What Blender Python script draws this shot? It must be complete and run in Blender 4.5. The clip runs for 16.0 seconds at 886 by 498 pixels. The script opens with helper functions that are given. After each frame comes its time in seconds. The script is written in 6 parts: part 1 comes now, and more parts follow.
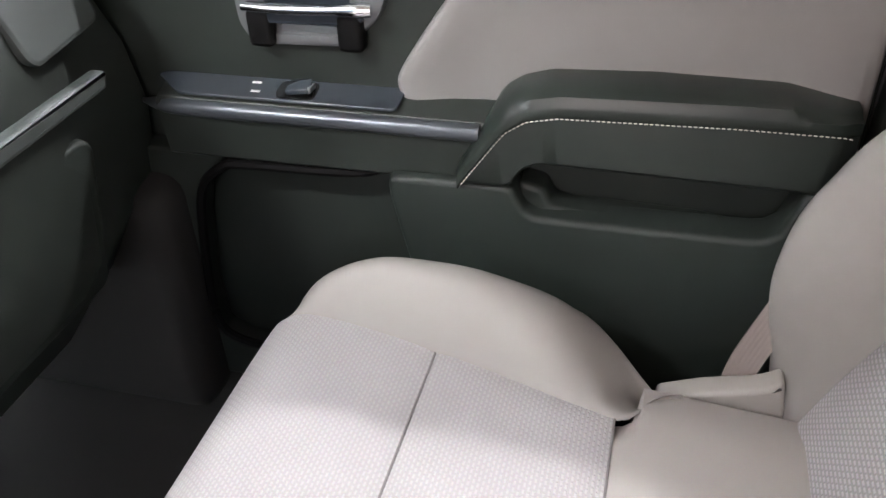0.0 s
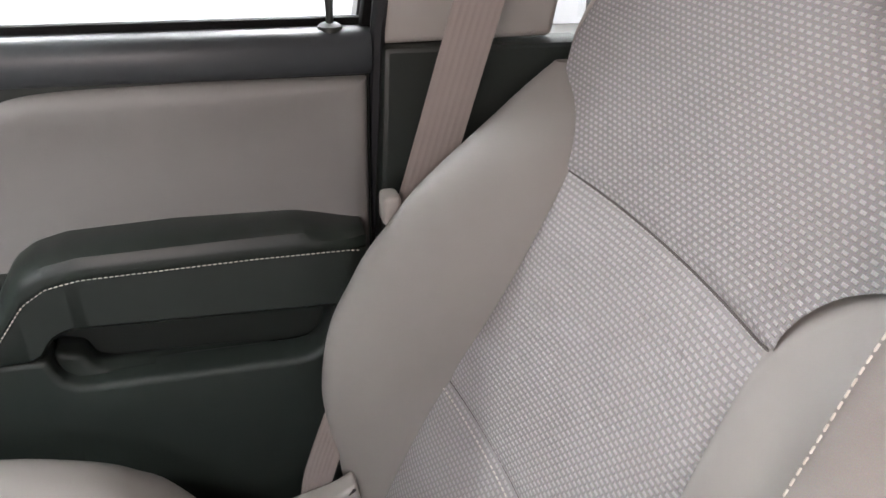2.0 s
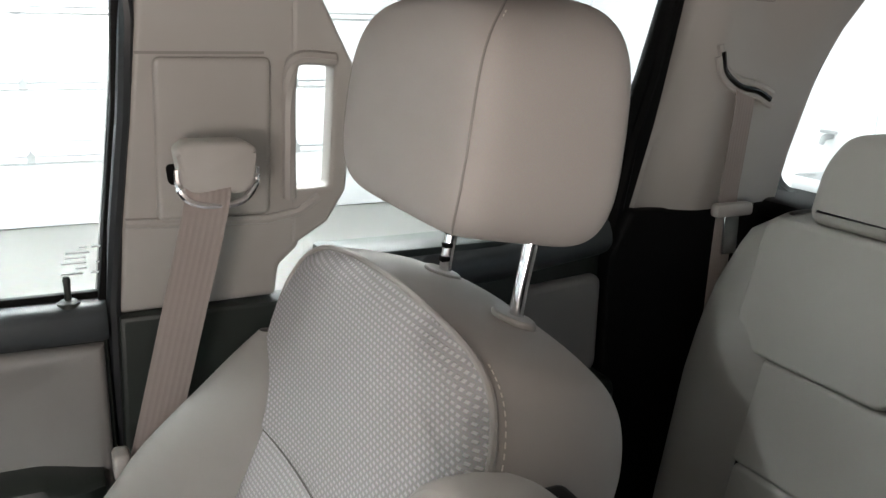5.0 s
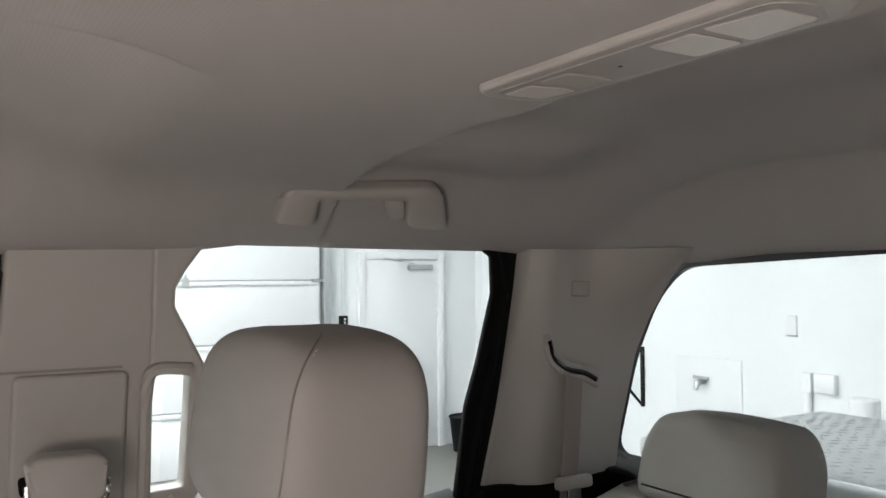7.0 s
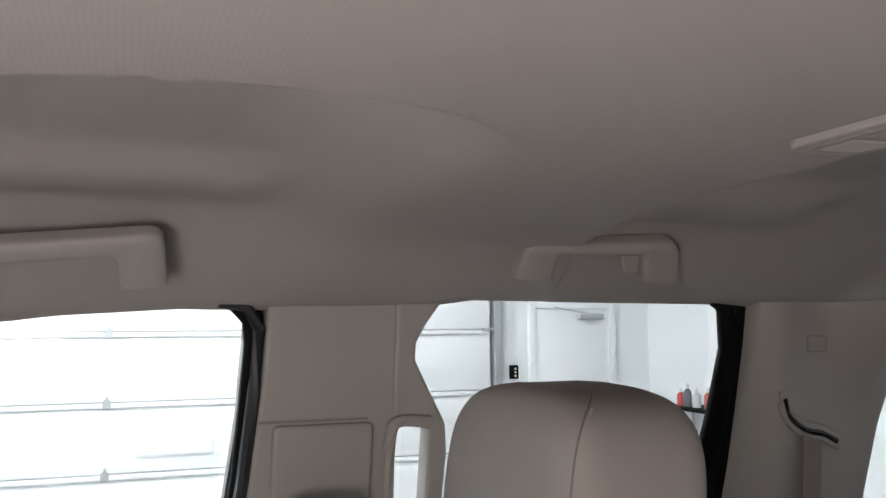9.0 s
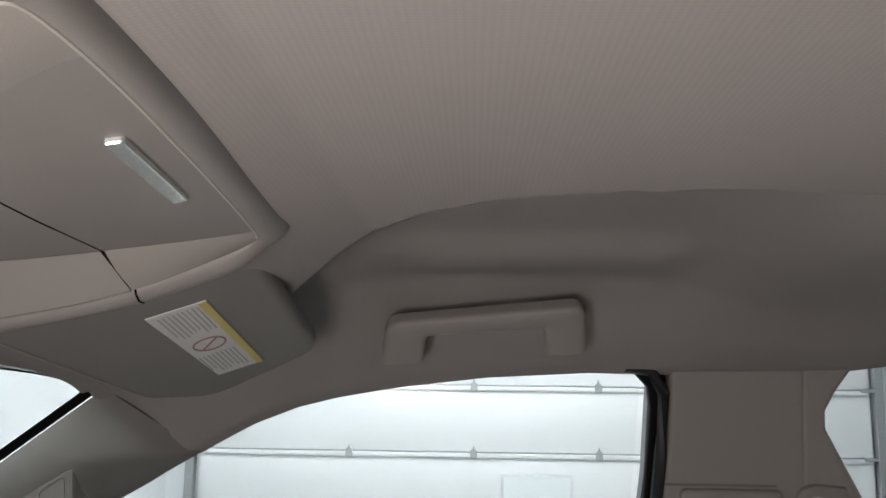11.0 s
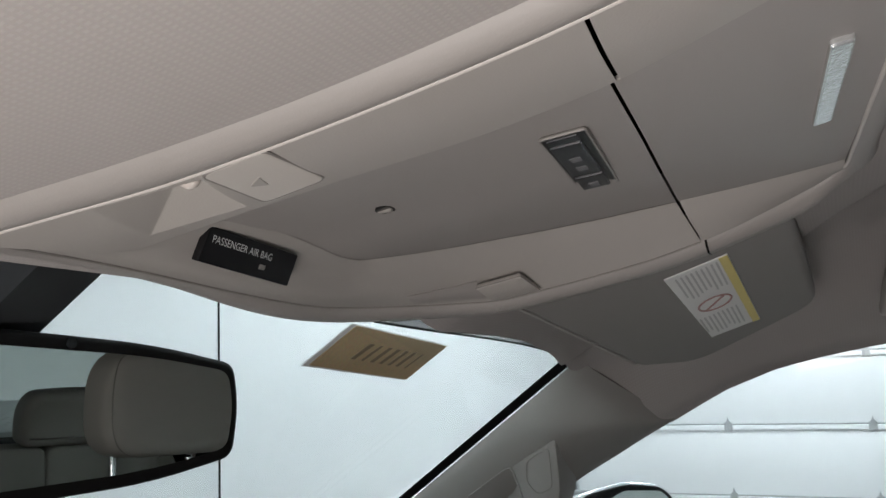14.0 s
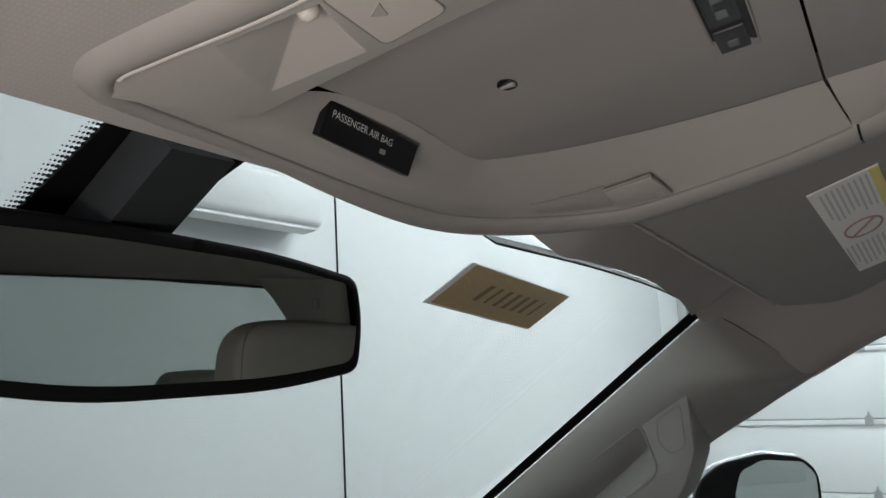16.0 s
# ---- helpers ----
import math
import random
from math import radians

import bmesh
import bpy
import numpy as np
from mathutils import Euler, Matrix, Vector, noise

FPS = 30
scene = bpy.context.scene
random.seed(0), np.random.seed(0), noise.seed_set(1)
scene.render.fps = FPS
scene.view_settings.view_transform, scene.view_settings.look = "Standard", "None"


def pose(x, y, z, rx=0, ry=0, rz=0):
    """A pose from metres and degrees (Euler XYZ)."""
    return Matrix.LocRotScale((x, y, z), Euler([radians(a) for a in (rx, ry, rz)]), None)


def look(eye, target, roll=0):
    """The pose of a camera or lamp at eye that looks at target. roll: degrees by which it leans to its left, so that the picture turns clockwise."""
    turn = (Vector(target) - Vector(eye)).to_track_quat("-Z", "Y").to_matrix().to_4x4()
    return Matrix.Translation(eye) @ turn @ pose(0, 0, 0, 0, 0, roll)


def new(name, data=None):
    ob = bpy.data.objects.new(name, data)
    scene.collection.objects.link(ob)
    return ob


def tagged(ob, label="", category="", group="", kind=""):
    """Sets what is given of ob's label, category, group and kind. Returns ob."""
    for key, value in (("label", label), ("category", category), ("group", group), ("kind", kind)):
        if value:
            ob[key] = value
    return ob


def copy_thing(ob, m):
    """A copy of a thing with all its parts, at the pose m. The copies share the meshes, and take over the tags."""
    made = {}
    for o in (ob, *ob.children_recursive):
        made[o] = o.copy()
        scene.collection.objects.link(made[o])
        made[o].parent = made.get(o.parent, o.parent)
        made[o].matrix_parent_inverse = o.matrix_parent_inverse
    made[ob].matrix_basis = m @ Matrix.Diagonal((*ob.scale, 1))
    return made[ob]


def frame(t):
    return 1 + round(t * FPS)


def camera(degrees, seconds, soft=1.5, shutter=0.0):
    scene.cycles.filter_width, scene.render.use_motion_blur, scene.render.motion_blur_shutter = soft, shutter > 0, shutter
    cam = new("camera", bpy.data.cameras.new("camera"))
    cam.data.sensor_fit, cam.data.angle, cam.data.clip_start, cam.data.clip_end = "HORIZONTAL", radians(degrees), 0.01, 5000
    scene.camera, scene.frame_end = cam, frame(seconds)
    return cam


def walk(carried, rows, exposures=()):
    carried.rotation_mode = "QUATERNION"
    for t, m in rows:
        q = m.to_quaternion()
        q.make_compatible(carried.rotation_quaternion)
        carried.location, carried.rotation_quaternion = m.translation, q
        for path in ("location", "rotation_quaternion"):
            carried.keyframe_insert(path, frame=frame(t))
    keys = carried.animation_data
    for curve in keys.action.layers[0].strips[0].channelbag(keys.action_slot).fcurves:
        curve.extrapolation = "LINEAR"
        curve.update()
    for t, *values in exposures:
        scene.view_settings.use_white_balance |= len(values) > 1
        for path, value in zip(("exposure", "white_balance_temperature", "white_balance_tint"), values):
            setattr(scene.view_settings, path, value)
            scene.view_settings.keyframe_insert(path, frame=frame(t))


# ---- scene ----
cam = camera(55.4, 16.0)
PATH = [
    (0, (-0.096, 0.182, 0.992), (1.468, 0.634, -0.17), -2.6),
    (0.5, (-0.122, 0.19, 0.962), (1.619, 0.345, -0.01), 0.9),
    (1, (-0.115, 0.176, 0.947), (1.658, 0.039, 0.033), 1.7),
    (1.5, (-0.11, 0.166, 0.973), (1.638, -0.203, 0.074), 1.9),
    (2, (-0.115, 0.126, 0.996), (1.615, -0.355, 0.115), 1.3),
    (2.5, (-0.122, 0.095, 1.011), (1.623, -0.531, 0.261), 2.2),
    (3, (-0.124, 0.081, 1.026), (1.609, -0.595, 0.29), 1.9),
    (3.5, (-0.152, 0.055, 1.06), (1.507, -0.614, 0.166), 1.5),
    (4, (-0.18, 0.043, 1.083), (1.469, -0.647, 0.185), 1.2),
    (4.5, (-0.217, 0.023, 1.119), (1.484, -0.703, 0.358), 1.0),
    (5, (-0.278, 0.001, 1.152), (1.471, -0.818, 0.634), 1.2),
    (5.2, (-0.297, -0.011, 1.153), (1.461, -0.868, 0.736), 1.2),
    (7.3, (-0.411, -0.017, 1.235), (1.283, -1.076, 1.323), -0.5),
    (7.5, (-0.405, -0.005, 1.237), (1.287, -1.067, 1.333), -0.5),
    (8, (-0.399, 0.024, 1.241), (1.3, -1.024, 1.368), -0.7),
    (8.5, (-0.369, 0.063, 1.241), (1.408, -0.842, 1.395), -0.5),
    (9, (-0.367, 0.079, 1.237), (1.494, -0.631, 1.421), -0.3),
    (9.5, (-0.398, 0.088, 1.238), (1.519, -0.416, 1.5), 0.0),
    (10, (-0.411, 0.129, 1.236), (1.54, -0.18, 1.55), 0.5),
    (10.2, (-0.417, 0.142, 1.23), (1.544, -0.079, 1.557), 0.6),
    (12.3, (-0.434, 0.219, 1.285), (1.502, 0.666, 1.513), -0.4),
    (12.5, (-0.43, 0.236, 1.28), (1.491, 0.74, 1.511), -0.7),
    (13, (-0.427, 0.288, 1.272), (1.454, 0.924, 1.512), -1.1),
    (13.5, (-0.42, 0.318, 1.252), (1.418, 1.064, 1.506), -1.5),
    (14, (-0.425, 0.331, 1.234), (1.372, 1.167, 1.505), -2.4),
    (14.5, (-0.416, 0.329, 1.216), (1.339, 1.243, 1.506), -2.8),
    (15, (-0.408, 0.339, 1.188), (1.304, 1.329, 1.487), -3.0),
    (15.5, (-0.411, 0.345, 1.183), (1.273, 1.382, 1.476), -3.2),
    (16, (-0.404, 0.353, 1.174), (1.261, 1.422, 1.463), -3.1),
]
EXPOSURE = [(0, 2.15, 6450, 15), (0.5, 2.75, 6350, 16), (1, 2.4, 6400, 16), (1.5, 2.05, 6450, 15), (2, 1.75, 6450, 15), (3, 1.3, 6450, 13), (4.5, 1.7, 6350, 6), (5, 1.6, 6350, 6), (7.5, 1.05, 6400, 9), (8.5, 1.1, 6300, 11), (9.5, 0.6, 6250, 7), (10, 0.45, 6300, 8), (12.5, -0.02, 6000, 5), (13.5, 0.08, 6000, 5), (14.5, 0.02, 5950, 4), (15, -0.08, 6150, 6), (15.6, 0.0, 6350, 8), (16, -0.18, 6100, 4)]
walk(cam, [(t, look(eye, target, roll)) for t, eye, target, roll in PATH], exposures=EXPOSURE)

# ---- world and light ----
world = bpy.data.worlds.new("world")
world.use_nodes = True
scene.world = world
bg = world.node_tree.nodes["Background"]
sky = world.node_tree.nodes.new("ShaderNodeTexSky")
sky.sky_type, sky.sun_disc = "NISHITA", False
sky.sun_elevation, sky.sun_rotation = radians(52), radians(225)
world.node_tree.links.new(sky.outputs[0], bg.inputs[0])
bg.inputs[1].default_value = 0.05
sun = bpy.data.lights.new("sun", "SUN")
sun.energy, sun.angle, sun.color = 1.2, radians(0.6), (1.0, 0.94, 0.88)
lamp = new("sun", sun)
lamp.matrix_world = Matrix.Rotation(radians(-45), 4, "Z") @ Matrix.Rotation(radians(38), 4, "X")

XC = -0.05          # centre line of the truck
GROUND = -0.62      # garage floor below the cabin floor


# ---- helpers ----
def finish(bm, name, material, parent=None, label="", smooth=True):
    me = bpy.data.meshes.new(name)
    bmesh.ops.recalc_face_normals(bm, faces=bm.faces)
    bm.to_mesh(me)
    bm.free()
    for p in me.polygons:
        p.use_smooth = smooth and len(p.vertices) < 5
    if smooth:
        me.set_sharp_from_angle(angle=0.75)
    me.materials.append(material)
    ob = new(name, me)
    if parent:
        ob.parent = parent
        if not parent.parent:
            ob.matrix_parent_inverse = Matrix.Translation(-parent.location)
    if label:
        ob["label"] = label
    return ob


def part(name, bm, material, parent, label="", smooth=True):
    return finish(bm, name, material, parent, label, smooth)


def thing(name, label, category, kind="", group="", at=(0, 0, 0)):
    ob = tagged(new(name), label, category, group, kind)
    ob.location = at
    return ob


def box(lo, hi, bevel=0.0, seg=2, m=None):
    bm = bmesh.new()
    add_box(bm, lo, hi, bevel, seg, m)
    return bm


def add_box(bm, lo, hi, bevel=0.0, seg=2, m=None):
    c = [(a + b) / 2 for a, b in zip(lo, hi)]
    s = [max(abs(b - a), 1e-4) for a, b in zip(lo, hi)]
    t = bmesh.new()
    bmesh.ops.create_cube(t, size=1, matrix=Matrix.Translation(c) @ Matrix.Diagonal((*s, 1)))
    if bevel:
        bmesh.ops.bevel(t, geom=t.edges[:], offset=bevel, segments=seg, affect="EDGES", profile=0.5)
    if m:
        bmesh.ops.transform(t, matrix=m, verts=t.verts)
    join(bm, t)


def join(bm, other):
    me = bpy.data.meshes.new("t")
    other.to_mesh(me)
    other.free()
    bm.from_mesh(me)
    bpy.data.meshes.remove(me)


def grid(fn, nu, nv, thick=None, closed_u=False):
    """A sheet of nu x nv cells from fn(u, v); thick is the way from its face to its back."""
    bm = bmesh.new()
    vs = [[bm.verts.new(fn(i / nu, j / nv)) for j in range(nv + 1)] for i in range(nu + (0 if closed_u else 1))]
    n = len(vs)
    for i in range(nu):
        for j in range(nv):
            bm.faces.new((vs[i][j], vs[(i + 1) % n][j], vs[(i + 1) % n][j + 1], vs[i][j + 1]))
    if thick:
        back = [[bm.verts.new(v.co + Vector(thick)) for v in r] for r in vs]
        for i in range(nu):
            for j in range(nv):
                bm.faces.new((back[i][j], back[i][j + 1], back[(i + 1) % n][j + 1], back[(i + 1) % n][j]))
        for i in range(nu):
            for j in (0, nv):
                bm.faces.new((vs[i][j], vs[(i + 1) % n][j], back[(i + 1) % n][j], back[i][j]))
        if not closed_u:
            for j in range(nv):
                for i in (0, nu):
                    bm.faces.new((vs[i][j], vs[i][j + 1], back[i][j + 1], back[i][j]))
    return bm


def loft(rings, cap=True):
    bm = bmesh.new()
    vs = [[bm.verts.new(p) for p in r] for r in rings]
    for a, b in zip(vs, vs[1:]):
        for i in range(len(a)):
            bm.faces.new((a[i], a[(i + 1) % len(a)], b[(i + 1) % len(a)], b[i]))
    if cap:
        bm.faces.new(vs[0][::-1])
        bm.faces.new(vs[-1])
    return bm


def smooth_line(pts, n):
    """n + 1 points along a Catmull-Rom line through pts."""
    pts = [Vector(p) for p in pts]
    ext = [pts[0] * 2 - pts[1]] + pts + [pts[-1] * 2 - pts[-2]]
    out = []
    for k in range(n + 1):
        u = k / n * (len(pts) - 1)
        i = min(int(u), len(pts) - 2)
        t = u - i
        a, b, c, d = ext[i:i + 4]
        out.append(0.5 * (2 * b + (c - a) * t + (2 * a - 5 * b + 4 * c - d) * t * t + (3 * b - a - 3 * c + d) * t ** 3))
    return out


def tube(pts, r, n=10, flat=1.0, up=(0, 0, 1)):
    rings = []
    pts = [Vector(p) for p in pts]
    rs = r if isinstance(r, (list, tuple)) else [r] * len(pts)
    for i, p in enumerate(pts):
        d = (pts[min(i + 1, len(pts) - 1)] - pts[max(i - 1, 0)]).normalized()
        side = d.cross(Vector(up))
        if side.length < 1e-4:
            side = d.cross(Vector((1, 0, 0)))
        side.normalize()
        top = side.cross(d)
        rings.append([p + rs[i] * (math.cos(a) * side + flat * math.sin(a) * top) for a in [2 * math.pi * k / n for k in range(n)]])
    return loft(rings)


def prism(poly, thick, fn, bevel=0.0, seg=2):
    """A plate with the outline poly in (u, v), from depth 0 to thick; fn(u, v, w) gives the place."""
    bm = bmesh.new()
    a = [bm.verts.new(fn(u, v, 0)) for u, v in poly]
    b = [bm.verts.new(fn(u, v, thick)) for u, v in poly]
    bm.faces.new(a)
    bm.faces.new(b[::-1])
    for i in range(len(a)):
        j = (i + 1) % len(a)
        bm.faces.new((a[j], a[i], b[i], b[j]))
    if bevel:
        bmesh.ops.recalc_face_normals(bm, faces=bm.faces)
        es = [e for e in bm.edges if len(e.link_faces) == 2 and e.calc_face_angle(0) > 0.7]
        bmesh.ops.bevel(bm, geom=es, offset=bevel, segments=seg, affect="EDGES", profile=0.5)
        big = sorted(bm.faces, key=lambda f: -f.calc_area())[:2]
        for f in big:
            n0, c0 = f.normal.copy(), f.calc_center_median()
            if max(abs((v.co - c0).dot(n0)) for v in f.verts) < 2e-4:
                bmesh.ops.inset_individual(bm, faces=[f], thickness=min(0.0015, bevel * 0.3), depth=0.0)
    return bm


def rounded(poly, r, n=5):
    """A closed outline with its corners rounded by r (a number, or one a corner)."""
    out = []
    for i, p in enumerate(poly):
        rr = r[i] if isinstance(r, (list, tuple)) else r
        p, a, b = Vector(p), Vector(poly[i - 1]), Vector(poly[(i + 1) % len(poly)])
        da, db = (a - p), (b - p)
        k = min(rr, da.length * 0.45, db.length * 0.45)
        s, e = p + da.normalized() * k, p + db.normalized() * k
        for j in range(n + 1):
            t = j / n
            out.append(tuple((1 - t) ** 2 * s + 2 * t * (1 - t) * p + t * t * e))
    return out


def resample(poly, n, first):
    """n points along a closed outline at even steps, from the point nearest to first."""
    k = min(range(len(poly)), key=lambda i: (Vector(poly[i]) - Vector(first)).length)
    pts = [Vector(p) for p in poly[k:] + poly[:k + 1]]
    run = [0.0]
    for p, q in zip(pts, pts[1:]):
        run.append(run[-1] + (q - p).length)
    out, i = [], 0
    for j in range(n):
        d = j / n * run[-1]
        while run[i + 1] < d:
            i += 1
        out.append(pts[i].lerp(pts[i + 1], (d - run[i]) / max(1e-9, run[i + 1] - run[i])))
    return out


def sstep(a, b, x):
    t = max(0.0, min(1.0, (x - a) / (b - a)))
    return t * t * (3 - 2 * t)


def lerp_table(t, x):
    for (a, va), (b, vb) in zip(t, t[1:]):
        if x <= b:
            return va + (vb - va) * max(0.0, (x - a) / (b - a))
    return t[-1][1]


def smooth_table(t, n=64):
    pts = smooth_line([(a, b, 0) for a, b in t], n)
    return [(p[0], p[1]) for p in pts]


# ---- materials ----
def mat(name, colour, rough=0.6, metal=0.0, grain=0.0, scale=400.0, bump=0.1, stain=0.06, stain_scale=6.0, sheen=0.0, coat=0.0, spec=0.5):
    m = bpy.data.materials.new(name)
    m.use_nodes = True
    nt = m.node_tree
    n, l = nt.nodes, nt.links
    b = n["Principled BSDF"]
    b.inputs["Roughness"].default_value, b.inputs["Metallic"].default_value = rough, metal
    b.inputs["Specular IOR Level"].default_value = spec
    b.inputs["Sheen Weight"].default_value, b.inputs["Coat Weight"].default_value = sheen, coat
    tc = n.new("ShaderNodeTexCoord")
    big = n.new("ShaderNodeTexNoise")
    big.inputs["Scale"].default_value, big.inputs["Detail"].default_value = stain_scale, 4
    l.new(tc.outputs["Object"], big.inputs["Vector"])
    fine = n.new("ShaderNodeTexNoise")
    fine.inputs["Scale"].default_value, fine.inputs["Detail"].default_value = scale, 3
    l.new(tc.outputs["Object"], fine.inputs["Vector"])
    mix = n.new("ShaderNodeMix")
    mix.data_type = "RGBA"
    mix.inputs["A"].default_value = (*[c * (1 - stain) for c in colour], 1)
    mix.inputs["B"].default_value = (*[min(1, c * (1 + stain)) for c in colour], 1)
    l.new(big.outputs["Fac"], mix.inputs["Factor"])
    mix2 = n.new("ShaderNodeMix")
    mix2.data_type, mix2.blend_type = "RGBA", "OVERLAY"
    mix2.inputs["Factor"].default_value = grain
    l.new(mix.outputs["Result"], mix2.inputs["A"])
    l.new(fine.outputs["Color"], mix2.inputs["B"])
    l.new(mix2.outputs["Result"], b.inputs["Base Color"])
    if bump:
        bn = n.new("ShaderNodeBump")
        bn.inputs["Strength"].default_value, bn.inputs["Distance"].default_value = bump, 0.0008
        l.new(fine.outputs["Fac"], bn.inputs["Height"])
        l.new(bn.outputs["Normal"], b.inputs["Normal"])
    return m


def glow(name, colour, strength):
    m = bpy.data.materials.new(name)
    m.use_nodes = True
    b = m.node_tree.nodes["Principled BSDF"]
    b.inputs["Base Color"].default_value = (*colour, 1)
    b.inputs["Emission Color"].default_value = (*colour, 1)
    b.inputs["Emission Strength"].default_value = strength
    return m


def glass_mat():
    m = bpy.data.materials.new("window glass")
    m.use_nodes = True
    n, l = m.node_tree.nodes, m.node_tree.links
    n.remove(n["Principled BSDF"])
    tr, gl, lw, mx = (n.new(k) for k in ("ShaderNodeBsdfTransparent", "ShaderNodeBsdfGlossy", "ShaderNodeLayerWeight", "ShaderNodeMixShader"))
    tr.inputs["Color"].default_value = (0.975, 0.985, 0.985, 1)
    gl.inputs["Roughness"].default_value = 0.02
    lw.inputs["Blend"].default_value = 0.5
    pw, sc = n.new("ShaderNodeMath"), n.new("ShaderNodeMath")
    pw.operation, sc.operation = "POWER", "MULTIPLY_ADD"
    pw.inputs[1].default_value, sc.inputs[1].default_value, sc.inputs[2].default_value = 5.0, 0.5, 0.012
    l.new(lw.outputs["Facing"], pw.inputs[0])
    l.new(pw.outputs[0], sc.inputs[0])
    l.new(sc.outputs[0], mx.inputs[0])
    l.new(tr.outputs[0], mx.inputs[1])
    l.new(gl.outputs[0], mx.inputs[2])
    l.new(mx.outputs[0], n["Material Output"].inputs[0])
    return m


def pattern(m, axes, du, dv, lu, lv, light, depth, stagger=0.5):
    """Adds small raised dashes in staggered rows, du x dv metres apart, to a material of mat()."""
    n, l = m.node_tree.nodes, m.node_tree.links
    b = n["Principled BSDF"]
    tc = next(k for k in n if k.type == "TEX_COORD")
    sep = n.new("ShaderNodeSeparateXYZ")
    l.new(tc.outputs["Object"], sep.inputs[0])

    def op(kind, a, c=None):
        k = n.new("ShaderNodeMath")
        k.operation = kind
        for i, v in enumerate((a, c)):
            if v is None:
                continue
            if isinstance(v, (int, float)):
                k.inputs[i].default_value = v
            else:
                l.new(v, k.inputs[i])
        return k.outputs[0]
    u, v = op("DIVIDE", sep.outputs[axes[0]], du), op("DIVIDE", sep.outputs[axes[1]], dv)
    row = op("MODULO", op("ABSOLUTE", op("FLOOR", v)), 2.0)
    u = op("ADD", u, op("MULTIPLY", row, stagger))
    eu = op("ABSOLUTE", op("SUBTRACT", op("FRACT", op("ADD", u, 1000.0)), 0.5))
    ev = op("ABSOLUTE", op("SUBTRACT", op("FRACT", op("ADD", v, 1000.0)), 0.5))

    def inside(e, half):
        k = n.new("ShaderNodeMapRange")
        k.interpolation_type = "SMOOTHSTEP"
        l.new(e, k.inputs["Value"])
        k.inputs["From Min"].default_value, k.inputs["From Max"].default_value = half + 0.09, half - 0.09
        return k.outputs[0]
    mask = op("MULTIPLY", inside(eu, lu), inside(ev, lv))
    old = b.inputs["Base Color"].links[0].from_socket
    mx = n.new("ShaderNodeMix")
    mx.data_type, mx.blend_type = "RGBA", "MULTIPLY"
    mx.inputs["B"].default_value = (light, light, light, 1)
    inv = op("SUBTRACT", 1.0, mask)
    l.new(inv, mx.inputs["Factor"])
    l.new(old, mx.inputs["A"])
    l.new(mx.outputs["Result"], b.inputs["Base Color"])
    bn = n.new("ShaderNodeBump")
    bn.inputs["Strength"].default_value, bn.inputs["Distance"].default_value = 0.7, depth
    l.new(mask, bn.inputs["Height"])
    if b.inputs["Normal"].links:
        l.new(b.inputs["Normal"].links[0].from_socket, bn.inputs["Normal"])
    l.new(bn.outputs["Normal"], b.inputs["Normal"])
    return m


M_LINER = pattern(mat("headliner knit", (0.37, 0.346, 0.328), 0.95, grain=0.05, scale=900, bump=0.06, stain=0.03), ("X", "Y"), 0.0023, 0.0031, 0.27, 0.27, 0.935, 0.00004, 0.0)
M_BEIGE = mat("grey beige trim plastic", (0.35, 0.33, 0.305), 0.5, scale=900, bump=0.12, stain=0.03)
M_DARK = mat("dark green grey trim plastic", (0.022, 0.027, 0.0235), 0.45, scale=600, bump=0.25, stain=0.08, spec=0.32)
M_BLACK = mat("black rubber", (0.006, 0.006, 0.006), 0.55, bump=0.05, spec=0.08)
M_VINYL = mat("grey beige vinyl", (0.205, 0.196, 0.188), 0.5, scale=500, bump=0.15, stain=0.03)
M_CLOTH = mat("grey beige seat cloth", (0.35, 0.325, 0.305), 0.85, grain=0.2, scale=1500, bump=0.25, stain=0.03)
M_INSERT = pattern(mat("woven seat insert", (0.43, 0.412, 0.412), 0.8, grain=0.25, scale=900, bump=0.25, stain=0.05), ("X", "Z"), 0.0084, 0.0044, 0.29, 0.25, 0.66, 0.0011)
M_INSERT_LOW = pattern(mat("ribbed woven seat insert", (0.43, 0.412, 0.412), 0.8, grain=0.25, scale=900, bump=0.25, stain=0.05), ("X", "Z"), 0.0076, 0.0046, 0.36, 0.24, 0.70, 0.0008)
M_INSERT_SEAT = pattern(mat("woven cushion insert", (0.43, 0.412, 0.412), 0.8, grain=0.25, scale=900, bump=0.25, stain=0.05), ("X", "Y"), 0.0076, 0.0048, 0.34, 0.24, 0.86, 0.0005)
M_STITCH = mat("pale stitching thread", (0.62, 0.58, 0.52), 0.7, bump=0)
M_SILVER = mat("satin silver plastic", (0.19, 0.20, 0.21), 0.35, 0.3, scale=800, bump=0.05)
M_GLOSS = mat("dark blue grey gloss plastic", (0.03, 0.037, 0.045), 0.18, scale=100, bump=0, stain=0.05)
M_SCREEN = mat("black glossy lens", (0.004, 0.004, 0.004), 0.12, bump=0)
M_LENS = mat("frosted lamp lens", (0.50, 0.47, 0.43), 0.35, scale=300, bump=0.1, stain=0.03)
M_CLEAR = mat("ribbed clear lamp lens", (0.80, 0.82, 0.82), 0.16, 0.75, scale=300, bump=0.3, stain=0.05)
M_PAPER = mat("tan card", (0.42, 0.31, 0.17), 0.85, grain=0.2, scale=300, bump=0.1)
M_WHITE = mat("white label paper", (0.75, 0.75, 0.73), 0.6, bump=0.02)
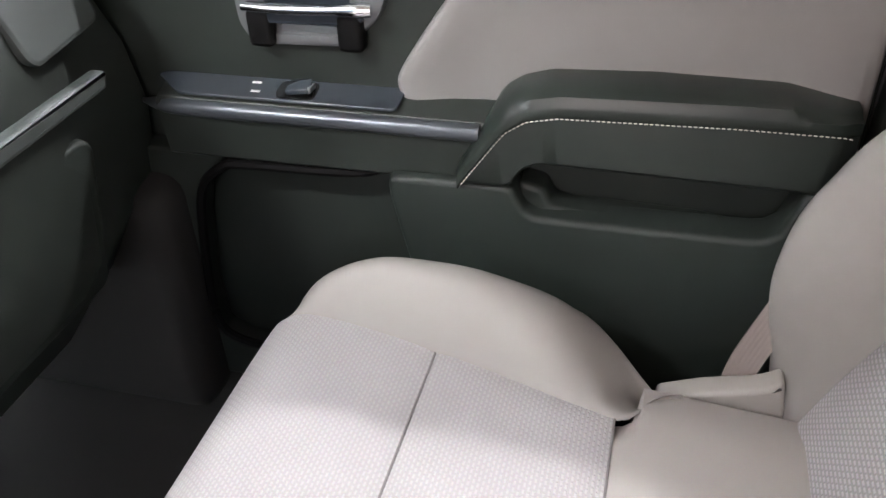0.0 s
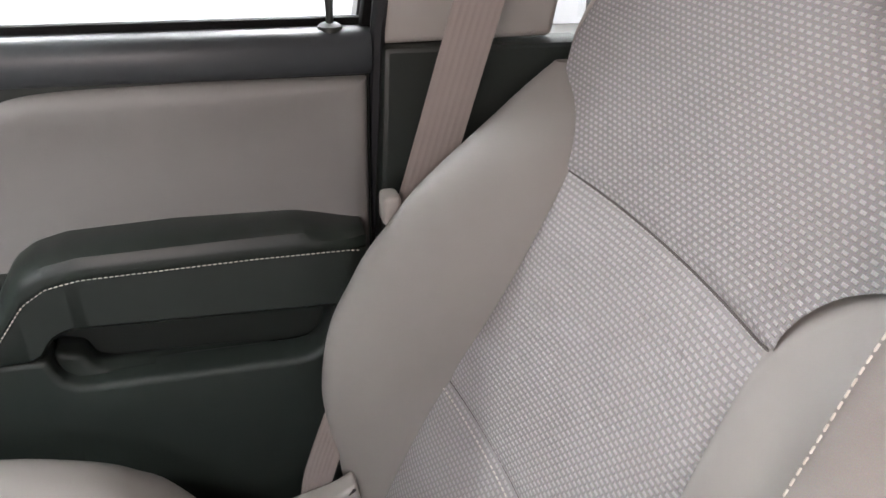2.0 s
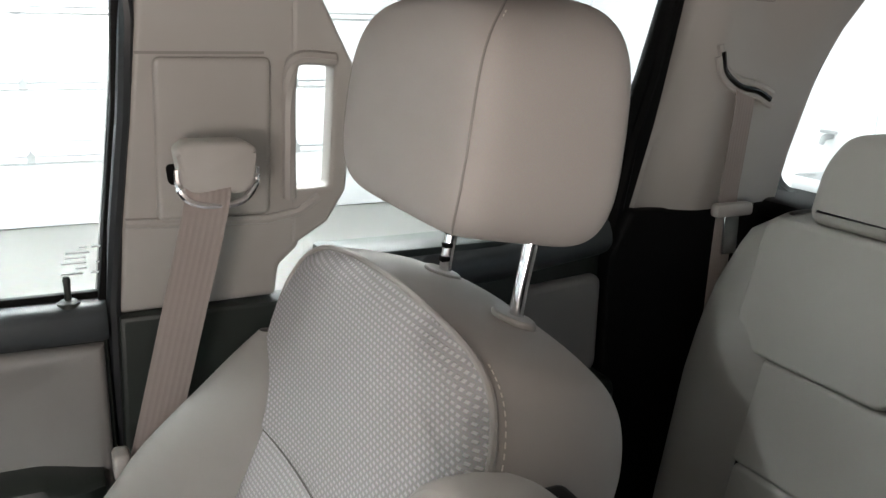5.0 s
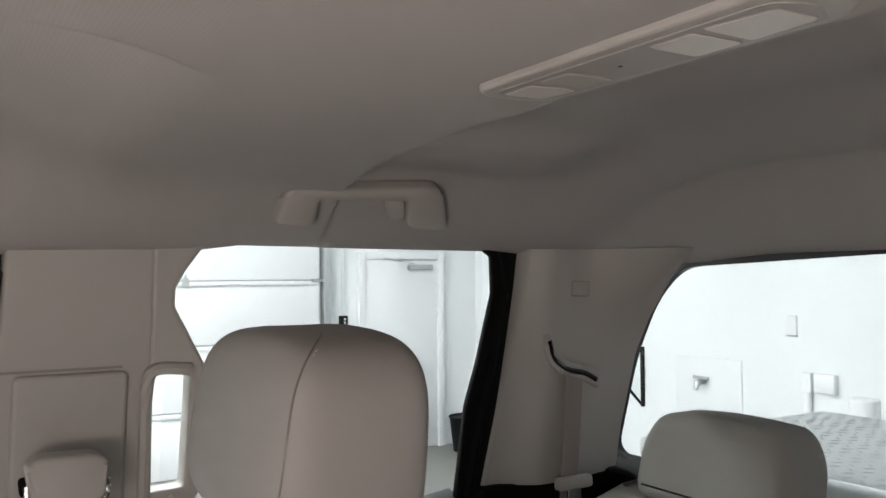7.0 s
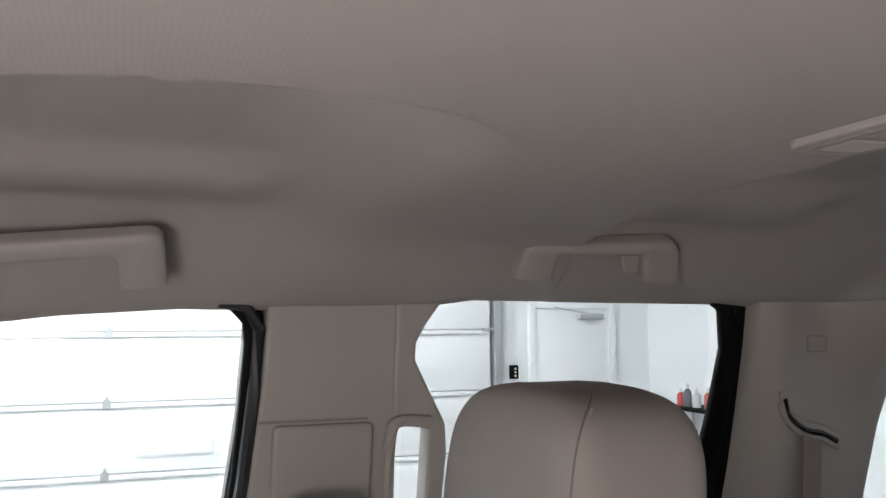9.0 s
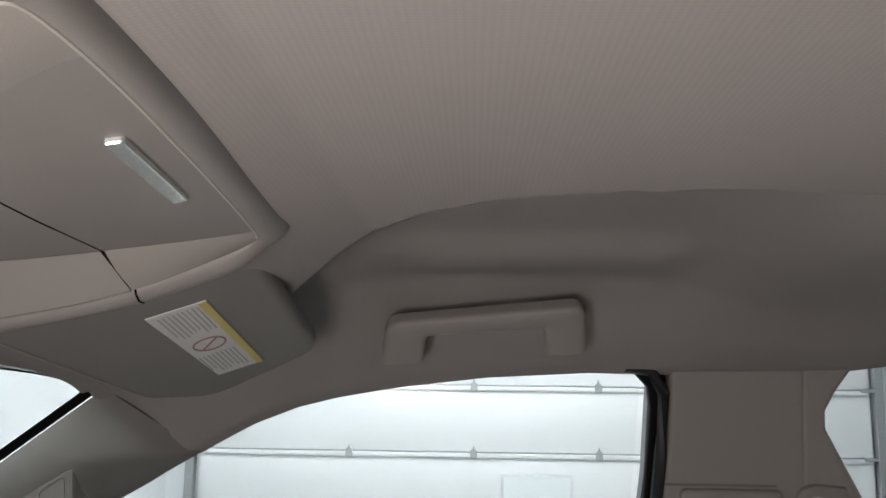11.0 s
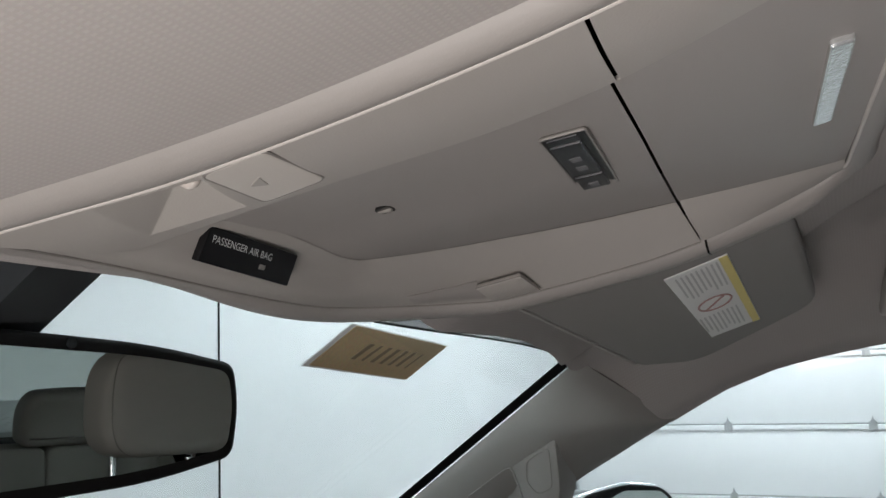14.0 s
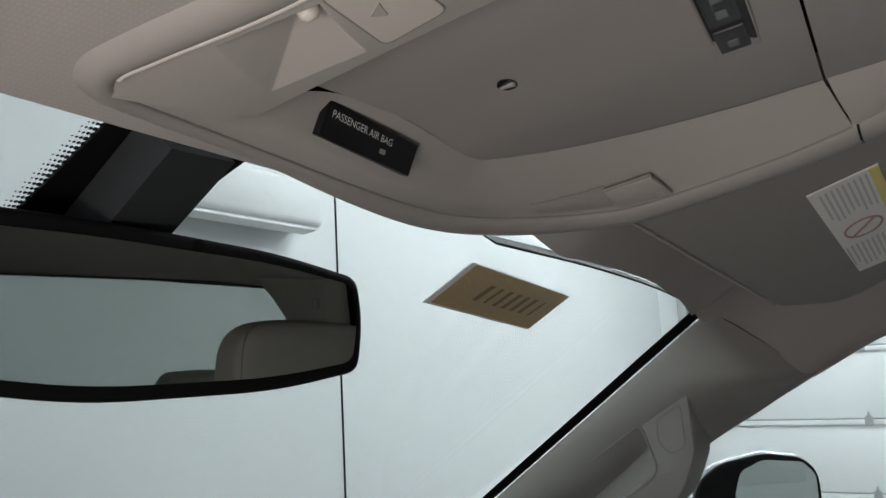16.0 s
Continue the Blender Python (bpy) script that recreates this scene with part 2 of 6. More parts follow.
M_YELLOW = mat("yellow label band", (0.72, 0.61, 0.22), 0.6, bump=0.02)
M_MARK = mat("pale glass print", (0.62, 0.64, 0.66), 0.7, bump=0)
M_PALE = mat("pale print", (0.62, 0.62, 0.61), 0.6, bump=0)
M_MIRROR = mat("mirror glass", (0.50, 0.54, 0.51), 0.01, 1.0, bump=0, stain=0.0)
M_PAINT = mat("black door frame paint", (0.02, 0.02, 0.022), 0.3, bump=0)
M_CHROME = mat("chrome", (0.8, 0.8, 0.82), 0.12, 1.0, bump=0, stain=0.02)
M_CARPET = mat("charcoal carpet", (0.02, 0.02, 0.019), 0.98, grain=0.4, scale=700, bump=0.8)
M_BELT = mat("seat belt webbing", (0.255, 0.217, 0.20), 0.8, scale=900, bump=0.4)
M_WALL = mat("white painted wall panel", (0.80, 0.82, 0.83), 0.45, scale=60, bump=0.03, stain=0.02, stain_scale=0.8)
M_DOORW = mat("white garage door steel", (0.80, 0.81, 0.82), 0.35, scale=200, bump=0.05, stain=0.02, stain_scale=1.5)
M_FLOORG = mat("sealed concrete", (0.20, 0.195, 0.185), 0.5, grain=0.2, scale=25, bump=0.1, stain=0.12, stain_scale=1.2)
M_BOUNCE = mat("pale concrete", (0.55, 0.49, 0.46), 0.8, grain=0.2, scale=25, bump=0.1, stain=0.12, stain_scale=1.2)
M_GREY = mat("galvanised steel", (0.45, 0.46, 0.47), 0.45, 0.7, stain=0.1)
# seat cloth with the rear cab's shade put into its colour
M_CLOTH_SHADED = mat("seat cloth darkened for shade", (0.228, 0.219, 0.203), 0.85, grain=0.2, scale=1500, bump=0.25, stain=0.04)
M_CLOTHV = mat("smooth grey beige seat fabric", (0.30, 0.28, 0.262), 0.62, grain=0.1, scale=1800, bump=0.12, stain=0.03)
# bolster fabric with the door side's shade put into the colour
M_BOLSTER_SHADE = mat("bolster fabric darkened for shade", (0.249, 0.234, 0.221), 0.6, grain=0.1, scale=1800, bump=0.12, stain=0.03)
M_SEAM = mat("dark seam thread", (0.11, 0.10, 0.095), 0.9, bump=0)
M_GUIDE = mat("grey plastic", (0.22, 0.205, 0.19), 0.45, bump=0.03)
M_SEALG = mat("dark grey seal rubber", (0.022, 0.024, 0.026), 0.45, bump=0.05, spec=0.4)
# dark door plastic with the window's light put into its colour
M_SILL_LIT = mat("sill plastic lightened for window light", (0.040, 0.046, 0.050), 0.40, scale=600, bump=0.2, stain=0.06, spec=0.5)
M_CREASE = mat("grey seat seam", (0.20, 0.19, 0.185), 0.9, bump=0)
M_GLASS = glass_mat()


def side_x(z):
    """Inner face of the cabin's side above the sill."""
    return 0.76 - 0.12 * (z - 1.25)


def mir(x, s):
    return x if s > 0 else 2 * XC - x


# ---- garage ----
def room_wall(name, lo, hi, label):
    ob = finish(box(lo, hi), name, M_WALL, smooth=False)
    tagged(ob, label, "wall", kind="structure")


RX, FY, RY, LX, CEIL = 7.6, 3.05, -5.4, -2.3, 3.4
tagged(finish(box((-1.0, -6, GROUND - 0.2), (8, 5, GROUND)), "ground", M_FLOORG, smooth=False), "smooth grey concrete garage floor under the truck", "floor", kind="structure")
# unseen pale slab, added as a reflector for light onto the headliner
tagged(finish(box((-60, -40, GROUND - 0.2), (-1.0, 40, GROUND - 0.01)), "pavement", M_BOUNCE, smooth=False), "unseen pale slab added to bounce sunlight up into the cab", "pavement", kind="structure")
room_wall("wall_east", (RX + 0.02, RY, GROUND), (RX + 0.2, FY, CEIL), "white panelled garage wall behind the sectional door")
room_wall("wall_north", (LX - 0.2, FY, GROUND), (RX + 0.2, FY + 0.2, CEIL), "glossy white garage wall ahead of the windshield")
room_wall("wall_south", (LX - 0.2, RY - 0.2, GROUND), (RX + 0.2, RY, CEIL), "white garage wall behind the truck bed")
# opening on the unseen side, added to let sun and sky in
for name, lo, hi in (("wall_west", (LX - 0.2, RY, GROUND), (LX, -4.2, CEIL)), ("wall_west", (LX - 0.2, 2.7, GROUND), (LX, FY, CEIL)), ("wall_west", (LX - 0.2, -4.2, 2.4), (LX, 2.7, CEIL))):
    room_wall(name, lo, hi, "unseen white garage wall with an added opening for daylight")
tagged(finish(box((LX - 0.2, RY - 0.2, CEIL), (RX + 0.2, FY + 0.2, CEIL + 0.2)), "ceiling", M_WALL, smooth=False), "plain white garage ceiling", "ceiling", kind="structure")


def shop_light(x, y):
    t = thing("shop_light", "long white fluorescent shop light under the garage ceiling", "light", group="garage ceiling lights")
    part("housing", box((x - 0.08, y - 0.62, CEIL - 0.07), (x + 0.08, y + 0.62, CEIL), 0.01), M_DOORW, t)
    part("diffuser", box((x - 0.07, y - 0.6, CEIL - 0.11), (x + 0.07, y + 0.6, CEIL - 0.071), 0.015), M_TUBE, t, "glowing white diffuser")


# unseen warm fill lamp added inside the cab beside the driver's door opening
door_light = bpy.data.lights.new("cab_fill", "AREA")
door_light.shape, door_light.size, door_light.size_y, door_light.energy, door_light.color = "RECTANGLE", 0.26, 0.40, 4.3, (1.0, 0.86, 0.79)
lamp = new("cab_fill", door_light)
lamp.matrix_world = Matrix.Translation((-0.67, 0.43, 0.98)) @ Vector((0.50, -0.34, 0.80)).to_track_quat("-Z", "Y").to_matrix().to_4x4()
M_TUBE = glow("lit diffuser", (0.985, 1.0, 0.99), 72.0)
for gx, gy in ((4.9, -1.3), (2.7, -0.6), (5.6, -0.4), (5.6, 1.6), (3.4, 1.5), (-1.6, 2.2)):
    shop_light(gx, gy)


# ---- cabin shell ----
RAIL = [(-1.3, 1.25), (-0.9, 1.268), (-0.82, 1.275), (-0.4, 1.278), (-0.32, 1.268), (-0.1, 1.264), (0.01, 1.266), (0.15, 1.258), (0.26, 1.245), (0.30, 1.239), (0.36, 1.228), (0.416, 1.214), (0.475, 1.191), (0.50, 1.178), (0.557, 1.146), (0.60, 1.119), (0.646, 1.092), (0.70, 1.06)]
EDGE = [(-0.20, 0.17), (-0.13, 0.113), (-0.09, 0.092), (-0.04, 0.082), (0.02, 0.078), (0.08, 0.084), (0.115, 0.094), (0.15, 0.108), (0.178, 0.130), (0.207, 0.162), (0.225, 0.190), (0.275, 0.275), (0.337, 0.408), (0.409, 0.538), (0.45, 0.62)]


ROLL = [(0.0, 0.0), (0.40, 0.0), (0.50, 0.045), (0.56, 0.085), (0.60, 0.13), (0.65, 0.225), (0.70, 0.43), (0.75, 0.72), (0.78, 0.87), (0.81, 1.0), (0.9, 1.2)]


def liner_z(x, y):
    """Height of the headliner's underside: a low spine and cross band, raised hollows over the seats, rolled-down sides."""
    a = abs(x - XC)
    rail = lerp_table(RAIL, y)
    z = 1.364 - 0.19 * max(0.0, y - 0.25) - 0.034 * sstep(0.56, 0.66, y) * sstep(0.20, 0.29, a)
    e = lerp_table(EDGE_S, y) - XC
    fade = sstep(-0.20, 0.0, y)
    hollow = (sstep(-0.001, 0.010, a - e) * 0.6 + sstep(0.0, 0.06, a - e) * 0.4) * (x > XC)
    z += 0.048 * hollow * fade * (1 - 0.7 * sstep(0.40, 0.60, y))
    cross = -0.434 - 0.02 * a - 0.10 * a * a
    rear = sstep(cross, cross - 0.007, y) * 0.75 + sstep(cross, cross - 0.07, y) * 0.25
    z += 0.060 * rear * (1 - 0.5 * sstep(0.50, 0.75, a))
    # cut-out above the overhead console
    z += 0.04 * sstep(-0.204, -0.192, x) * (1 - sstep(0.138, 0.150, x)) * sstep(0.303, 0.315, y) * (1 - sstep(0.632, 0.642, y))
    # roll down to the rear window
    z += (1.262 - 0.02 * sstep(0.5, 0.8, a) - z) * (0.35 * sstep(-0.80, -1.16, y) + 0.65 * sstep(-1.02, -1.20, y))
    k = lerp_table(ROLL_S, a - 0.05 * sstep(0.40, 0.62, y) * (1 - sstep(0.73, 0.81, a)))
    z = z + (rail - z) * k
    # swellings above the grab handles
    z -= 0.018 * sstep(0.485, 0.555, a) * (1 - sstep(0.57, 0.67, a)) * (sstep(-0.09, -0.02, y) * (1 - sstep(0.20, 0.34, y)) + sstep(-0.47, -0.53, y) * (1 - sstep(-0.76, -0.86, y)))
    return z


def headliner():
    def front(a):
        return lerp_table([(0.0, 0.665), (0.2, 0.655), (0.29, 0.637), (0.40, 0.640), (0.60, 0.650), (0.66, 0.657), (0.708, 0.659), (0.76, 0.610), (0.814, 0.560), (0.9, 0.48)], a)

    def fn(u, v):
        x = XC + (2 * v - 1) * 0.822
        y = -1.22 + u * (front(abs(x - XC)) + 1.22)
        return (x, y, liner_z(x, y))
    ob = finish(grid(fn, 400, 330, (0, 0, 0.012)), "headliner", M_LINER)
    tagged(ob, "grey-beige knit headliner with hollows over the seats", "headliner", kind="structure")


EDGE_S = smooth_table(EDGE, 120)
ROLL_S = [(p[0], p[1]) for p in smooth_line([(a, b, 0) for a, b in ROLL], 100)]
headliner()


def side(s, off=0.0):
    return lambda y, z, w: (mir(side_x(z) + off + w, s), y, z)


def flat(x, s=1):
    return lambda y, z, w: (mir(x + w, s), y, z)


def stitches(pts, step, length, r, bm=None):
    """Short thread stitches along a line."""
    bm = bm or bmesh.new()
    line = [Vector(p) for p in pts]
    dist = [0.0]
    for a, b in zip(line, line[1:]):
        dist.append(dist[-1] + (b - a).length)

    def at(d):
        for i in range(len(line) - 1):
            if d <= dist[i + 1]:
                return line[i].lerp(line[i + 1], (d - dist[i]) / max(1e-6, dist[i + 1] - dist[i]))
        return line[-1]
    d = 0.0
    while d + length < dist[-1]:
        join(bm, tube([at(d), at(d + length * 0.15) , at(d + length * 0.85), at(d + length)], [r * 0.5, r, r, r * 0.5], 5))
        d += step
    return bm


# ---- centre pillar, seals and belt ----
def b_pillar(s):
    t = thing("b_pillar_trim", "beige moulded plastic centre pillar trim with a slot", "pillar trim", at=(mir(0.8, s), -0.2, 0.8))
    fn = side(s)
    front = [(-0.102, 1.275), (-0.098, 1.17), (-0.085, 1.046), (-0.069, 0.913), (-0.057, 0.784), (-0.259, 0.787), (-0.264, 0.83), (-0.292, 0.856), (-0.285, 0.935), (-0.287, 1.095), (-0.285, 1.275)]
    part("panel", prism(front, 0.04, fn, 0.007, 3), M_BEIGE, t)
    rear = [(-0.28, 0.855), (-0.33, 0.887), (-0.355, 0.93), (-0.364, 1.06), (-0.360, 1.10), (-0.312, 1.19), (-0.312, 1.215), (-0.325, 1.24), (-0.35, 1.275), (-0.28, 1.275), (-0.28, 1.098), (-0.336, 1.096), (-0.332, 0.937), (-0.28, 0.935)]
    part("strut", prism(rear, 0.045, side(s, -0.002), 0.006, 3), M_BEIGE, t)
    # raised field with the height adjuster, and the rib beside the slot
    part("adjuster_panel", prism(rounded([(-0.113, 1.107), (-0.110, 0.906), (-0.250, 0.906), (-0.252, 1.107)], 0.010), 0.022, side(s, -0.009), 0.006, 3), M_BEIGE, t)
    part("seam", prism([(-0.094, 1.1135), (-0.094, 1.110), (-0.245, 1.110), (-0.245, 1.1135)], 0.003, side(s, -0.0008)), M_GUIDE, t)
    part("slot_rim", tube([fn(*p, -0.003) for p in smooth_line([(-0.277, 0.925, 0), (-0.276, 1.0, 0), (-0.277, 1.085, 0), (-0.29, 1.106, 0), (-0.335, 1.104, 0)], 24) for p in [(p[0], p[1])]], 0.009, 8), M_BEIGE, t)
    part("lower_rib", tube([fn(y, z, 0.0) for y, z in [(-0.072, 0.905), (-0.2, 0.90), (-0.25, 0.898), (-0.29, 0.905), (-0.318, 0.925)]], 0.007, 8), M_BEIGE, t)
    low = [(-0.05, 0.0), (-0.05, 0.6), (-0.056, 0.784), (-0.30, 0.784), (-0.33, 0.6), (-0.33, 0.0)]
    part("lower_panel", prism(low, 0.05, flat(0.80, s), 0.006), M_DARK, t)


def door_seal(s):
    t = thing("door_seal", "black rubber door seal along the pillar", "seal", kind="structure")
    part("outer_lip", prism([(-0.020, 1.285), (-0.036, 1.268), (-0.058, 1.260), (-0.073, 1.244), (-0.076, 1.215), (-0.065, 1.047), (-0.034, 0.80), (-0.052, 0.80), (-0.083, 1.046), (-0.097, 1.262), (-0.09, 1.285)], 0.022, side(s, 0.012), 0.004), M_BLACK, t)
    part("frame", prism([(-0.082, 1.285), (-0.073, 1.12), (-0.05, 0.93), (-0.034, 0.80), (-0.03, 0.05), (-0.08, 0.05), (-0.11, 0.8), (-0.12, 1.285)], 0.03, side(s, 0.045)), M_PAINT, t)
    part("inner_lip", tube([side(s, 0.004)(y, z, 0) for y, z in [(-0.04, 1.272), (-0.075, 1.266), (-0.093, 1.235), (-0.088, 1.15), (-0.078, 1.04), (-0.06, 0.90), (-0.052, 0.80), (-0.05, 0.6), (-0.05, 0.3), (-0.05, 0.05)]], 0.009, 8), M_SEALG, t)


def c_pillar(s):
    t = thing("c_pillar_trim", "beige moulded plastic rear pillar trim with a belt slot", "pillar trim", at=(mir(0.78, s), -1.0, 0.86))
    fn = side(s)

    def sheet(u, v):
        z = 0.866 + v * (1.275 - 0.866)
        front = lerp_table([(0.86, -0.83), (1.0, -0.855), (1.2, -0.882), (1.3, -0.89)], z)
        y = front + u * (-1.13 - front)
        # a rounded front edge, a flat face, and the turn towards the rear window
        x = side_x(z) - 0.042 * sstep(-0.862, -0.945, y) + 0.02 * (1 - sstep(0.0, 0.05, u))
        return (mir(x + turn(y, z), s), y, z)

    def turn(y, z):
        edge = lerp_table([(0.86, 0.787), (0.95, 0.768), (1.09, 0.726), (1.155, 0.69), (1.226, 0.636), (1.28, 0.58)], z)
        return (edge - side_x(z) + 0.042) * sstep(-0.99, -1.13, y)
    part("panel", grid(sheet, 40, 24, (s * 0.012, 0, 0)), M_BEIGE, t)
    part("seal", prism([(-0.80, 1.285), (-0.838, 1.262), (-0.845, 1.2), (-0.823, 1.085), (-0.804, 1.01), (-0.788, 0.79), (-0.85, 0.79), (-0.87, 1.0), (-0.90, 1.25), (-0.90, 1.285)], 0.014, side(s, 0.006), 0.004), M_BLACK, t)
    part("seal_bead", tube([side(s, 0.012)(y, z, 0) for y, z in [(-0.86, 1.27), (-0.868, 1.2), (-0.85, 1.08), (-0.83, 0.98), (-0.815, 0.79), (-0.81, 0.4)]], 0.012, 8), M_BLACK, t)
    part("lower_panel", prism([(-0.79, 0.0), (-0.79, 0.795), (-0.83, 0.868), (-1.18, 0.868), (-1.18, 0.0)], 0.05, flat(0.785, s), 0.006), M_BLACK, t)
    if s > 0:
        sq = rounded([(-0.9765, 1.2195), (-0.978, 1.194), (-1.0125, 1.193), (-1.011, 1.2185)], 0.003)
        part("cover_square", tube([(side_x(z) - 0.0425 + turn(y, z), y, z) for y, z in sq + sq[:1]], 0.0008, 6), M_GUIDE, t, "outline of a small square cover")


for s in (1, -1):
    b_pillar(s)
    c_pillar(s)
    door_seal(s)


def belt_band(pts, width, name, parent, along=(0, 1, 0)):
    """Webbing through pts, width metres wide along the given way, with a woven rib."""
    line = smooth_line(pts, 40)
    a = Vector(along)

    def fn(u, v):
        p = line[round(u * 40)]
        k = (v - 0.5) * width
        return p + a * k + Vector((-0.00022 * math.cos(v * math.pi * 14), 0, 0))
    return part(name, grid(fn, 40, 42, (0.0014, 0, 0)), M_BELT, parent)


def front_belt():
    t = thing("seat_belt", "grey-beige seat belt hanging from the centre pillar", "seat belt", at=(0.72, -0.15, 0.6))
    belt_band([(0.694, -0.157, 0.975), (0.688, -0.152, 0.94), (0.70, -0.118, 0.80), (0.71, -0.083, 0.66), (0.72, -0.055, 0.55), (0.73, -0.03, 0.42)], 0.050, "webbing", t, (0.12, 0.985, 0.12))
    g = part("guide_cover", prism(rounded([(-0.122, 1.008), (-0.128, 0.968), (-0.14, 0.958), (-0.196, 0.956), (-0.21, 0.966), (-0.214, 1.008), (-0.20, 1.016), (-0.135, 1.017)], 0.006), 0.045, lambda y, z, w: (0.688 + w + 0.35 * max(0, z - 1.0), y, z), 0.006, 3), M_BEIGE, t, "beige plastic belt guide cover")
    part("guide_loop", tube(smooth_line([(0.70, -0.124, 0.985), (0.694, -0.126, 0.962), (0.690, -0.14, 0.948), (0.690, -0.168, 0.944), (0.692, -0.195, 0.948), (0.697, -0.211, 0.966), (0.70, -0.213, 0.985)], 30), 0.0045, 8), M_CHROME, g, "chrome belt guide loop")
    part("guide_slot", prism(rounded([(-0.121, 0.980), (-0.124, 0.953), (-0.208, 0.950), (-0.212, 0.975)], 0.008), 0.004, side(1, -0.0115)), M_SCREEN, g)
    part("keeper", box((0.680, -0.050, 0.622), (0.712, -0.030, 0.656), 0.006, 3), M_BEIGE, t, "beige plastic belt keeper")
    part("hinge_cover", prism(rounded([(0.147, 0.298), (0.10, 0.318), (0.04, 0.335), (0.018, 0.350), (0.010, 0.30), (0.008, 0.20), (0.03, 0.185), (0.135, 0.20)], 0.008), 0.03, lambda y, z, w: (0.605 + w, y, z), 0.006, 3), M_BEIGE, t, "beige seat hinge cover")
    belt_band([(0.70, -0.02, 0.50), (0.665, 0.02, 0.42), (0.64, 0.055, 0.345), (0.635, 0.065, 0.30)], 0.036, "lower_strap", t, (0.12, 0.80, 0.55))


front_belt()


def rear_belt():
    t = thing("seat_belt", "grey seat belt out of the rear pillar slot", "seat belt", at=(0.73, -0.98, 0.6))
    belt_band([(0.742, -0.985, 1.072), (0.730, -0.985, 1.055), (0.738, -0.985, 0.95), (0.735, -0.975, 0.86), (0.72, -0.955, 0.66), (0.71, -0.945, 0.5)], 0.038, "webbing", t)
    part("slot", tube(smooth_line([(0.737, -0.935, 1.118), (0.737, -0.945, 1.088), (0.735, -0.975, 1.066), (0.733, -1.01, 1.058), (0.730, -1.035, 1.045)], 20), 0.006, 8), M_SCREEN, t)
    for dz in (0.009, -0.009):
        part("slot_lip", tube(smooth_line([(0.738, -0.930, 1.120 + dz), (0.738, -0.942, 1.089 + dz), (0.736, -0.974, 1.067 + dz), (0.734, -1.01, 1.059 + dz), (0.731, -1.04, 1.045 + dz)], 20), 0.006, 8), M_BEIGE, t)
    k = part("tongue", box((0.715, -1.015, 0.862), (0.735, -0.94, 0.884), 0.006, 2), M_BEIGE, t, "beige plastic belt tongue")
    part("blade", box((0.72, -0.992, 0.80), (0.727, -0.962, 0.864), 0.002), M_CHROME, k)


rear_belt()


# ---- doors ----
def window_pane(s, name, poly, label):
    ob = finish(prism(poly, 0.004, side(s, 0.045)), name, M_GLASS, smooth=False)
    ob.visible_shadow = False
    tagged(ob, label, "window", kind="structure")
    return ob


F_WIN = [(-0.07, 1.28), (-0.03, 0.79), (0.95, 0.79), (0.93, 0.9), (0.70, 1.07), (0.5, 1.2), (0.3, 1.255), (0.1, 1.28)]
R_WIN = [(-0.31, 1.29), (-0.31, 0.8), (-0.81, 0.8), (-0.85, 1.2), (-0.84, 1.29)]
window_pane(1, "window_1", F_WIN, "clear front passenger door window")
window_pane(1, "window_2", R_WIN, "clear rear passenger door window")
window_pane(-1, "window_3", R_WIN, "clear rear door window behind the driver")


def arm_rest(t):
    """The padded rest: a section swept along the door."""
    zs = [(-0.03, 0.572), (-0.003, 0.575), (0.10, 0.575), (0.285, 0.57), (0.32, 0.563), (0.345, 0.546), (0.371, 0.51), (0.396, 0.475), (0.405, 0.462)]
    zb = [(-0.03, 0.588), (-0.017, 0.59), (0.011, 0.594), (0.05, 0.601), (0.188, 0.603), (0.301, 0.598), (0.334, 0.589), (0.357, 0.573), (0.378, 0.535), (0.405, 0.49)]
    pad, low = [], []
    n = 60
    for i in range(n + 1):
        y = -0.022 + i / n * 0.424
        a, b = lerp_table(zs, y), lerp_table(zb, y)
        rear = sstep(-0.022, 0.0, y)
        a0, b0 = a, b
        xf = 0.735 + 0.012 * (1 - rear)
        ring = [(0.805, y, a0 - 0.004), (xf + 0.003, y, a0 - 0.003), (xf, y, a0 + 0.003), (xf + 0.001, y, a0 + 0.012), (xf + 0.006, y, a0 + 0.022 if b0 - a0 > 0.025 else a0 + 0.7 * (b0 - a0)), (xf + 0.018, y, a0 + 0.85 * (b0 - a0)), (0.772, y, b0), (0.805, y, b0 - 0.002)]
        pad.append(ring)
        bot = lerp_table([(-0.03, 0.497), (0.300, 0.503), (0.314, 0.500), (0.324, 0.494), (0.331, 0.486), (0.336, 0.476), (0.342, 0.470), (0.352, 0.468), (0.42, 0.4675)], y)
        top = max(a0 - 0.004, bot + 0.004)
        low.append([(0.805, y, bot), (xf + 0.012, y, bot), (xf + 0.006, y, bot + 0.006 * min(1, (top - bot) / 0.02)), (xf + 0.004, y, top), (0.805, y, top)])
    part("armrest_pad", loft(pad), M_DARKV, t, "dark green-grey stitched vinyl armrest pad")
    part("armrest_body", loft(low), M_DARKS, t)
    line = [(0.7335, y, lerp_table(zs, y) - 0.001) for y in [-0.012 + 0.41 * k / 80 for k in range(81)]]
    part("armrest_stitching", stitches(line, 0.0056, 0.0036, 0.0007), M_STITCH, t, "pale thread stitching")


M_DARKV = mat("dark green grey vinyl", (0.0175, 0.0235, 0.020), 0.36, scale=700, bump=0.2, stain=0.06, spec=0.42)
M_DARKS = mat("dark green grey soft plastic", (0.021, 0.027, 0.0235), 0.5, scale=800, bump=0.2, stain=0.06, spec=0.35)


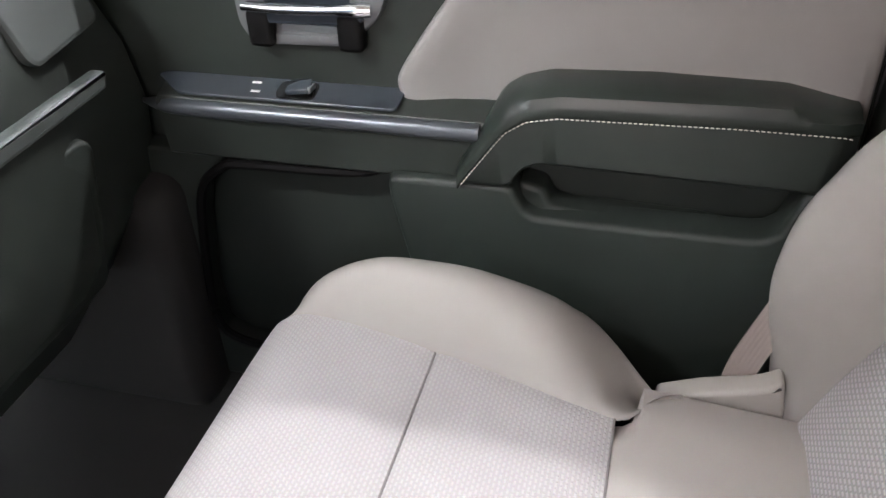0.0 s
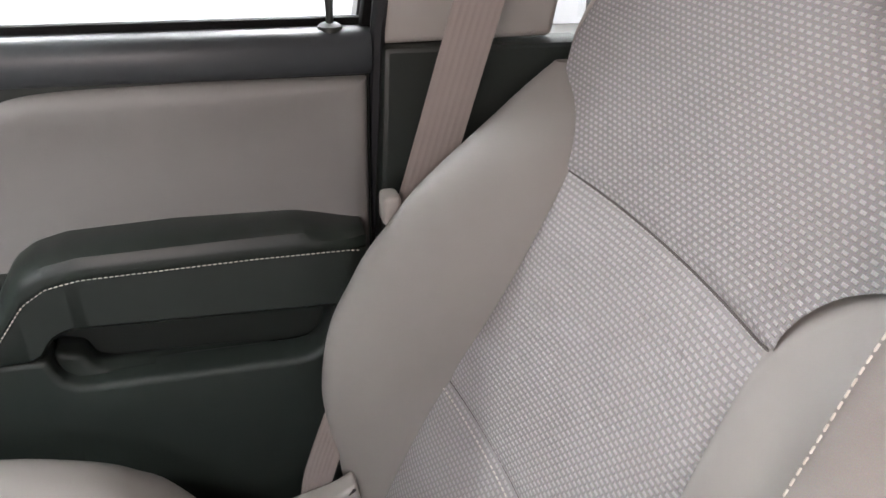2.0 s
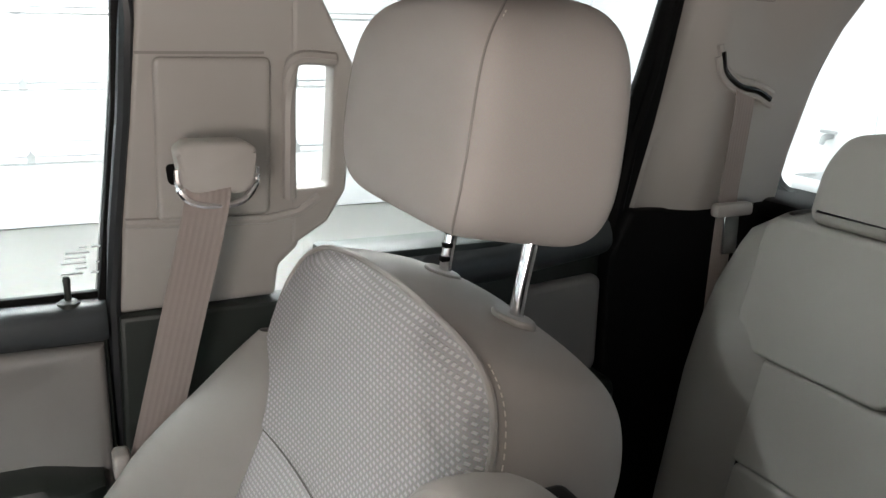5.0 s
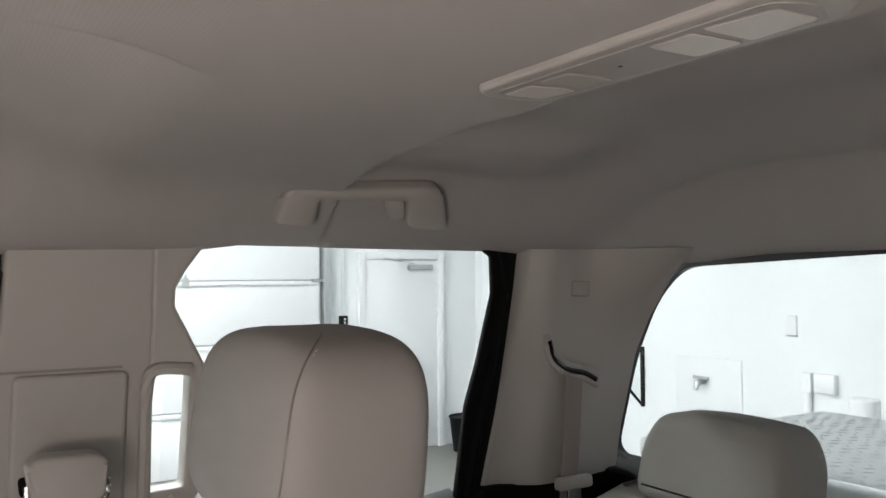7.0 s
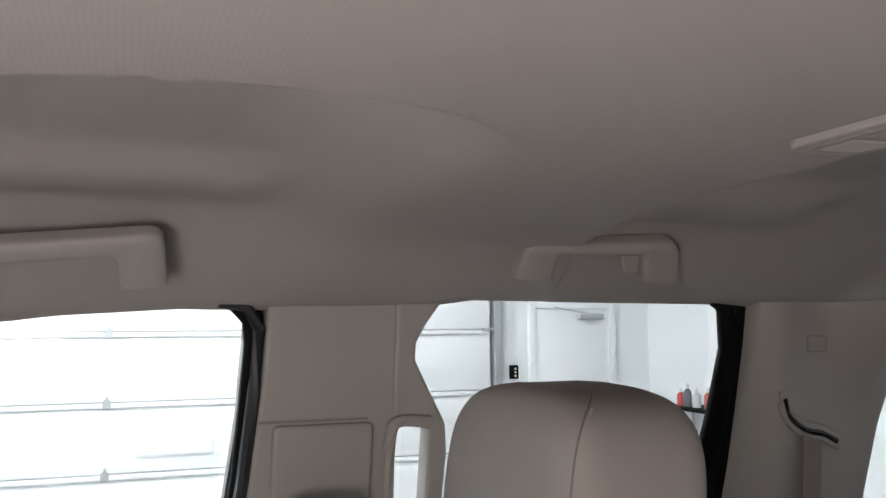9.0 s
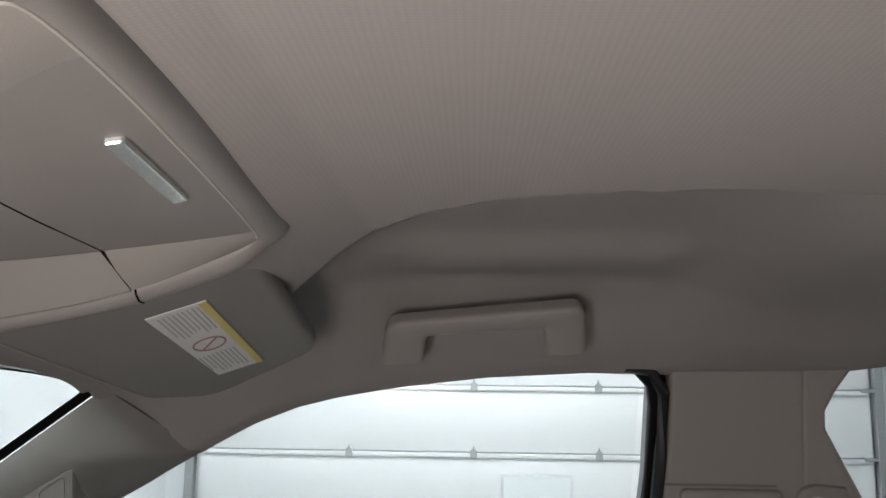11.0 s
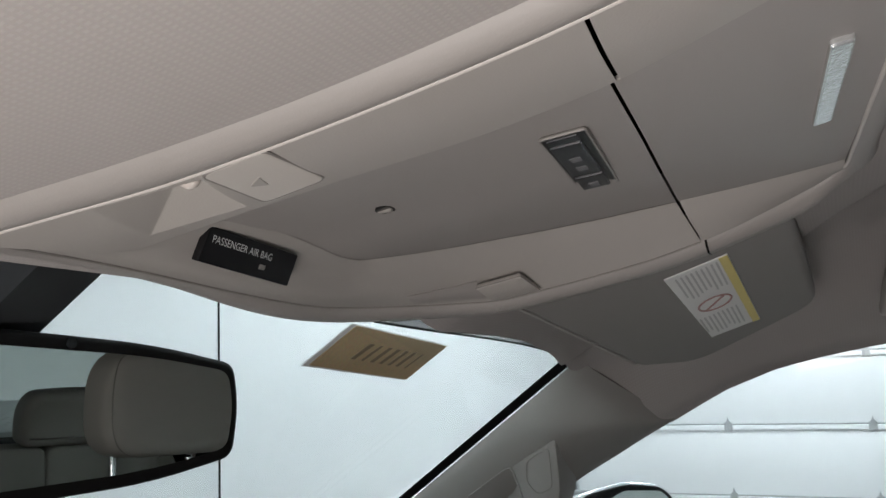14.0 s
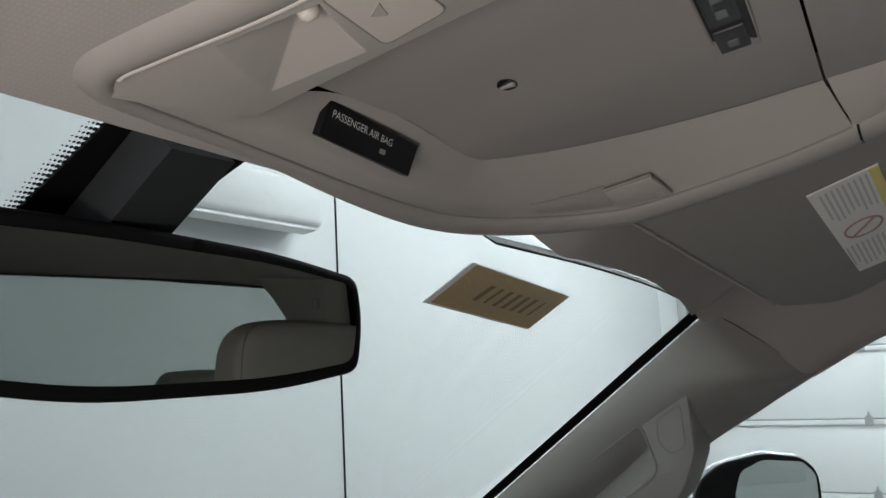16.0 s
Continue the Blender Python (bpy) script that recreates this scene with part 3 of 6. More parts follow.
M_DASHG = mat("matt grey green plastic", (0.042, 0.050, 0.047), 0.5, scale=700, bump=0.2, stain=0.06, spec=0.35)
M_BEZEL = mat("satin grey bezel plastic", (0.15, 0.155, 0.16), 0.35, 0.25, scale=800, bump=0.05)
M_STRIP = mat("satin blue grey trim", (0.07, 0.08, 0.09), 0.28, 0.4, bump=0)


def front_door():
    t = thing("front_door", "dark passenger door trim with a grey-beige insert and armrest", "door", at=(0.82, 0.45, 0.02))
    part("door_skin", box((0.812, -0.042, 0.03), (0.90, 1.02, 0.79), 0.006), M_DARK, t)
    # window sill, swept along the door
    prof = [(0.815, 0.752), (0.804, 0.757), (0.799, 0.768), (0.799, 0.785), (0.803, 0.797), (0.813, 0.803), (0.848, 0.803), (0.848, 0.78)]
    part("sill", loft([[(x + (0.004 if y < -0.035 else 0), y, z) for x, z in prof] for y in (-0.043, -0.035, 0.2, 0.5, 0.8, 1.0)]), M_SILL_LIT, t, smooth=True)
    part("window_seal", box((0.838, -0.04, 0.797), (0.85, 1.0, 0.812), 0.003), M_BLACK, t)
    part("upper_panel", prism([(0.34, 0.45), (1.02, 0.45), (1.02, 0.758), (0.18, 0.758)], 0.02, flat(0.806)), M_DARK, t, smooth=False)
    # soft insert
    out = smooth_line([(-0.036, 0.752, 0), (0.1, 0.753, 0), (0.213, 0.753, 0), (0.30, 0.750, 0), (0.345, 0.741, 0), (0.378, 0.722, 0), (0.41, 0.69, 0), (0.453, 0.631, 0), (0.485, 0.580, 0), (0.488, 0.558, 0), (0.478, 0.525, 0)], 50)
    poly = [(p[0], p[1]) for p in out] + [(0.37, 0.50), (-0.036, 0.50)]
    bm = bmesh.new()
    cy, cz = 0.2, 0.60
    rings = []
    for shrink, x in ((0.0, 0.812), (0.0, 0.803), (0.003, 0.798), (0.010, 0.794), (0.022, 0.793), (0.04, 0.796), (0.065, 0.801), (0.11, 0.8045)):
        ring = []
        for y, z in poly:
            d = Vector((cy - y, cz - z))
            q = Vector((y, z)) + d.normalized() * min(shrink, d.length * 0.9)
            ring.append((x, q[0], q[1]))
        rings.append(ring)
    part("insert", loft(rings), M_VINYL, t, "grey-beige vinyl insert with a rolled edge")
    arm_rest(t)
    # ledge with the window switch
    prof = [(0.81, 0.455), (0.770, 0.455), (0.764, 0.460), (0.758, 0.52), (0.758, 0.534), (0.764, 0.541), (0.806, 0.552), (0.81, 0.552)]
    part("ledge", loft([[(x, y, z) for x, z in prof] for y in (0.35, 0.39, 0.5, 0.6, 0.70, 0.76, 0.80)]), M_DARK, t, smooth=False)
    line = smooth_line([(0.7585, 0.378, 0.530), (0.7585, 0.55, 0.530), (0.7585, 0.70, 0.530), (0.761, 0.76, 0.529), (0.768, 0.80, 0.527), (0.782, 0.835, 0.523)], 40)
    part("ledge_trim", tube(line, [0.011] * 30 + [0.011 - 0.0008 * k for k in range(11)], 12), M_STRIP, t, "satin dark trim strip")

    def top(x, y, w):
        return (x, y, 0.5425 + (x - 0.764) * 0.26 + w)
    part("switch_plate", prism(rounded([(0.766, 0.482), (0.806, 0.478), (0.806, 0.80), (0.798, 0.815), (0.766, 0.77)], 0.008), 0.004, top, 0.0015), M_GLOSS, t, "dark blue-grey switch plate")
    part("switch_well", prism(rounded([(0.769, 0.588), (0.801, 0.588), (0.801, 0.640), (0.769, 0.640)], 0.012), 0.0012, lambda x, y, w: top(x, y, 0.0036 + w)), M_SCREEN, t, smooth=False)
    k = part("window_switch", prism(rounded([(0.774, 0.595), (0.796, 0.595), (0.796, 0.628), (0.774, 0.628)], 0.006), 0.007, lambda x, y, w: top(x, y, 0.004 + w + 0.004 * math.cos((y - 0.600) * 60)), 0.002), M_GLOSS, t)
    part("switch_edge", box((0.776, 0.593, 0.5530), (0.794, 0.601, 0.5610), 0.002), M_SILVER, k)
    for yy, xx in ((0.668, 0.778), (0.672, 0.794)):
        part("switch_mark", box((xx - 0.002, yy - 0.006, 0.5465 + (xx - 0.764) * 0.26), (xx + 0.002, yy + 0.006, 0.5475 + (xx - 0.764) * 0.26)), M_PALE, t)
    # lower trim with the pull pocket, and the map pocket ahead of it
    low = [(-0.042, 0.05), (0.455, 0.05), (0.468, 0.30), (0.485, 0.3875), (0.4935, 0.438), (0.494, 0.459), (0.487, 0.4665), (0.352, 0.4675)]
    cup = [(0.335, 0.4665), (0.331, 0.449), (0.324, 0.436), (0.311, 0.4275), (0.29, 0.4265), (0.174, 0.4265), (0.06, 0.4275), (0.046, 0.4305), (0.034, 0.440), (0.025, 0.466), (0.017, 0.496), (-0.042, 0.499)]
    part("lower_trim", prism(low + cup, 0.06, lambda y, z, w: (0.748 + w * 0.9 + 0.05 * (0.45 - z), y, z), 0.008, 3), M_DARKS, t)
    part("pocket_floor", prism([(0.335, 0.39), (0.06, 0.39), (0.06, 0.408), (0.09, 0.4186), (0.12, 0.424), (0.27, 0.4275), (0.293, 0.433), (0.303, 0.455), (0.335, 0.462)], 0.045, flat(0.772), 0.008, 3), M_DARK, t)
    # rim coloured black to put the pocket's shade on its edge
    part("map_pocket_rim", tube(smooth_line([(0.80, 0.508, 0.449), (0.775, 0.55, 0.449), (0.77, 0.70, 0.447), (0.768, 0.73, 0.441), (0.768, 0.765, 0.41), (0.768, 0.781, 0.35), (0.768, 0.795, 0.22), (0.768, 0.792, 0.155), (0.768, 0.76, 0.13), (0.768, 0.70, 0.125), (0.775, 0.52, 0.125)], 60), 0.007, 8), M_BLACK, t)
    part("front_trim", prism([(0.79, 0.05), (1.02, 0.05), (1.02, 0.46), (0.72, 0.46), (0.74, 0.44), (0.77, 0.41), (0.785, 0.35), (0.80, 0.22), (0.795, 0.14), (0.76, 0.12), (0.5, 0.12), (0.5, 0.05)], 0.045, flat(0.77), 0.006), M_DARK, t)
    # handle
    bez = rounded([(0.692, 0.785), (0.684, 0.628), (0.668, 0.605), (0.545, 0.608), (0.503, 0.647), (0.486, 0.688), (0.49, 0.775), (0.52, 0.79)], [0.02, 0.01, 0.01, 0.012, 0.01, 0.01, 0.02, 0.02])
    cup = rounded([(0.662, 0.738), (0.656, 0.632), (0.645, 0.622), (0.548, 0.622), (0.535, 0.632), (0.530, 0.738)], 0.014)
    bo, ci = resample(bez, 96, (0.692, 0.785)), resample(cup, 96, (0.662, 0.738))
    rings = [[(x, q[0], q[1]) for q in o] for o, x in ((bo, 0.807), (bo, 0.799), ([p.lerp(Vector((0.59, 0.69)), 0.02) for p in bo], 0.7955), ([p.lerp(q, 0.45) for p, q in zip(bo, ci)], 0.7935), ([p.lerp(q, 0.9) for p, q in zip(bo, ci)], 0.7945), (ci, 0.797), ([p.lerp(Vector((0.596, 0.68)), 0.10) for p in ci], 0.804), ([p.lerp(Vector((0.596, 0.68)), 0.16) for p in ci], 0.8055))]
    h = part("handle_bezel", loft(rings, cap=False), M_BEZEL, t, "satin grey door handle bezel")
    part("handle_cup", prism(ci, 0.003, flat(0.8045)), M_GLOSS, h, smooth=False)
    part("lever_back", prism(rounded([(0.672, 0.660), (0.660, 0.636), (0.525, 0.638), (0.512, 0.660)], 0.008), 0.014, flat(0.784), 0.004), M_GLOSS, h)
    for y in (0.652, 0.538):
        part("lever_pivot", box((0.782, y - 0.016, 0.606), (0.804, y + 0.016, 0.652), 0.007, 3), M_BLACK, h)
    part("lever", tube(smooth_line([(0.784, 0.668, 0.656), (0.778, 0.64, 0.657), (0.776, 0.59, 0.658), (0.778, 0.54, 0.660), (0.783, 0.508, 0.660)], 16), [0.0055] * 12 + [0.007, 0.0085, 0.009, 0.009, 0.008], 10), M_CHROME, h, "chrome door handle lever")
    part("lower_insert", prism(rounded([(0.63, 0.632), (0.628, 0.612), (0.558, 0.613), (0.553, 0.632)], 0.006), 0.006, flat(0.7985), 0.0015), M_SILVER, h)
    return t


front_door()


def lock_pin():
    t = thing("lock_pin", "dark plastic door lock pin on the sill", "lock pin", at=(0.822, 0.0, 0.803))
    part("collar", tube([(0.822, 0.0, 0.8), (0.822, 0.0, 0.806), (0.822, 0.0, 0.809)], [0.014, 0.0135, 0.009], 20), M_DARK, t)
    part("pin", tube([(0.822, 0.0, 0.806), (0.822, 0.0, 0.825), (0.822, 0.0, 0.835), (0.822, 0.0, 0.839)], [0.0042, 0.0042, 0.005, 0.003], 14), M_DARK, t)


lock_pin()


def glass_mark():
    t = thing("glass_marking", "small grey printed marking on the window glass", "marking", at=(0.842, -0.02, 0.84))
    fn = side(1, 0.042)
    rows = [(0.867, ((-0.045, -0.033), (-0.028, -0.018))), (0.860, ((-0.03, -0.002),)), (0.853, ((-0.025, 0.0),)), (0.846, ((-0.045, -0.036), (-0.025, 0.004))), (0.839, ((-0.025, -0.012),)), (0.832, ((-0.045, -0.03), (-0.02, 0.006)))]
    for z, bars in rows:
        for a, b in bars:
            part("bar", prism([(a, z), (b, z), (b, z + 0.0022), (a, z + 0.0022)], 0.0006, fn), M_MARK, t, smooth=False)


glass_mark()


def rear_door(s):
    t = thing("rear_door", "dark rear door trim with a grey-beige insert", "door", at=(mir(0.82, s), -0.55, 0.02))
    part("door_skin", box((mir(0.81, s), -0.79, 0.03), (mir(0.90, s), -0.335, 0.835), 0.006), M_DARK, t)
    prof = [(0.815, 0.765), (0.798, 0.775), (0.793, 0.79), (0.795, 0.806), (0.806, 0.822), (0.848, 0.834), (0.848, 0.78)]
    part("sill", loft([[(mir(x, s), y, z + 0.03 * sstep(-0.55, -0.85, y)) for x, z in prof] for y in (-0.80, -0.7, -0.6, -0.5, -0.33)]), M_SILL_LIT, t)
    part("insert", prism(rounded([(-0.63, 0.755), (-0.785, 0.766), (-0.785, 0.60), (-0.72, 0.60), (-0.655, 0.64), (-0.62, 0.70)], 0.02), 0.03, flat(0.792, s), 0.01, 3), M_VINYL, t)
    part("armrest", prism(rounded([(-0.40, 0.60), (-0.79, 0.605), (-0.79, 0.53), (-0.40, 0.53)], 0.02), 0.08, flat(0.74, s), 0.015, 3), M_DARKV, t)


rear_door(1)
rear_door(-1)

tagged(finish(box((-1.02, -1.3, -0.06), (0.92, 1.5, 0.0)), "floor", M_CARPET), "charcoal carpeted truck cabin floor", "floor", kind="structure")
tagged(finish(box((-1.02, -1.27, 0.0), (0.92, -1.19, 0.84), 0.01), "rear_bulkhead", M_DARK), "dark rear wall of the truck cabin under the window", "wall", kind="structure")
tagged(finish(box((-1.0, -1.24, 0.84), (0.9, -1.10, 0.872), 0.012), "rear_shelf_trim", M_BLACK), "black trim under the rear window", "trim", kind="structure")


def rear_window():
    t = thing("rear_window", "wide rear window with a black painted edge", "window", kind="structure")
    hole = rounded([(0.672, 1.243), (0.30, 1.257), (-0.40, 1.257), (-0.772, 1.243), (-0.838, 1.185), (-0.895, 1.08), (-0.952, 0.89), (-0.90, 0.868), (0.80, 0.868), (0.852, 0.89), (0.795, 1.08), (0.738, 1.185)], [0.05, 0.02, 0.02, 0.05, 0.05, 0.08, 0.03, 0.02, 0.02, 0.03, 0.08, 0.05], 6)
    n = len(hole)
    c = Vector((XC, 1.06))
    bm = bmesh.new()
    fr = []
    for p in hole:
        d = (Vector(p) - c)
        q = Vector((c[0] + d[0] * 1.22, c[1] + d[1] * 1.45))
        fr.append(q)
    rings = []
    for y in (-1.19, -1.205):
        rings.append(([bm.verts.new((p[0], y, p[1])) for p in hole], [bm.verts.new((q[0], y, q[1])) for q in fr]))
    for i in range(n):
        j = (i + 1) % n
        for a, b in rings:
            bm.faces.new((a[i], a[j], b[j], b[i]))
        bm.faces.new((rings[0][0][i], rings[0][0][j], rings[1][0][j], rings[1][0][i]))
    part("painted_edge", bm, M_PAINT, t, smooth=False)
    pane = part("pane", prism(hole, 0.004, lambda x, z, w: (x, -1.2 + w, z)), M_GLASS, t, smooth=False)
    pane.visible_shadow = False


rear_window()


# ---- front seats ----
CX = 0.407


def back_y(z):
    return -0.075 - 0.42 * (z - 0.484)


INNER = [(0.26, 0.185), (0.37, 0.19), (0.485, 0.179), (0.56, 0.16), (0.645, 0.147), (0.722, 0.149), (0.77, 0.19), (0.80, 0.252)]
OUTER = [(0.24, 0.235), (0.30, 0.255), (0.35, 0.268), (0.5, 0.283), (0.6, 0.283), (0.7, 0.277), (0.77, 0.266), (0.80, 0.258)]
SWELL = [(0.24, 0.0), (0.27, 0.008), (0.353, 0.052), (0.40, 0.082), (0.447, 0.107), (0.504, 0.124), (0.54, 0.129), (0.57, 0.127), (0.604, 0.124), (0.64, 0.112), (0.668, 0.103), (0.70, 0.083), (0.736, 0.056), (0.77, 0.030), (0.80, 0.002)]
TOP = [(0.258, 0.797, 0), (0.267, 0.82, 0), (0.266, 0.847, 0), (0.253, 0.872, 0), (0.235, 0.888, 0), (0.20, 0.904, 0), (0.16, 0.912, 0), (0.10, 0.919, 0), (0.0, 0.9225, 0), (-0.10, 0.919, 0), (-0.145, 0.9155, 0), (-0.18, 0.9095, 0), (-0.207, 0.8985, 0), (-0.225, 0.883, 0), (-0.238, 0.861, 0), (-0.243, 0.835, 0), (-0.244, 0.815, 0), (-0.242, 0.797, 0)]


NEAR = 0.016        # the inserts reach further towards the cabin's centre line
INNER_S, OUTER_S, SWELL_S = (smooth_table(t) for t in (INNER, OUTER, SWELL))


def seat_back(t):
    def front(d, z, off):
        return (CX + d, back_y(z) + off, z)

    # bolsters: from the inner seam over the crest to the flank
    def bolster(sg):
        def fn(u, v):
            z = 0.25 + v * (0.797 - 0.25)
            m = 1 - 0.8 * sstep(0.68, 0.797, z)
            i, w, p = lerp_table(INNER_S, z), lerp_table(OUTER_S, z), lerp_table(SWELL_S, z)
            deep = 1.0
            if sg < 0:
                p *= 0.5
                i += NEAR * sstep(0.30, 0.42, z) * (1 - sstep(0.745, 0.797, z))
                deep = 0.45
            c = [(i - 0.028, -0.019 * deep), (i - 0.004, -0.008 * deep), (i + 0.10 * (w - i), 0.20 * p), (i + 0.35 * (w - i), 0.68 * p), (i + 0.62 * (w - i), 0.97 * p), (i + 0.84 * (w - i), 0.93 * p), (w - 0.001, 0.66 * p), (w + 0.006 * min(1, p / 0.05), 0.25 * p), (w + 0.004 * min(1, p / 0.05), -0.03 * m), (w - 0.002, -0.07 * m)]
            q = catmull(c, u)
            return front(sg * q[0], z, q[1])
        return grid(fn, 36, 44)
    # outer bolster in the shaded copy, inner one in the plain fabric
    part("outer_bolster", bolster(1), M_BOLSTER_SHADE, t, "smooth grey-beige side bolster")
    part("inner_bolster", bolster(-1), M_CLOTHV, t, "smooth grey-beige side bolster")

    def puff(a, b, x, h):
        k = (x - a) / (b - a)
        return h * (1 - (2 * k - 1) ** 6) - 0.0

    def strip(z0, z1, h):
        def fn(u, v):
            z = z0 + v * (z1 - z0)
            i = lerp_table(INNER_S, z) + 0.001
            j = i + NEAR * sstep(0.30, 0.42, z)
            d = -j + u * (i + j)
            edge = 1 - (2 * u - 1) ** 10
            off = puff(z0, z1, z, h) * (0.3 + 0.7 * edge) - 0.012 * (1 - (2 * u - 1) ** 2) * sstep(0.3, 0.5, z) + 0.003 * sstep(0.85, 1.0, abs(2 * u - 1)) * 0
            return front(d, z, off - 0.004 + 0.0)
        return grid(fn, 40, 24)
    part("lower_insert", strip(0.25, 0.485, 0.007), M_INSERT_LOW, t, "ribbed grey woven insert")
    part("middle_insert", strip(0.485, 0.722, 0.007), M_INSERT_LOW, t, "ribbed grey woven insert")

    # upper insert between the cross seam and the rolled top edge
    top = smooth_line(TOP, 80)
    n = 60

    run = [0.0]
    for p, q in zip(top, top[1:]):
        run.append(run[-1] + (q - p).length)

    def along(u):
        d = u * run[-1]
        i = max(k for k in range(len(run) - 1) if run[k] <= d or k == 0)
        f = (d - run[i]) / (run[i + 1] - run[i])
        p = top[i].lerp(top[i + 1], f)
        return Vector((p[0], p[1]))

    def upper(u, v):
        b = Vector((0.150 - u * (0.300 + NEAR), 0.722))
        tp = along(u)
        rail_r = catmull([(0.150, 0.722), (0.157, 0.74), (0.178, 0.764), (0.21, 0.782), (0.258, 0.797)], v)
        rail_l = Vector((-rail_r[0] * (1 - 0.062 * v) - NEAR * (1 - v), rail_r[1]))
        edge = (1 - v) * b + v * tp
        sides = (1 - u) * rail_r + u * rail_l
        corner = (1 - u) * (1 - v) * Vector((0.150, 0.722)) + u * (1 - v) * Vector((-0.150 - NEAR, 0.722)) + (1 - u) * v * Vector((0.258, 0.797)) + u * v * Vector((-0.242, 0.797))
        q = edge + sides - corner
        k = 1 - (2 * u - 1) ** 2
        off = -0.004 - 0.012 * (1 - (2 * u - 1) ** 2) * (1 - sstep(0.0, 0.8, v)) + 0.003 * sstep(0.0, 0.06, v) - 0.012 * sstep(0.86, 1.0, v) ** 2
        return front(q[0], q[1], off)
    part("upper_insert", grid(upper, n, 40), M_INSERT, t, "grey woven insert with pale dashes")
    for name, z, half in (("cross_seam", 0.7215, 0.149), ("lower_seam", 0.4848, 0.178)):
        dip = 0.010 if z > 0.6 else 0.012
        line = [half - (2 * half + NEAR) * k / 30 for k in range(31)]
        part(name, tube([front(d, z, -0.0045 - dip * max(0.0, 1 - (d / half) ** 2)) for d in line], 0.0011, 6), M_SEAM, t)
        if z < 0.6:
            part("topstitching", stitches([front(d, z - 0.007, 0.0005 - dip * max(0.0, 1 - (d / half) ** 2)) for d in line], 0.0075, 0.005, 0.0006), M_STITCH, t)
    piping = smooth_line([(p[0] * 1.0, p[1] + 0.0015, 0) for p in TOP], 80)
    part("piping", tube([front(p[0], p[1], -0.0125) for p in piping], 0.0032, 8), M_CLOTHV, t)

    # shell: sides, top band and back
    flank = [(lerp_table(OUTER_S, z) - 0.002, z, -0.07 + 0.062 * sstep(0.72, 0.80, z)) for z in [0.25 + 0.05 * k for k in range(11)] if z < 0.79]
    loop = flank + [(p[0], p[1], -0.016) for p in top] + [(-a, z, o) for a, z, o in flank[::-1]]
    rings = []
    for dep, shrink, dz in ((0.0, 0.0, 0.0), (0.012, -0.003, 0.0), (0.04, -0.006, -0.0055), (0.075, -0.004, -0.0145), (0.10, 0.006, -0.025), (0.118, 0.03, -0.04), (0.125, 0.07, -0.075)):
        ring = []
        for d, z, o in loop:
            hi = sstep(0.7, 0.85, z)
            oo = min(o, -0.016) - dep if z >= 0.79 else o - dep * 0.55
            flare = 0.012 * sstep(0.10, 0.20, -d) * min(1, dep / 0.045)
            ring.append((CX + d * (1 - shrink / 0.26) - flare, back_y(z) + oo, z + dz * hi))
        rings.append(ring)
    part("back_shell", loft(rings), M_CLOTHV, t, "grey-beige cloth seat back cover")
    sides = [front(-0.266 - 0.0035, 0.83, -0.045)]
    line = [(CX + p[0] - 0.0036, back_y(p[1]) - 0.0205, p[1] + 0.0002) for p in top if p[0] < -0.17]
    part("flank_stitching", stitches(line, 0.0075, 0.0045, 0.0006), M_STITCH, t)
    # head restraint posts
    for px in (0.465, 0.319):
        py, pz = -0.347, 0.902
        e = part("post_guide", prism([(0.026 * math.cos(a), 0.017 * math.sin(a)) for a in [2 * math.pi * k / 24 for k in range(24)]], 0.010, lambda x, y, w, px=px: (px + x, py + y, pz - 0.0015 + w + 0.30 * y), 0.003, 3), M_GUIDE, t, "grey plastic post guide")
        part("post", tube([(px, py, pz - 0.01), (px, py - 0.006, pz + 0.03), (px, py - 0.014, pz + 0.07), (px, py - 0.026, pz + 0.13)], 0.0065, 14), M_CHROME, e, "chrome head restraint post")
        if px > 0.4:
            for k in range(5):
                part("notch", box((px - 0.0075, py - 0.005 - 0.0028 * k, pz + 0.018 + 0.014 * k), (px + 0.002, py + 0.004 - 0.0028 * k, pz + 0.023 + 0.014 * k), 0.001), M_BLACK, e)


def catmull(pts, u):
    m = len(pts) - 1
    x = max(0.0, min(1.0, u)) * m
    i = min(int(x), m - 1)
    t = x - i
    p = [Vector(pts[max(0, min(m, i + k))]) for k in (-1, 0, 1, 2)]
    if i == 0:
        p[0] = p[1] * 2 - p[2]
    if i == m - 1:
        p[3] = p[2] * 2 - p[1]
    return 0.5 * (2 * p[1] + (p[2] - p[0]) * t + (2 * p[0] - 5 * p[1] + 4 * p[2] - p[3]) * t * t + (3 * p[1] - p[0] - 3 * p[2] + p[3]) * t ** 3)




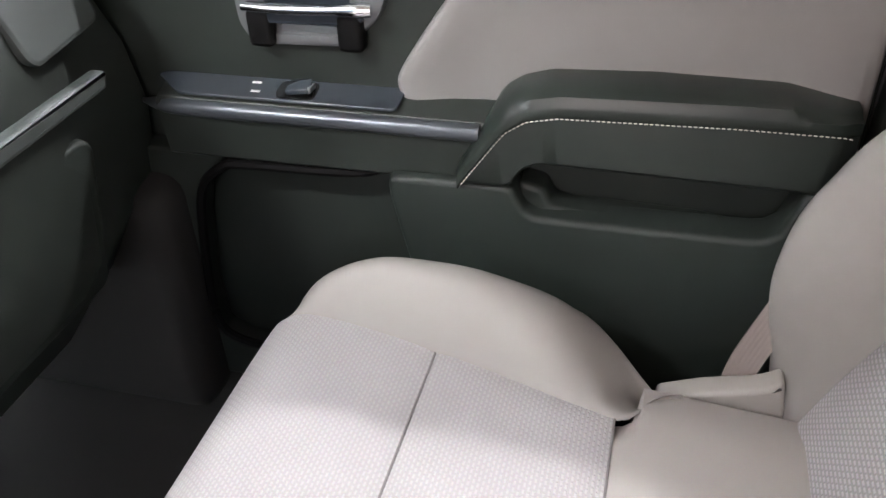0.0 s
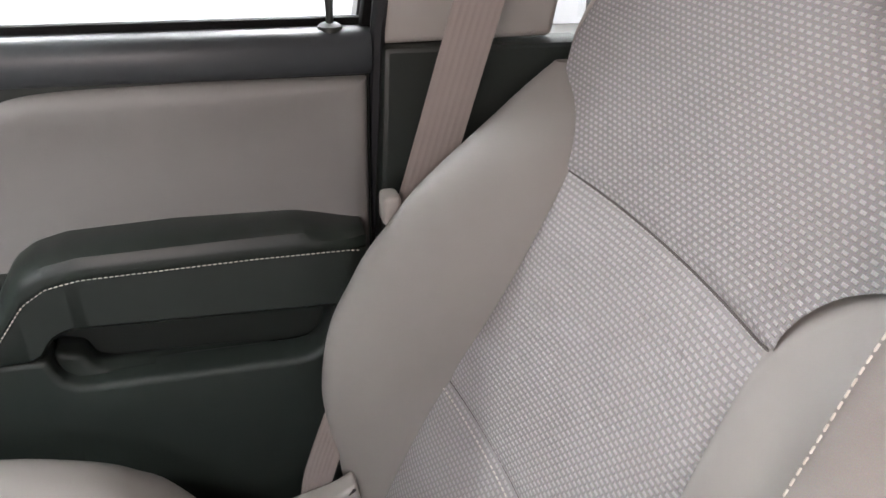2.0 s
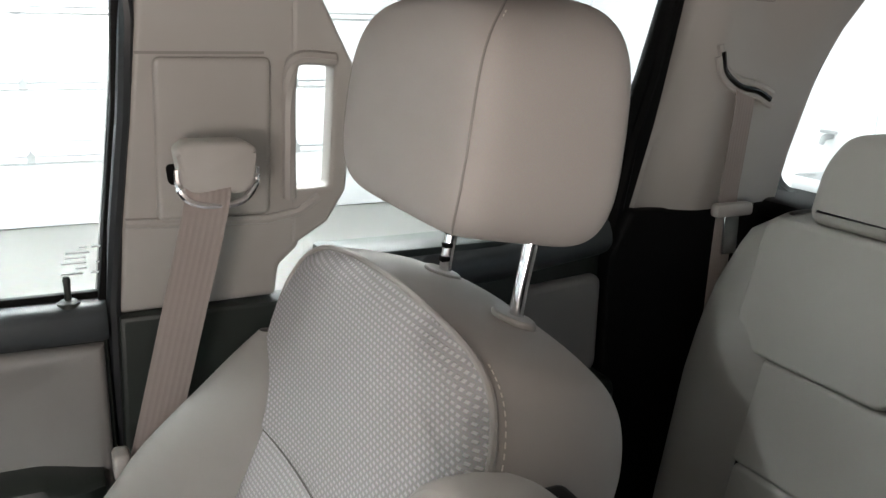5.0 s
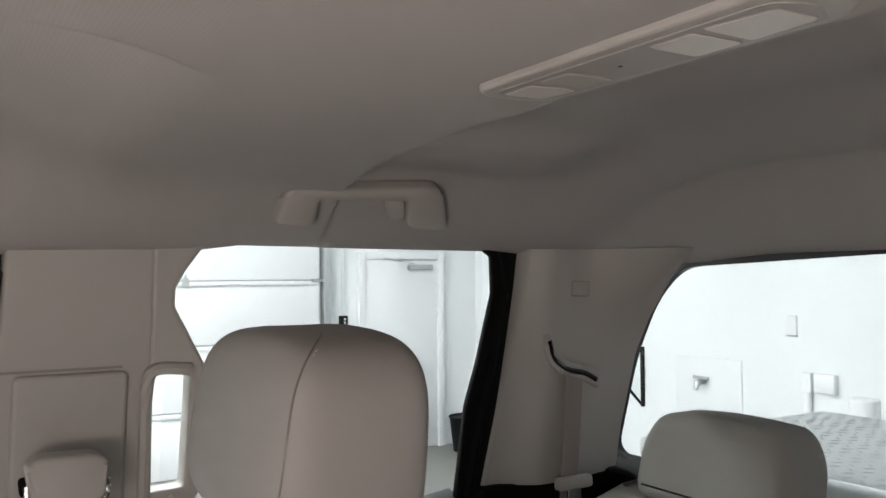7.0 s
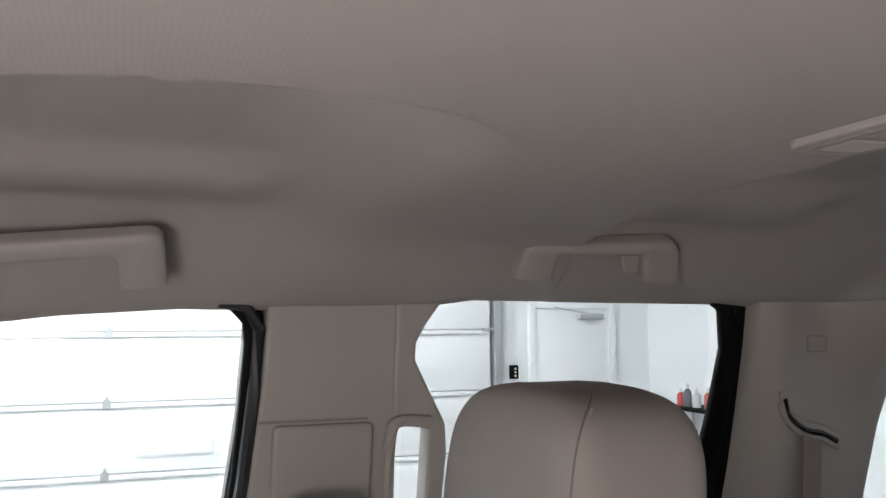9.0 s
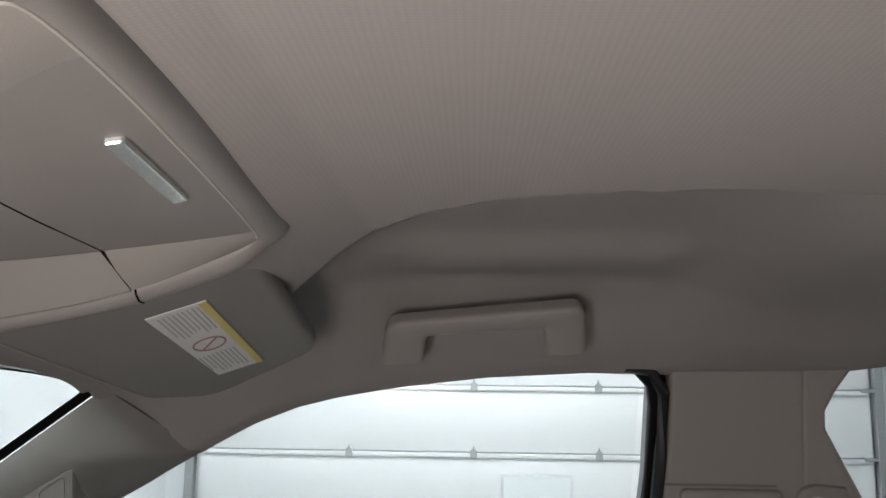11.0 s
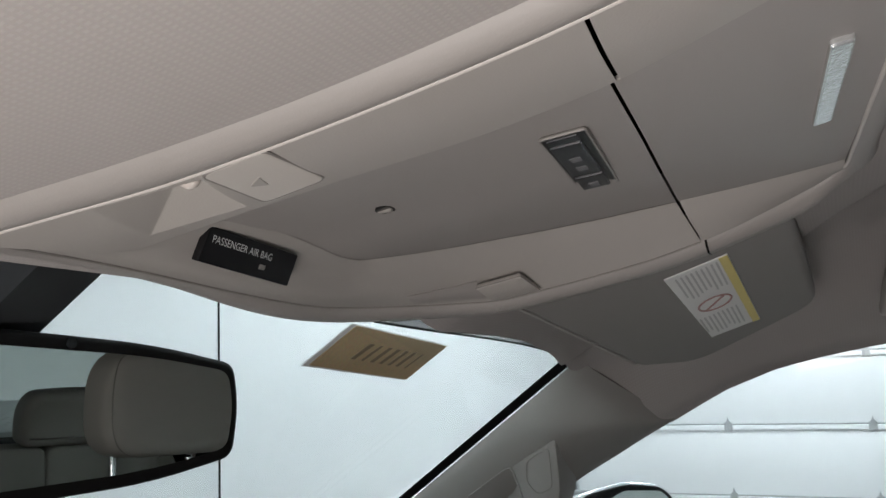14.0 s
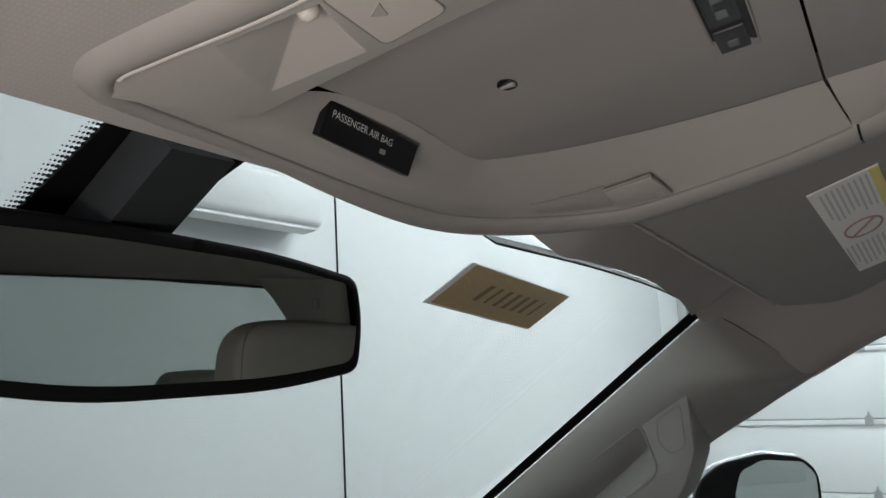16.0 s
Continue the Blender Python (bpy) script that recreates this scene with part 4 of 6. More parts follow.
def head_restraint(t):
    hx, hy, hz = 0.430, -0.356, 1.078

    def fn(u, v):
        a, b = 2 * math.pi * u, math.pi * (v - 0.5)

        def pw(c, e):
            return math.copysign(abs(c) ** e, c)
        cx_, sx_ = pw(math.cos(a), 0.26), pw(math.sin(a), 0.33)
        cb, sb = pw(math.cos(b), 0.32), pw(math.sin(b), 0.50)
        z = sb * 0.100
        k = (z + 0.1) / 0.2
        z -= 0.010 * (1 - k)
        wide = 0.158 * (0.93 + 0.07 * math.sin(math.pi * min(1, k * 0.9 + 0.1)))
        deep = 0.076 + 0.006 * (1 - k)
        x, y = cb * cx_ * wide, cb * sx_ * deep
        y += -0.022 * (k - 0.5)
        z += -0.012 * (y / 0.066) * -1 * (1 - k) - 0.018 * (x / 0.16) ** 2 * (k > 0.5) * (2 * k - 1)
        return (hx + x, hy + y, hz + z)
    h = part("headrest", grid(fn, 72, 40, closed_u=True), M_CLOTH, t, "grey-beige cloth head restraint")
    # piped seams between the front face and the cheeks
    for sg in (-1, 1):
        pts = []
        for k in range(41):
            a = -0.5 + k / 40
            v = 0.5 + a * 0.92
            u = 0.25 + sg * -1 * (0.12 + 0.11 * max(0.0, 2 * a) ** 1.7)
            pts.append(fn(u % 1, v))
        cc = Vector((hx, hy, hz))
        part("piping", tube([Vector(p) + (Vector(p) - cc).normalized() * 0.0003 for p in pts], 0.0012, 6), M_GUIDE, h)
        part("seam_stitching", stitches([Vector(p) + (Vector(p) - cc).normalized() * 0.0005 + Vector((-sg * 0.0, -0.005, 0)) for p in pts[4:36]], 0.007, 0.0045, 0.0007), M_STITCH, h)


def seat_cushion(t):
    SEAM = [(0.10, 0.19), (0.143, 0.172), (0.167, 0.136), (0.189, 0.124), (0.24, 0.134), (0.291, 0.149), (0.397, 0.178), (0.50, 0.199), (0.585, 0.213), (0.66, 0.215)]
    BOL = [(0.10, 0.265), (0.145, 0.295), (0.18, 0.328), (0.215, 0.357), (0.244, 0.379), (0.28, 0.401), (0.35, 0.418), (0.41, 0.421), (0.48, 0.415), (0.545, 0.381), (0.586, 0.334), (0.62, 0.26), (0.65, 0.17)]
    MID = [(-0.05, 0.315), (0.1, 0.330), (0.19, 0.338), (0.30, 0.341), (0.40, 0.343), (0.50, 0.345), (0.56, 0.340), (0.59, 0.328), (0.615, 0.305), (0.635, 0.26), (0.65, 0.17)]
    seam, bol, mid = smooth_table(SEAM), smooth_table(BOL), smooth_table(MID)

    def strip(y0, y1, h):
        def fn(u, v):
            y = y0 + v * (y1 - y0)
            i = lerp_table(seam, y) + 0.002 if y > 0.16 else 0.19
            d = (2 * u - 1) * i
            k = (2 * v - 1) ** 8
            return (CX + d, y, lerp_table(mid, y) - 0.004 + h * (1 - k) * (1 - 0.6 * (2 * u - 1) ** 10) - (0.012 * sstep(0.7, 1.0, abs(2 * u - 1)) if y1 < 0.19 else 0))
        return grid(fn, 40, 26)
    part("front_insert", strip(0.393, 0.65, 0.006), M_INSERT_SEAT, t, "grey woven cushion insert")
    part("middle_insert", strip(0.187, 0.393, 0.006), M_INSERT_SEAT, t, "grey woven cushion insert")
    part("rear_insert", strip(-0.05, 0.187, 0.004), M_CLOTH, t)
    for y in (0.393, 0.187):
        i = lerp_table(seam, y)
        part("cross_seam", tube([(CX + d, y, lerp_table(mid, y) - 0.003) for d in (-i, -i / 2, 0, i / 2, i)], 0.0014, 6), M_CREASE, t)

    def bolster(sg):
        def fn(u, v):
            y = 0.12 + v * (0.65 - 0.12)
            i, b, m = lerp_table(seam, y), lerp_table(bol, y), lerp_table(mid, y)
            w = 0.262 + 0.012 * math.sin(math.pi * v) - 0.07 * (1 - sstep(0.0, 0.22, v))
            r = b - m - 0.006
            c = [(i, m - 0.005), (i + 0.10 * (w - i), m + 0.22 * r), (i + 0.30 * (w - i), m + 0.75 * r), (i + 0.52 * (w - i), m + 1.0 * r), (i + 0.8 * (w - i), m + 0.92 * r), (w, m + 0.5 * r - 0.01), (w + 0.004, m - 0.06), (w, m - 0.14)]
            q = catmull(c, u)
            return (CX + sg * q[0], y, max(q[1], 0.12))
        return grid(fn, 30, 50)
    part("outer_bolster", bolster(1), M_CLOTHV, t, "smooth grey-beige cushion bolster")
    part("inner_bolster", bolster(-1), M_CLOTHV, t, "smooth grey-beige cushion bolster")
    part("base", box((CX - 0.19, -0.12, 0.10), (CX + 0.19, 0.60, 0.285), 0.03, 3), M_BLACK, t)
    for sg in (-1, 1):
        part("seat_rail", box((CX + sg * 0.19 - 0.03, -0.1, 0.0), (CX + sg * 0.19 + 0.03, 0.5, 0.11), 0.01), M_BLACK, t)


def front_seat():
    t = thing("front_seat", "grey-beige cloth passenger seat with woven inserts and bolsters", "seat", group="front seats", at=(CX, 0.2, 0.0))
    seat_back(t)
    head_restraint(t)
    seat_cushion(t)
    return t


passenger = front_seat()
driver = copy_thing(passenger, Matrix.Translation((2 * XC - CX, 0.2, 0.0)))
driver["label"] = "grey-beige cloth driver seat with woven inserts and bolsters"


def centre_seat():
    t = thing("centre_seat", "grey-beige cloth fold-down centre seat back with stitched edge", "seat", at=(XC, 0.1, 0.0))
    hw, top = 0.126 - XC, 0.913

    def outline(grow, dz=0.0):
        pts = rounded([(-hw - grow, 0.30), (hw + grow, 0.30), (hw + grow, 0.72), (hw + 0.004 + grow, 0.82), (hw - 0.004 + grow, top + grow + dz - 0.007), (0.08, top + 0.001 + grow + dz), (-0.08, top - 0.008 + grow + dz), (-hw + 0.004 - grow, top + grow + dz - 0.007), (-hw - 0.004 - grow, 0.82), (-hw - grow, 0.72)], [0.01, 0.01, 0.03, 0.03, 0.036, 0.05, 0.05, 0.036, 0.03, 0.03], 8)
        return pts

    def ring(grow, off, dz=0.0, lean=0.0):
        return [(XC + x, back_y(z) + off + lean * (z - 0.6), z) for x, z in outline(grow, dz)]
    front = loft([ring(-0.045, 0.090), ring(-0.03, 0.089), ring(-0.012, 0.086), ring(-0.003, 0.081), ring(-0.0015, 0.076)])
    part("face", front, M_CLOTH, t, "grey-beige cloth face")
    part("band", loft([ring(-0.002, 0.079), ring(0.000, 0.077), ring(0.0015, 0.066, -0.001), ring(0.002, 0.048, -0.003), ring(0.001, 0.028, -0.006), ring(-0.002, 0.014, -0.009), ring(-0.006, 0.007, -0.011), ring(-0.018, 0.003, -0.013)]), M_CLOTHV, t)
    line = [p for p in ring(-0.0065, 0.0846) if p[2] > 0.45]
    # start the thread at the bottom of the passenger side
    cut = max(range(len(line)), key=lambda i: (Vector(line[i]) - Vector(line[i - 1])).length)
    line = line[cut:] + line[:cut]
    part("stitching", stitches(smooth_line(line, 160), 0.0058, 0.0041, 0.0007), M_STITCH, t, "pale thread stitching")
    part("cushion", box((XC - 0.24, -0.02, 0.12), (XC + 0.155, 0.50, 0.30), 0.04, 4), M_CLOTH, t)
    part("base", box((XC - 0.18, -0.15, 0.0), (XC + 0.12, 0.45, 0.14), 0.02), M_BLACK, t)
    part("hinge_cover", box((XC - 0.20, back_y(0.88) - 0.03, 0.74), (XC + hw - 0.008, back_y(0.88) + 0.008, 0.878), 0.008, 3), M_BLACK, t, "black plastic hinge cover")


centre_seat()


# ---- rear bench ----
def rear_bench():
    t = thing("rear_bench", "grey-beige cloth rear bench seat with seams", "seat", at=(XC, -0.9, 0.0))

    def by(z):
        return -0.92 - 0.25 * (z - 0.7)

    def section(x0, x1, z0, z1, off, name, m, r=0.02):
        bm = prism(rounded([(x0, z0), (x1, z0), (x1, z1), (x0, z1)], r, 6), 0.10, lambda x, z, w: (x, by(z) + off - w, z), 0.008, 5)
        return part(name, bm, m, t)
    section(0.357, 0.635, 0.687, 0.885, 0.006, "upper_panel", M_CLOTH_SHADED, 0.03)
    section(0.10, 0.573, 0.5295, 0.687, 0.0, "middle_panel", M_CLOTH_SHADED, 0.012)
    section(0.10, 0.565, 0.30, 0.5295, 0.0, "lower_panel", M_CLOTH_SHADED, 0.012)
    section(0.10, 0.357, 0.687, 0.885, 0.004, "upper_panel", M_CLOTH_SHADED, 0.022)

    def bol(u, v):
        z = 0.30 + v * 0.58
        w = lerp_table([(0.30, 0.70), (0.42, 0.716), (0.616, 0.7325), (0.70, 0.729), (0.77, 0.716), (0.855, 0.68), (0.885, 0.655)], z)
        c = catmull([(0.0, 0.0), (0.30, 0.016), (0.62, 0.016), (0.90, -0.004), (1.0, -0.05), (0.96, -0.12)], u)
        c = Vector((c[0], c[1] - 0.016 * sstep(0.68, 0.75, z) * (1 - sstep(0.55, 0.9, c[0]))))
        return (0.565 + c[0] * (w - 0.565), by(z) + c[1] - 0.05 * sstep(0.84, 0.885, z) ** 2, z)
    part("side_bolster", grid(bol, 20, 24, (-0.002, -0.004, 0)), M_CLOTH_SHADED, t)
    part("back_core", box((XC - 0.72, -1.13, 0.25), (0.672, -1.03, 0.875), 0.02, 3), M_CLOTH_SHADED, t)
    part("far_back", prism(rounded([(-0.78, 0.30), (0.095, 0.30), (0.095, 0.885), (-0.78, 0.885)], 0.03, 6), 0.10, lambda x, z, w: (x, by(z) - w, z), 0.02, 4), M_CLOTH_SHADED, t)
    part("cushion", box((XC - 0.72, -0.98, 0.12), (0.665, -0.48, 0.42), 0.05, 4), M_CLOTH_SHADED, t)
    part("base", box((XC - 0.70, -1.1, 0.0), (0.64, -0.52, 0.14), 0.01), M_BLACK, t)
    for cx_ in (0.435, 2 * XC - 0.435):
        h = part("headrest", prism(rounded([(-0.152, 0.0), (0.152, 0.0), (0.148, 0.09), (0.118, 0.135), (0.0, 0.142), (-0.118, 0.135), (-0.148, 0.09)], [0.03, 0.03, 0.03, 0.03, 0.1, 0.03, 0.03], 6), 0.10, lambda x, z, w, cx_=cx_: (cx_ + 0.92 * x, -0.962 - 0.2 * z - w, 0.885 + 0.96 * z), 0.022, 4), M_CLOTH_SHADED, t, "grey-beige cloth rear headrest")
        for k in (-0.06, 0.06):
            part("post", tube([(cx_ + k, -1.01, 0.86), (cx_ + k, -1.012, 0.90)], 0.006, 10), M_CHROME, h)


rear_bench()


# ---- dashboard ----
def dashboard():
    t = thing("dashboard", "dark grey plastic dashboard with a glovebox and side vent", "dashboard", at=(XC, 1.1, 0.4))
    prof = [(0.86, 0.30), (0.80, 0.40), (0.785, 0.52), (0.80, 0.60), (0.83, 0.66), (0.86, 0.74), (0.92, 0.79), (1.05, 0.82), (1.40, 0.80), (1.40, 0.30)]
    part("body", loft([[(x, y + 0.05 * sstep(0.6, 0.8, abs(x - XC)) * (y < 1.2), z) for y, z in prof] for x in (XC - 0.84, XC - 0.6, XC - 0.2, XC + 0.2, XC + 0.6, XC + 0.72, XC + 0.84)]), M_DARK, t)
    part("glovebox_lid", prism(rounded([(0.15, 0.36), (0.60, 0.36), (0.62, 0.56), (0.15, 0.57)], 0.02), 0.03, lambda x, z, w: (x, 0.782 + w + 0.25 * abs(z - 0.5), z), 0.008, 3), M_DARKS, t)
    part("trim_strip", prism(rounded([(0.14, 0.595), (0.66, 0.60), (0.67, 0.617), (0.14, 0.617)], 0.006), 0.02, lambda x, z, w: (x, 0.785 + w + 0.3 * (z - 0.6), z), 0.004), M_DASHG, t, "matt grey trim strip")
    v = part("side_vent", prism(rounded([(0.60, 0.64), (0.74, 0.65), (0.745, 0.755), (0.61, 0.75)], 0.02), 0.03, lambda x, z, w: (x, 0.80 + w + 0.55 * (z - 0.6), z), 0.006), M_DASHG, t, "air vent with grey bezel")
    for k in range(4):
        z = 0.668 + 0.02 * k
        part("vane", box((0.625, 0.803 + 0.55 * (z - 0.6), z), (0.72, 0.83 + 0.55 * (z - 0.6), z + 0.004), 0.001), M_BLACK, v)
    part("kick_panel", box((0.70, 0.80, 0.02), (0.80, 1.2, 0.42), 0.03, 3), M_CARPET, t)


dashboard()


# ---- overhead console ----
def floor_z(y):
    return 1.407 - 0.19 * y


def console():
    t = thing("overhead_console", "grey-beige plastic overhead console on the headliner", "overhead console", at=(XC, 0.45, 1.33))
    L1 = [(0.29, -0.216), (0.31, -0.213), (0.345, -0.203), (0.39, -0.194), (0.466, -0.191), (0.536, -0.194), (0.581, -0.203), (0.61, -0.211), (0.645, -0.212)]
    L2 = [(0.28, -0.175), (0.306, -0.171), (0.341, -0.154), (0.397, -0.133), (0.45, -0.129), (0.50, -0.135), (0.54, -0.139), (0.60, -0.143), (0.645, -0.145)]
    R2 = [(0.28, 0.135), (0.33, 0.128), (0.42, 0.114), (0.46, 0.110), (0.50, 0.101), (0.54, 0.087), (0.565, 0.075), (0.59, 0.056), (0.605, 0.038), (0.645, -0.03)]
    R1 = [(0.28, 0.150), (0.33, 0.1505), (0.40, 0.147), (0.47, 0.147), (0.55, 0.143), (0.585, 0.132), (0.61, 0.11), (0.63, 0.07), (0.645, 0.02)]
    DR = [(0.28, 0.0), (0.32, -0.002), (0.335, -0.006), (0.37, -0.015), (0.40, -0.021), (0.45, -0.025), (0.55, -0.024), (0.645, -0.017)]
    L1, L2, R2, R1, DR = (smooth_table(k, 80) for k in (L1, L2, R2, R1, DR))

    def rear_y(x):
        return lerp_table([(-0.22, 0.2955), (-0.15, 0.2972), (-0.07, 0.3022), (0.02, 0.3092), (0.10, 0.3158), (0.16, 0.321)], x)

    def up(y, x=-0.2):
        return (0.016 - 0.006 * sstep(-0.05, 0.03, x)) * sstep(0.335, 0.60, y)

    # closed lines of the rim: where it meets the panels, and where it meets the headliner
    F = floor_z
    pairs = [((-0.204, 0.2965, 0.0), (-0.222, 0.2785, 0.0)), ((-0.15, 0.297, 0.0), (-0.155, 0.278, 0)), ((-0.07, 0.302, 0), (-0.07, 0.281, 0)), ((0.02, 0.309, 0), (0.03, 0.288, 0)), ((0.10, 0.3155, -0.001), (0.115, 0.293, 0)), ((0.138, 0.320, -0.002), (0.160, 0.300, 0)), ((0.150, 0.333, -0.006), (0.177, 0.322, 0)), ((0.1495, 0.37, -0.015), (0.181, 0.365, 0)), ((0.147, 0.42, -0.023), (0.181, 0.42, 0)), ((0.147, 0.48, -0.025), (0.182, 0.48, 0)), ((0.143, 0.55, -0.024), (0.180, 0.553, 0)), ((0.130, 0.588, F(0), 1.277), (0.168, 0.605, 0)), ((0.102, 0.619, F(0), 1.276), (0.140, 0.643, 0)), ((0.06, 0.637, F(0), 1.275), (0.080, 0.664, 0)), ((0.0, 0.642, F(0), 1.277), (0.01, 0.670, 0)), ((-0.06, 0.642, F(0), 1.281), (-0.06, 0.669, 0)), ((-0.12, 0.641, F(0), 1.287), (-0.125, 0.665, 0)), ((-0.17, 0.638, F(0), 1.289), (-0.18, 0.657, 0)), ((-0.200, 0.630, F(0), 1.2885), (-0.216, 0.646, 0)), ((-0.212, 0.617, 0.0), (-0.2325, 0.624, 0)), ((-0.208, 0.595, 0), (-0.2315, 0.596, 0)), ((-0.196, 0.545, 0), (-0.2215, 0.545, 0)), ((-0.191, 0.48, 0), (-0.213, 0.48, 0)), ((-0.192, 0.41, 0), (-0.213, 0.408, 0)), ((-0.200, 0.355, 0), (-0.222, 0.35, 0)), ((-0.212, 0.313, 0), (-0.238, 0.305, 0)), ((-0.216, 0.302, 0), (-0.242, 0.287, 0))]
    inner = [Vector((p[0], p[1], p[3] if len(p) > 3 else F(p[1]) + p[2])) for p, q in pairs]
    outer = [Vector((q[0], q[1], min(F(q[1]) + 0.007, liner_z(q[0], q[1]) + 0.003))) for p, q in pairs]
    outer = [p.lerp(q, 0.92 if q.x > -0.1 and q.y > 0.3 else 0.70) for p, q in zip(inner, outer)]

    def closed(pts, n=216):
        m = len(pts)
        out = []
        for k in range(n):
            u = k / n * m
            i = int(u)
            f = u - i
            p = [pts[(i + j) % m] for j in (-1, 0, 1, 2)]
            out.append(0.5 * (2 * p[1] + (p[2] - p[0]) * f + (2 * p[0] - 5 * p[1] + 4 * p[2] - p[3]) * f * f + (3 * p[1] - p[0] - 3 * p[2] + p[3]) * f ** 3))
        return out
    ci, co = closed(inner), closed(outer)
    rings = []
    for f, dz, blend in ((0.0, 0.006, 0.0), (0.0, 0.0005, 0.0), (0.06, -0.0008, 0.0), (0.25, -0.0018, 0.05), (0.5, -0.0022, 0.14), (0.75, -0.0012, 0.34), (0.92, 0.0, 0.65), (1.0, 0.0, 1.0)):
        ring = []
        for p, q in zip(ci, co):
            r = p.lerp(q, f)
            roll = sstep(0.002, 0.010, F(p.y) - p.z)
            r.z = p.z + (q.z - p.z) * blend * (1 - 0.6 * roll * (f < 0.95)) + dz - 0.0075 * roll * math.sin(math.pi * min(1.0, f)) ** 0.6 * (f > 0)
            ring.append(r)
        rings.append(ring)
    # rim in the darkened plastic, standing in for its shaded side
    part("rim", loft(rings, cap=False), M_BEIGE_SHADED, t, "grey-beige plastic console rim")
    # pale strand painting the rim's inner-edge highlight; the lid's gap carried across the lip
    bead = [p + Vector((0, 0, -0.0004)) for p in ci[19 * 8:] + ci[:5 * 8 + 1]]
    part("rim_highlight", tube(bead, 0.0011, 8), M_EDGE_GLINT, t, "thin pale strand for the edge highlight")
    k = min(range(216), key=lambda i: (ci[i] - Vector((0.147, 0.4086, ci[i].z))).length)
    part("lip_gap", tube([r[k] + Vector((0, 0, -0.0002)) for r in rings[1:6]], 0.0008, 6), M_SCREEN, t)
    bm = bmesh.new()
    bm.faces.new([bm.verts.new(Vector((p.x, p.y, F(p.y) + 0.030))) for p in ci])
    part("backing", bm, M_SCREEN, t, smooth=False)

    # the lamp's pyramid-shaped hollow in the side band
    A, B, C, P, Q = Vector((-0.1985, 0.580)), Vector((-0.156, 0.593)), Vector((-0.147, 0.549)), Vector((-0.183, 0.5465)), Vector((-0.188, 0.538))

    def weight(p, a, b, c):
        d = (b.y - c.y) * (a.x - c.x) + (c.x - b.x) * (a.y - c.y)
        u = ((b.y - c.y) * (p[0] - c.x) + (c.x - b.x) * (p[1] - c.y)) / d
        v = ((c.y - a.y) * (p[0] - c.x) + (a.x - c.x) * (p[1] - c.y)) / d
        return u if u >= 0 and v >= 0 and u + v <= 1 else -1

    def hollow(x, y):
        best = 0.0
        for a, b in ((A, B), (B, C), (C, Q), (Q, A)):
            best = max(best, weight((x, y), P, a, b))
        return 0.016 * min(1.0, best * 1.05)

    def band(a, b, za, zb, y0, y1, nu, nv, bulge=0.0, dent=False):
        def fn(u, v):
            ya, yb = (k(u) if callable(k) else k for k in (y0, y1))
            y = ya + v * (yb - ya)
            xa, xb = lerp_table(a, y), lerp_table(b, y)
            x = xa + u * (xb - xa)
            return (x, y, F(y) + za(y) + u * (zb(y) - za(y)) - bulge * math.sin(math.pi * u) + (hollow(x, y) if dent else 0))
        return grid(fn, nu, nv)

    def c(v):
        return lambda y: v

    def dr(y):
        return lerp_table(DR, y)
    def joint(x):
        """The gap between the console's rear lid and its front part, which jogs where the levels change."""
        if x > 0.1141:
            return 0.4174 - 0.27 * (x - 0.114)
        return (0.4050 if x < -0.1331 else 0.4085) + 0.078 * x
    g = 0.0008
    spans = ((-0.193, -0.1332), (-0.133, 0.114), (0.1142, 0.147))
    for tag in ("rear", "front"):
        rear = tag == "rear"
        nv = 24 if rear else 90
        a = [(lambda u, k=k: rear_y(k[0] + u * (k[1] - k[0])) + 0.0006) if rear else (lambda u, j=j: joint(j[0] + u * (j[1] - j[0])) + g) for k, j in zip(((-0.214, -0.175), (-0.175, 0.135), (0.135, 0.152)), spans)]
        b = [(lambda u, j=j: joint(j[0] + u * (j[1] - j[0])) - g) for j in spans] if rear else [lambda u: 0.632 - 0.018 * u, lambda u: 0.602 + 0.0036 * sstep(0.3, 0.75, u)]
        part(tag + "_side_band", band(L1, L2, c(0.0002), c(0.0), a[0], b[0], 12 if rear else 130, nv if rear else 240, 0.0012, not rear), M_BEIGE, t)
        def slab(u, v):
            ya, yb = (k(u) if callable(k) else k for k in (a[1], b[1]))
            y = ya + v * (yb - ya)
            x = lerp_table(L2, y) + u * (lerp_table(R2, y) - lerp_table(L2, y))
            return (x, y, F(y) + up(y, x))
        part(tag + "_floor", grid(slab, 30, nv), M_BEIGE_SHADED, t)
        if rear:
            part("rear_flank", band(R2, R1, up, dr, a[2], b[2], 14, nv, 0.002), M_BEIGE, t)
    part("step", grid(lambda u, v: (lerp_table(L2, 0.335 + 0.27 * u), 0.335 + 0.27 * u, F(0.335 + 0.27 * u) + v * up(0.335 + 0.27 * u)), 54, 2), M_BEIGE, t)
    # front wall under the indicator, curving out into the lip of the rim
    FR = smooth_line([(-0.200, 0.630, 1.2885), (-0.15, 0.638, 1.288), (-0.10, 0.641, 1.285), (-0.04, 0.642, 1.280), (0.03, 0.641, 1.2755), (0.075, 0.632, 1.2755), (0.108, 0.612, 1.2765), (0.132, 0.583, 1.2773)] + [(lerp_table(R1, y), y, F(y) + dr(y)) for y in (0.55, 0.51, 0.47, 0.44, joint(0.147) + g)], 84)
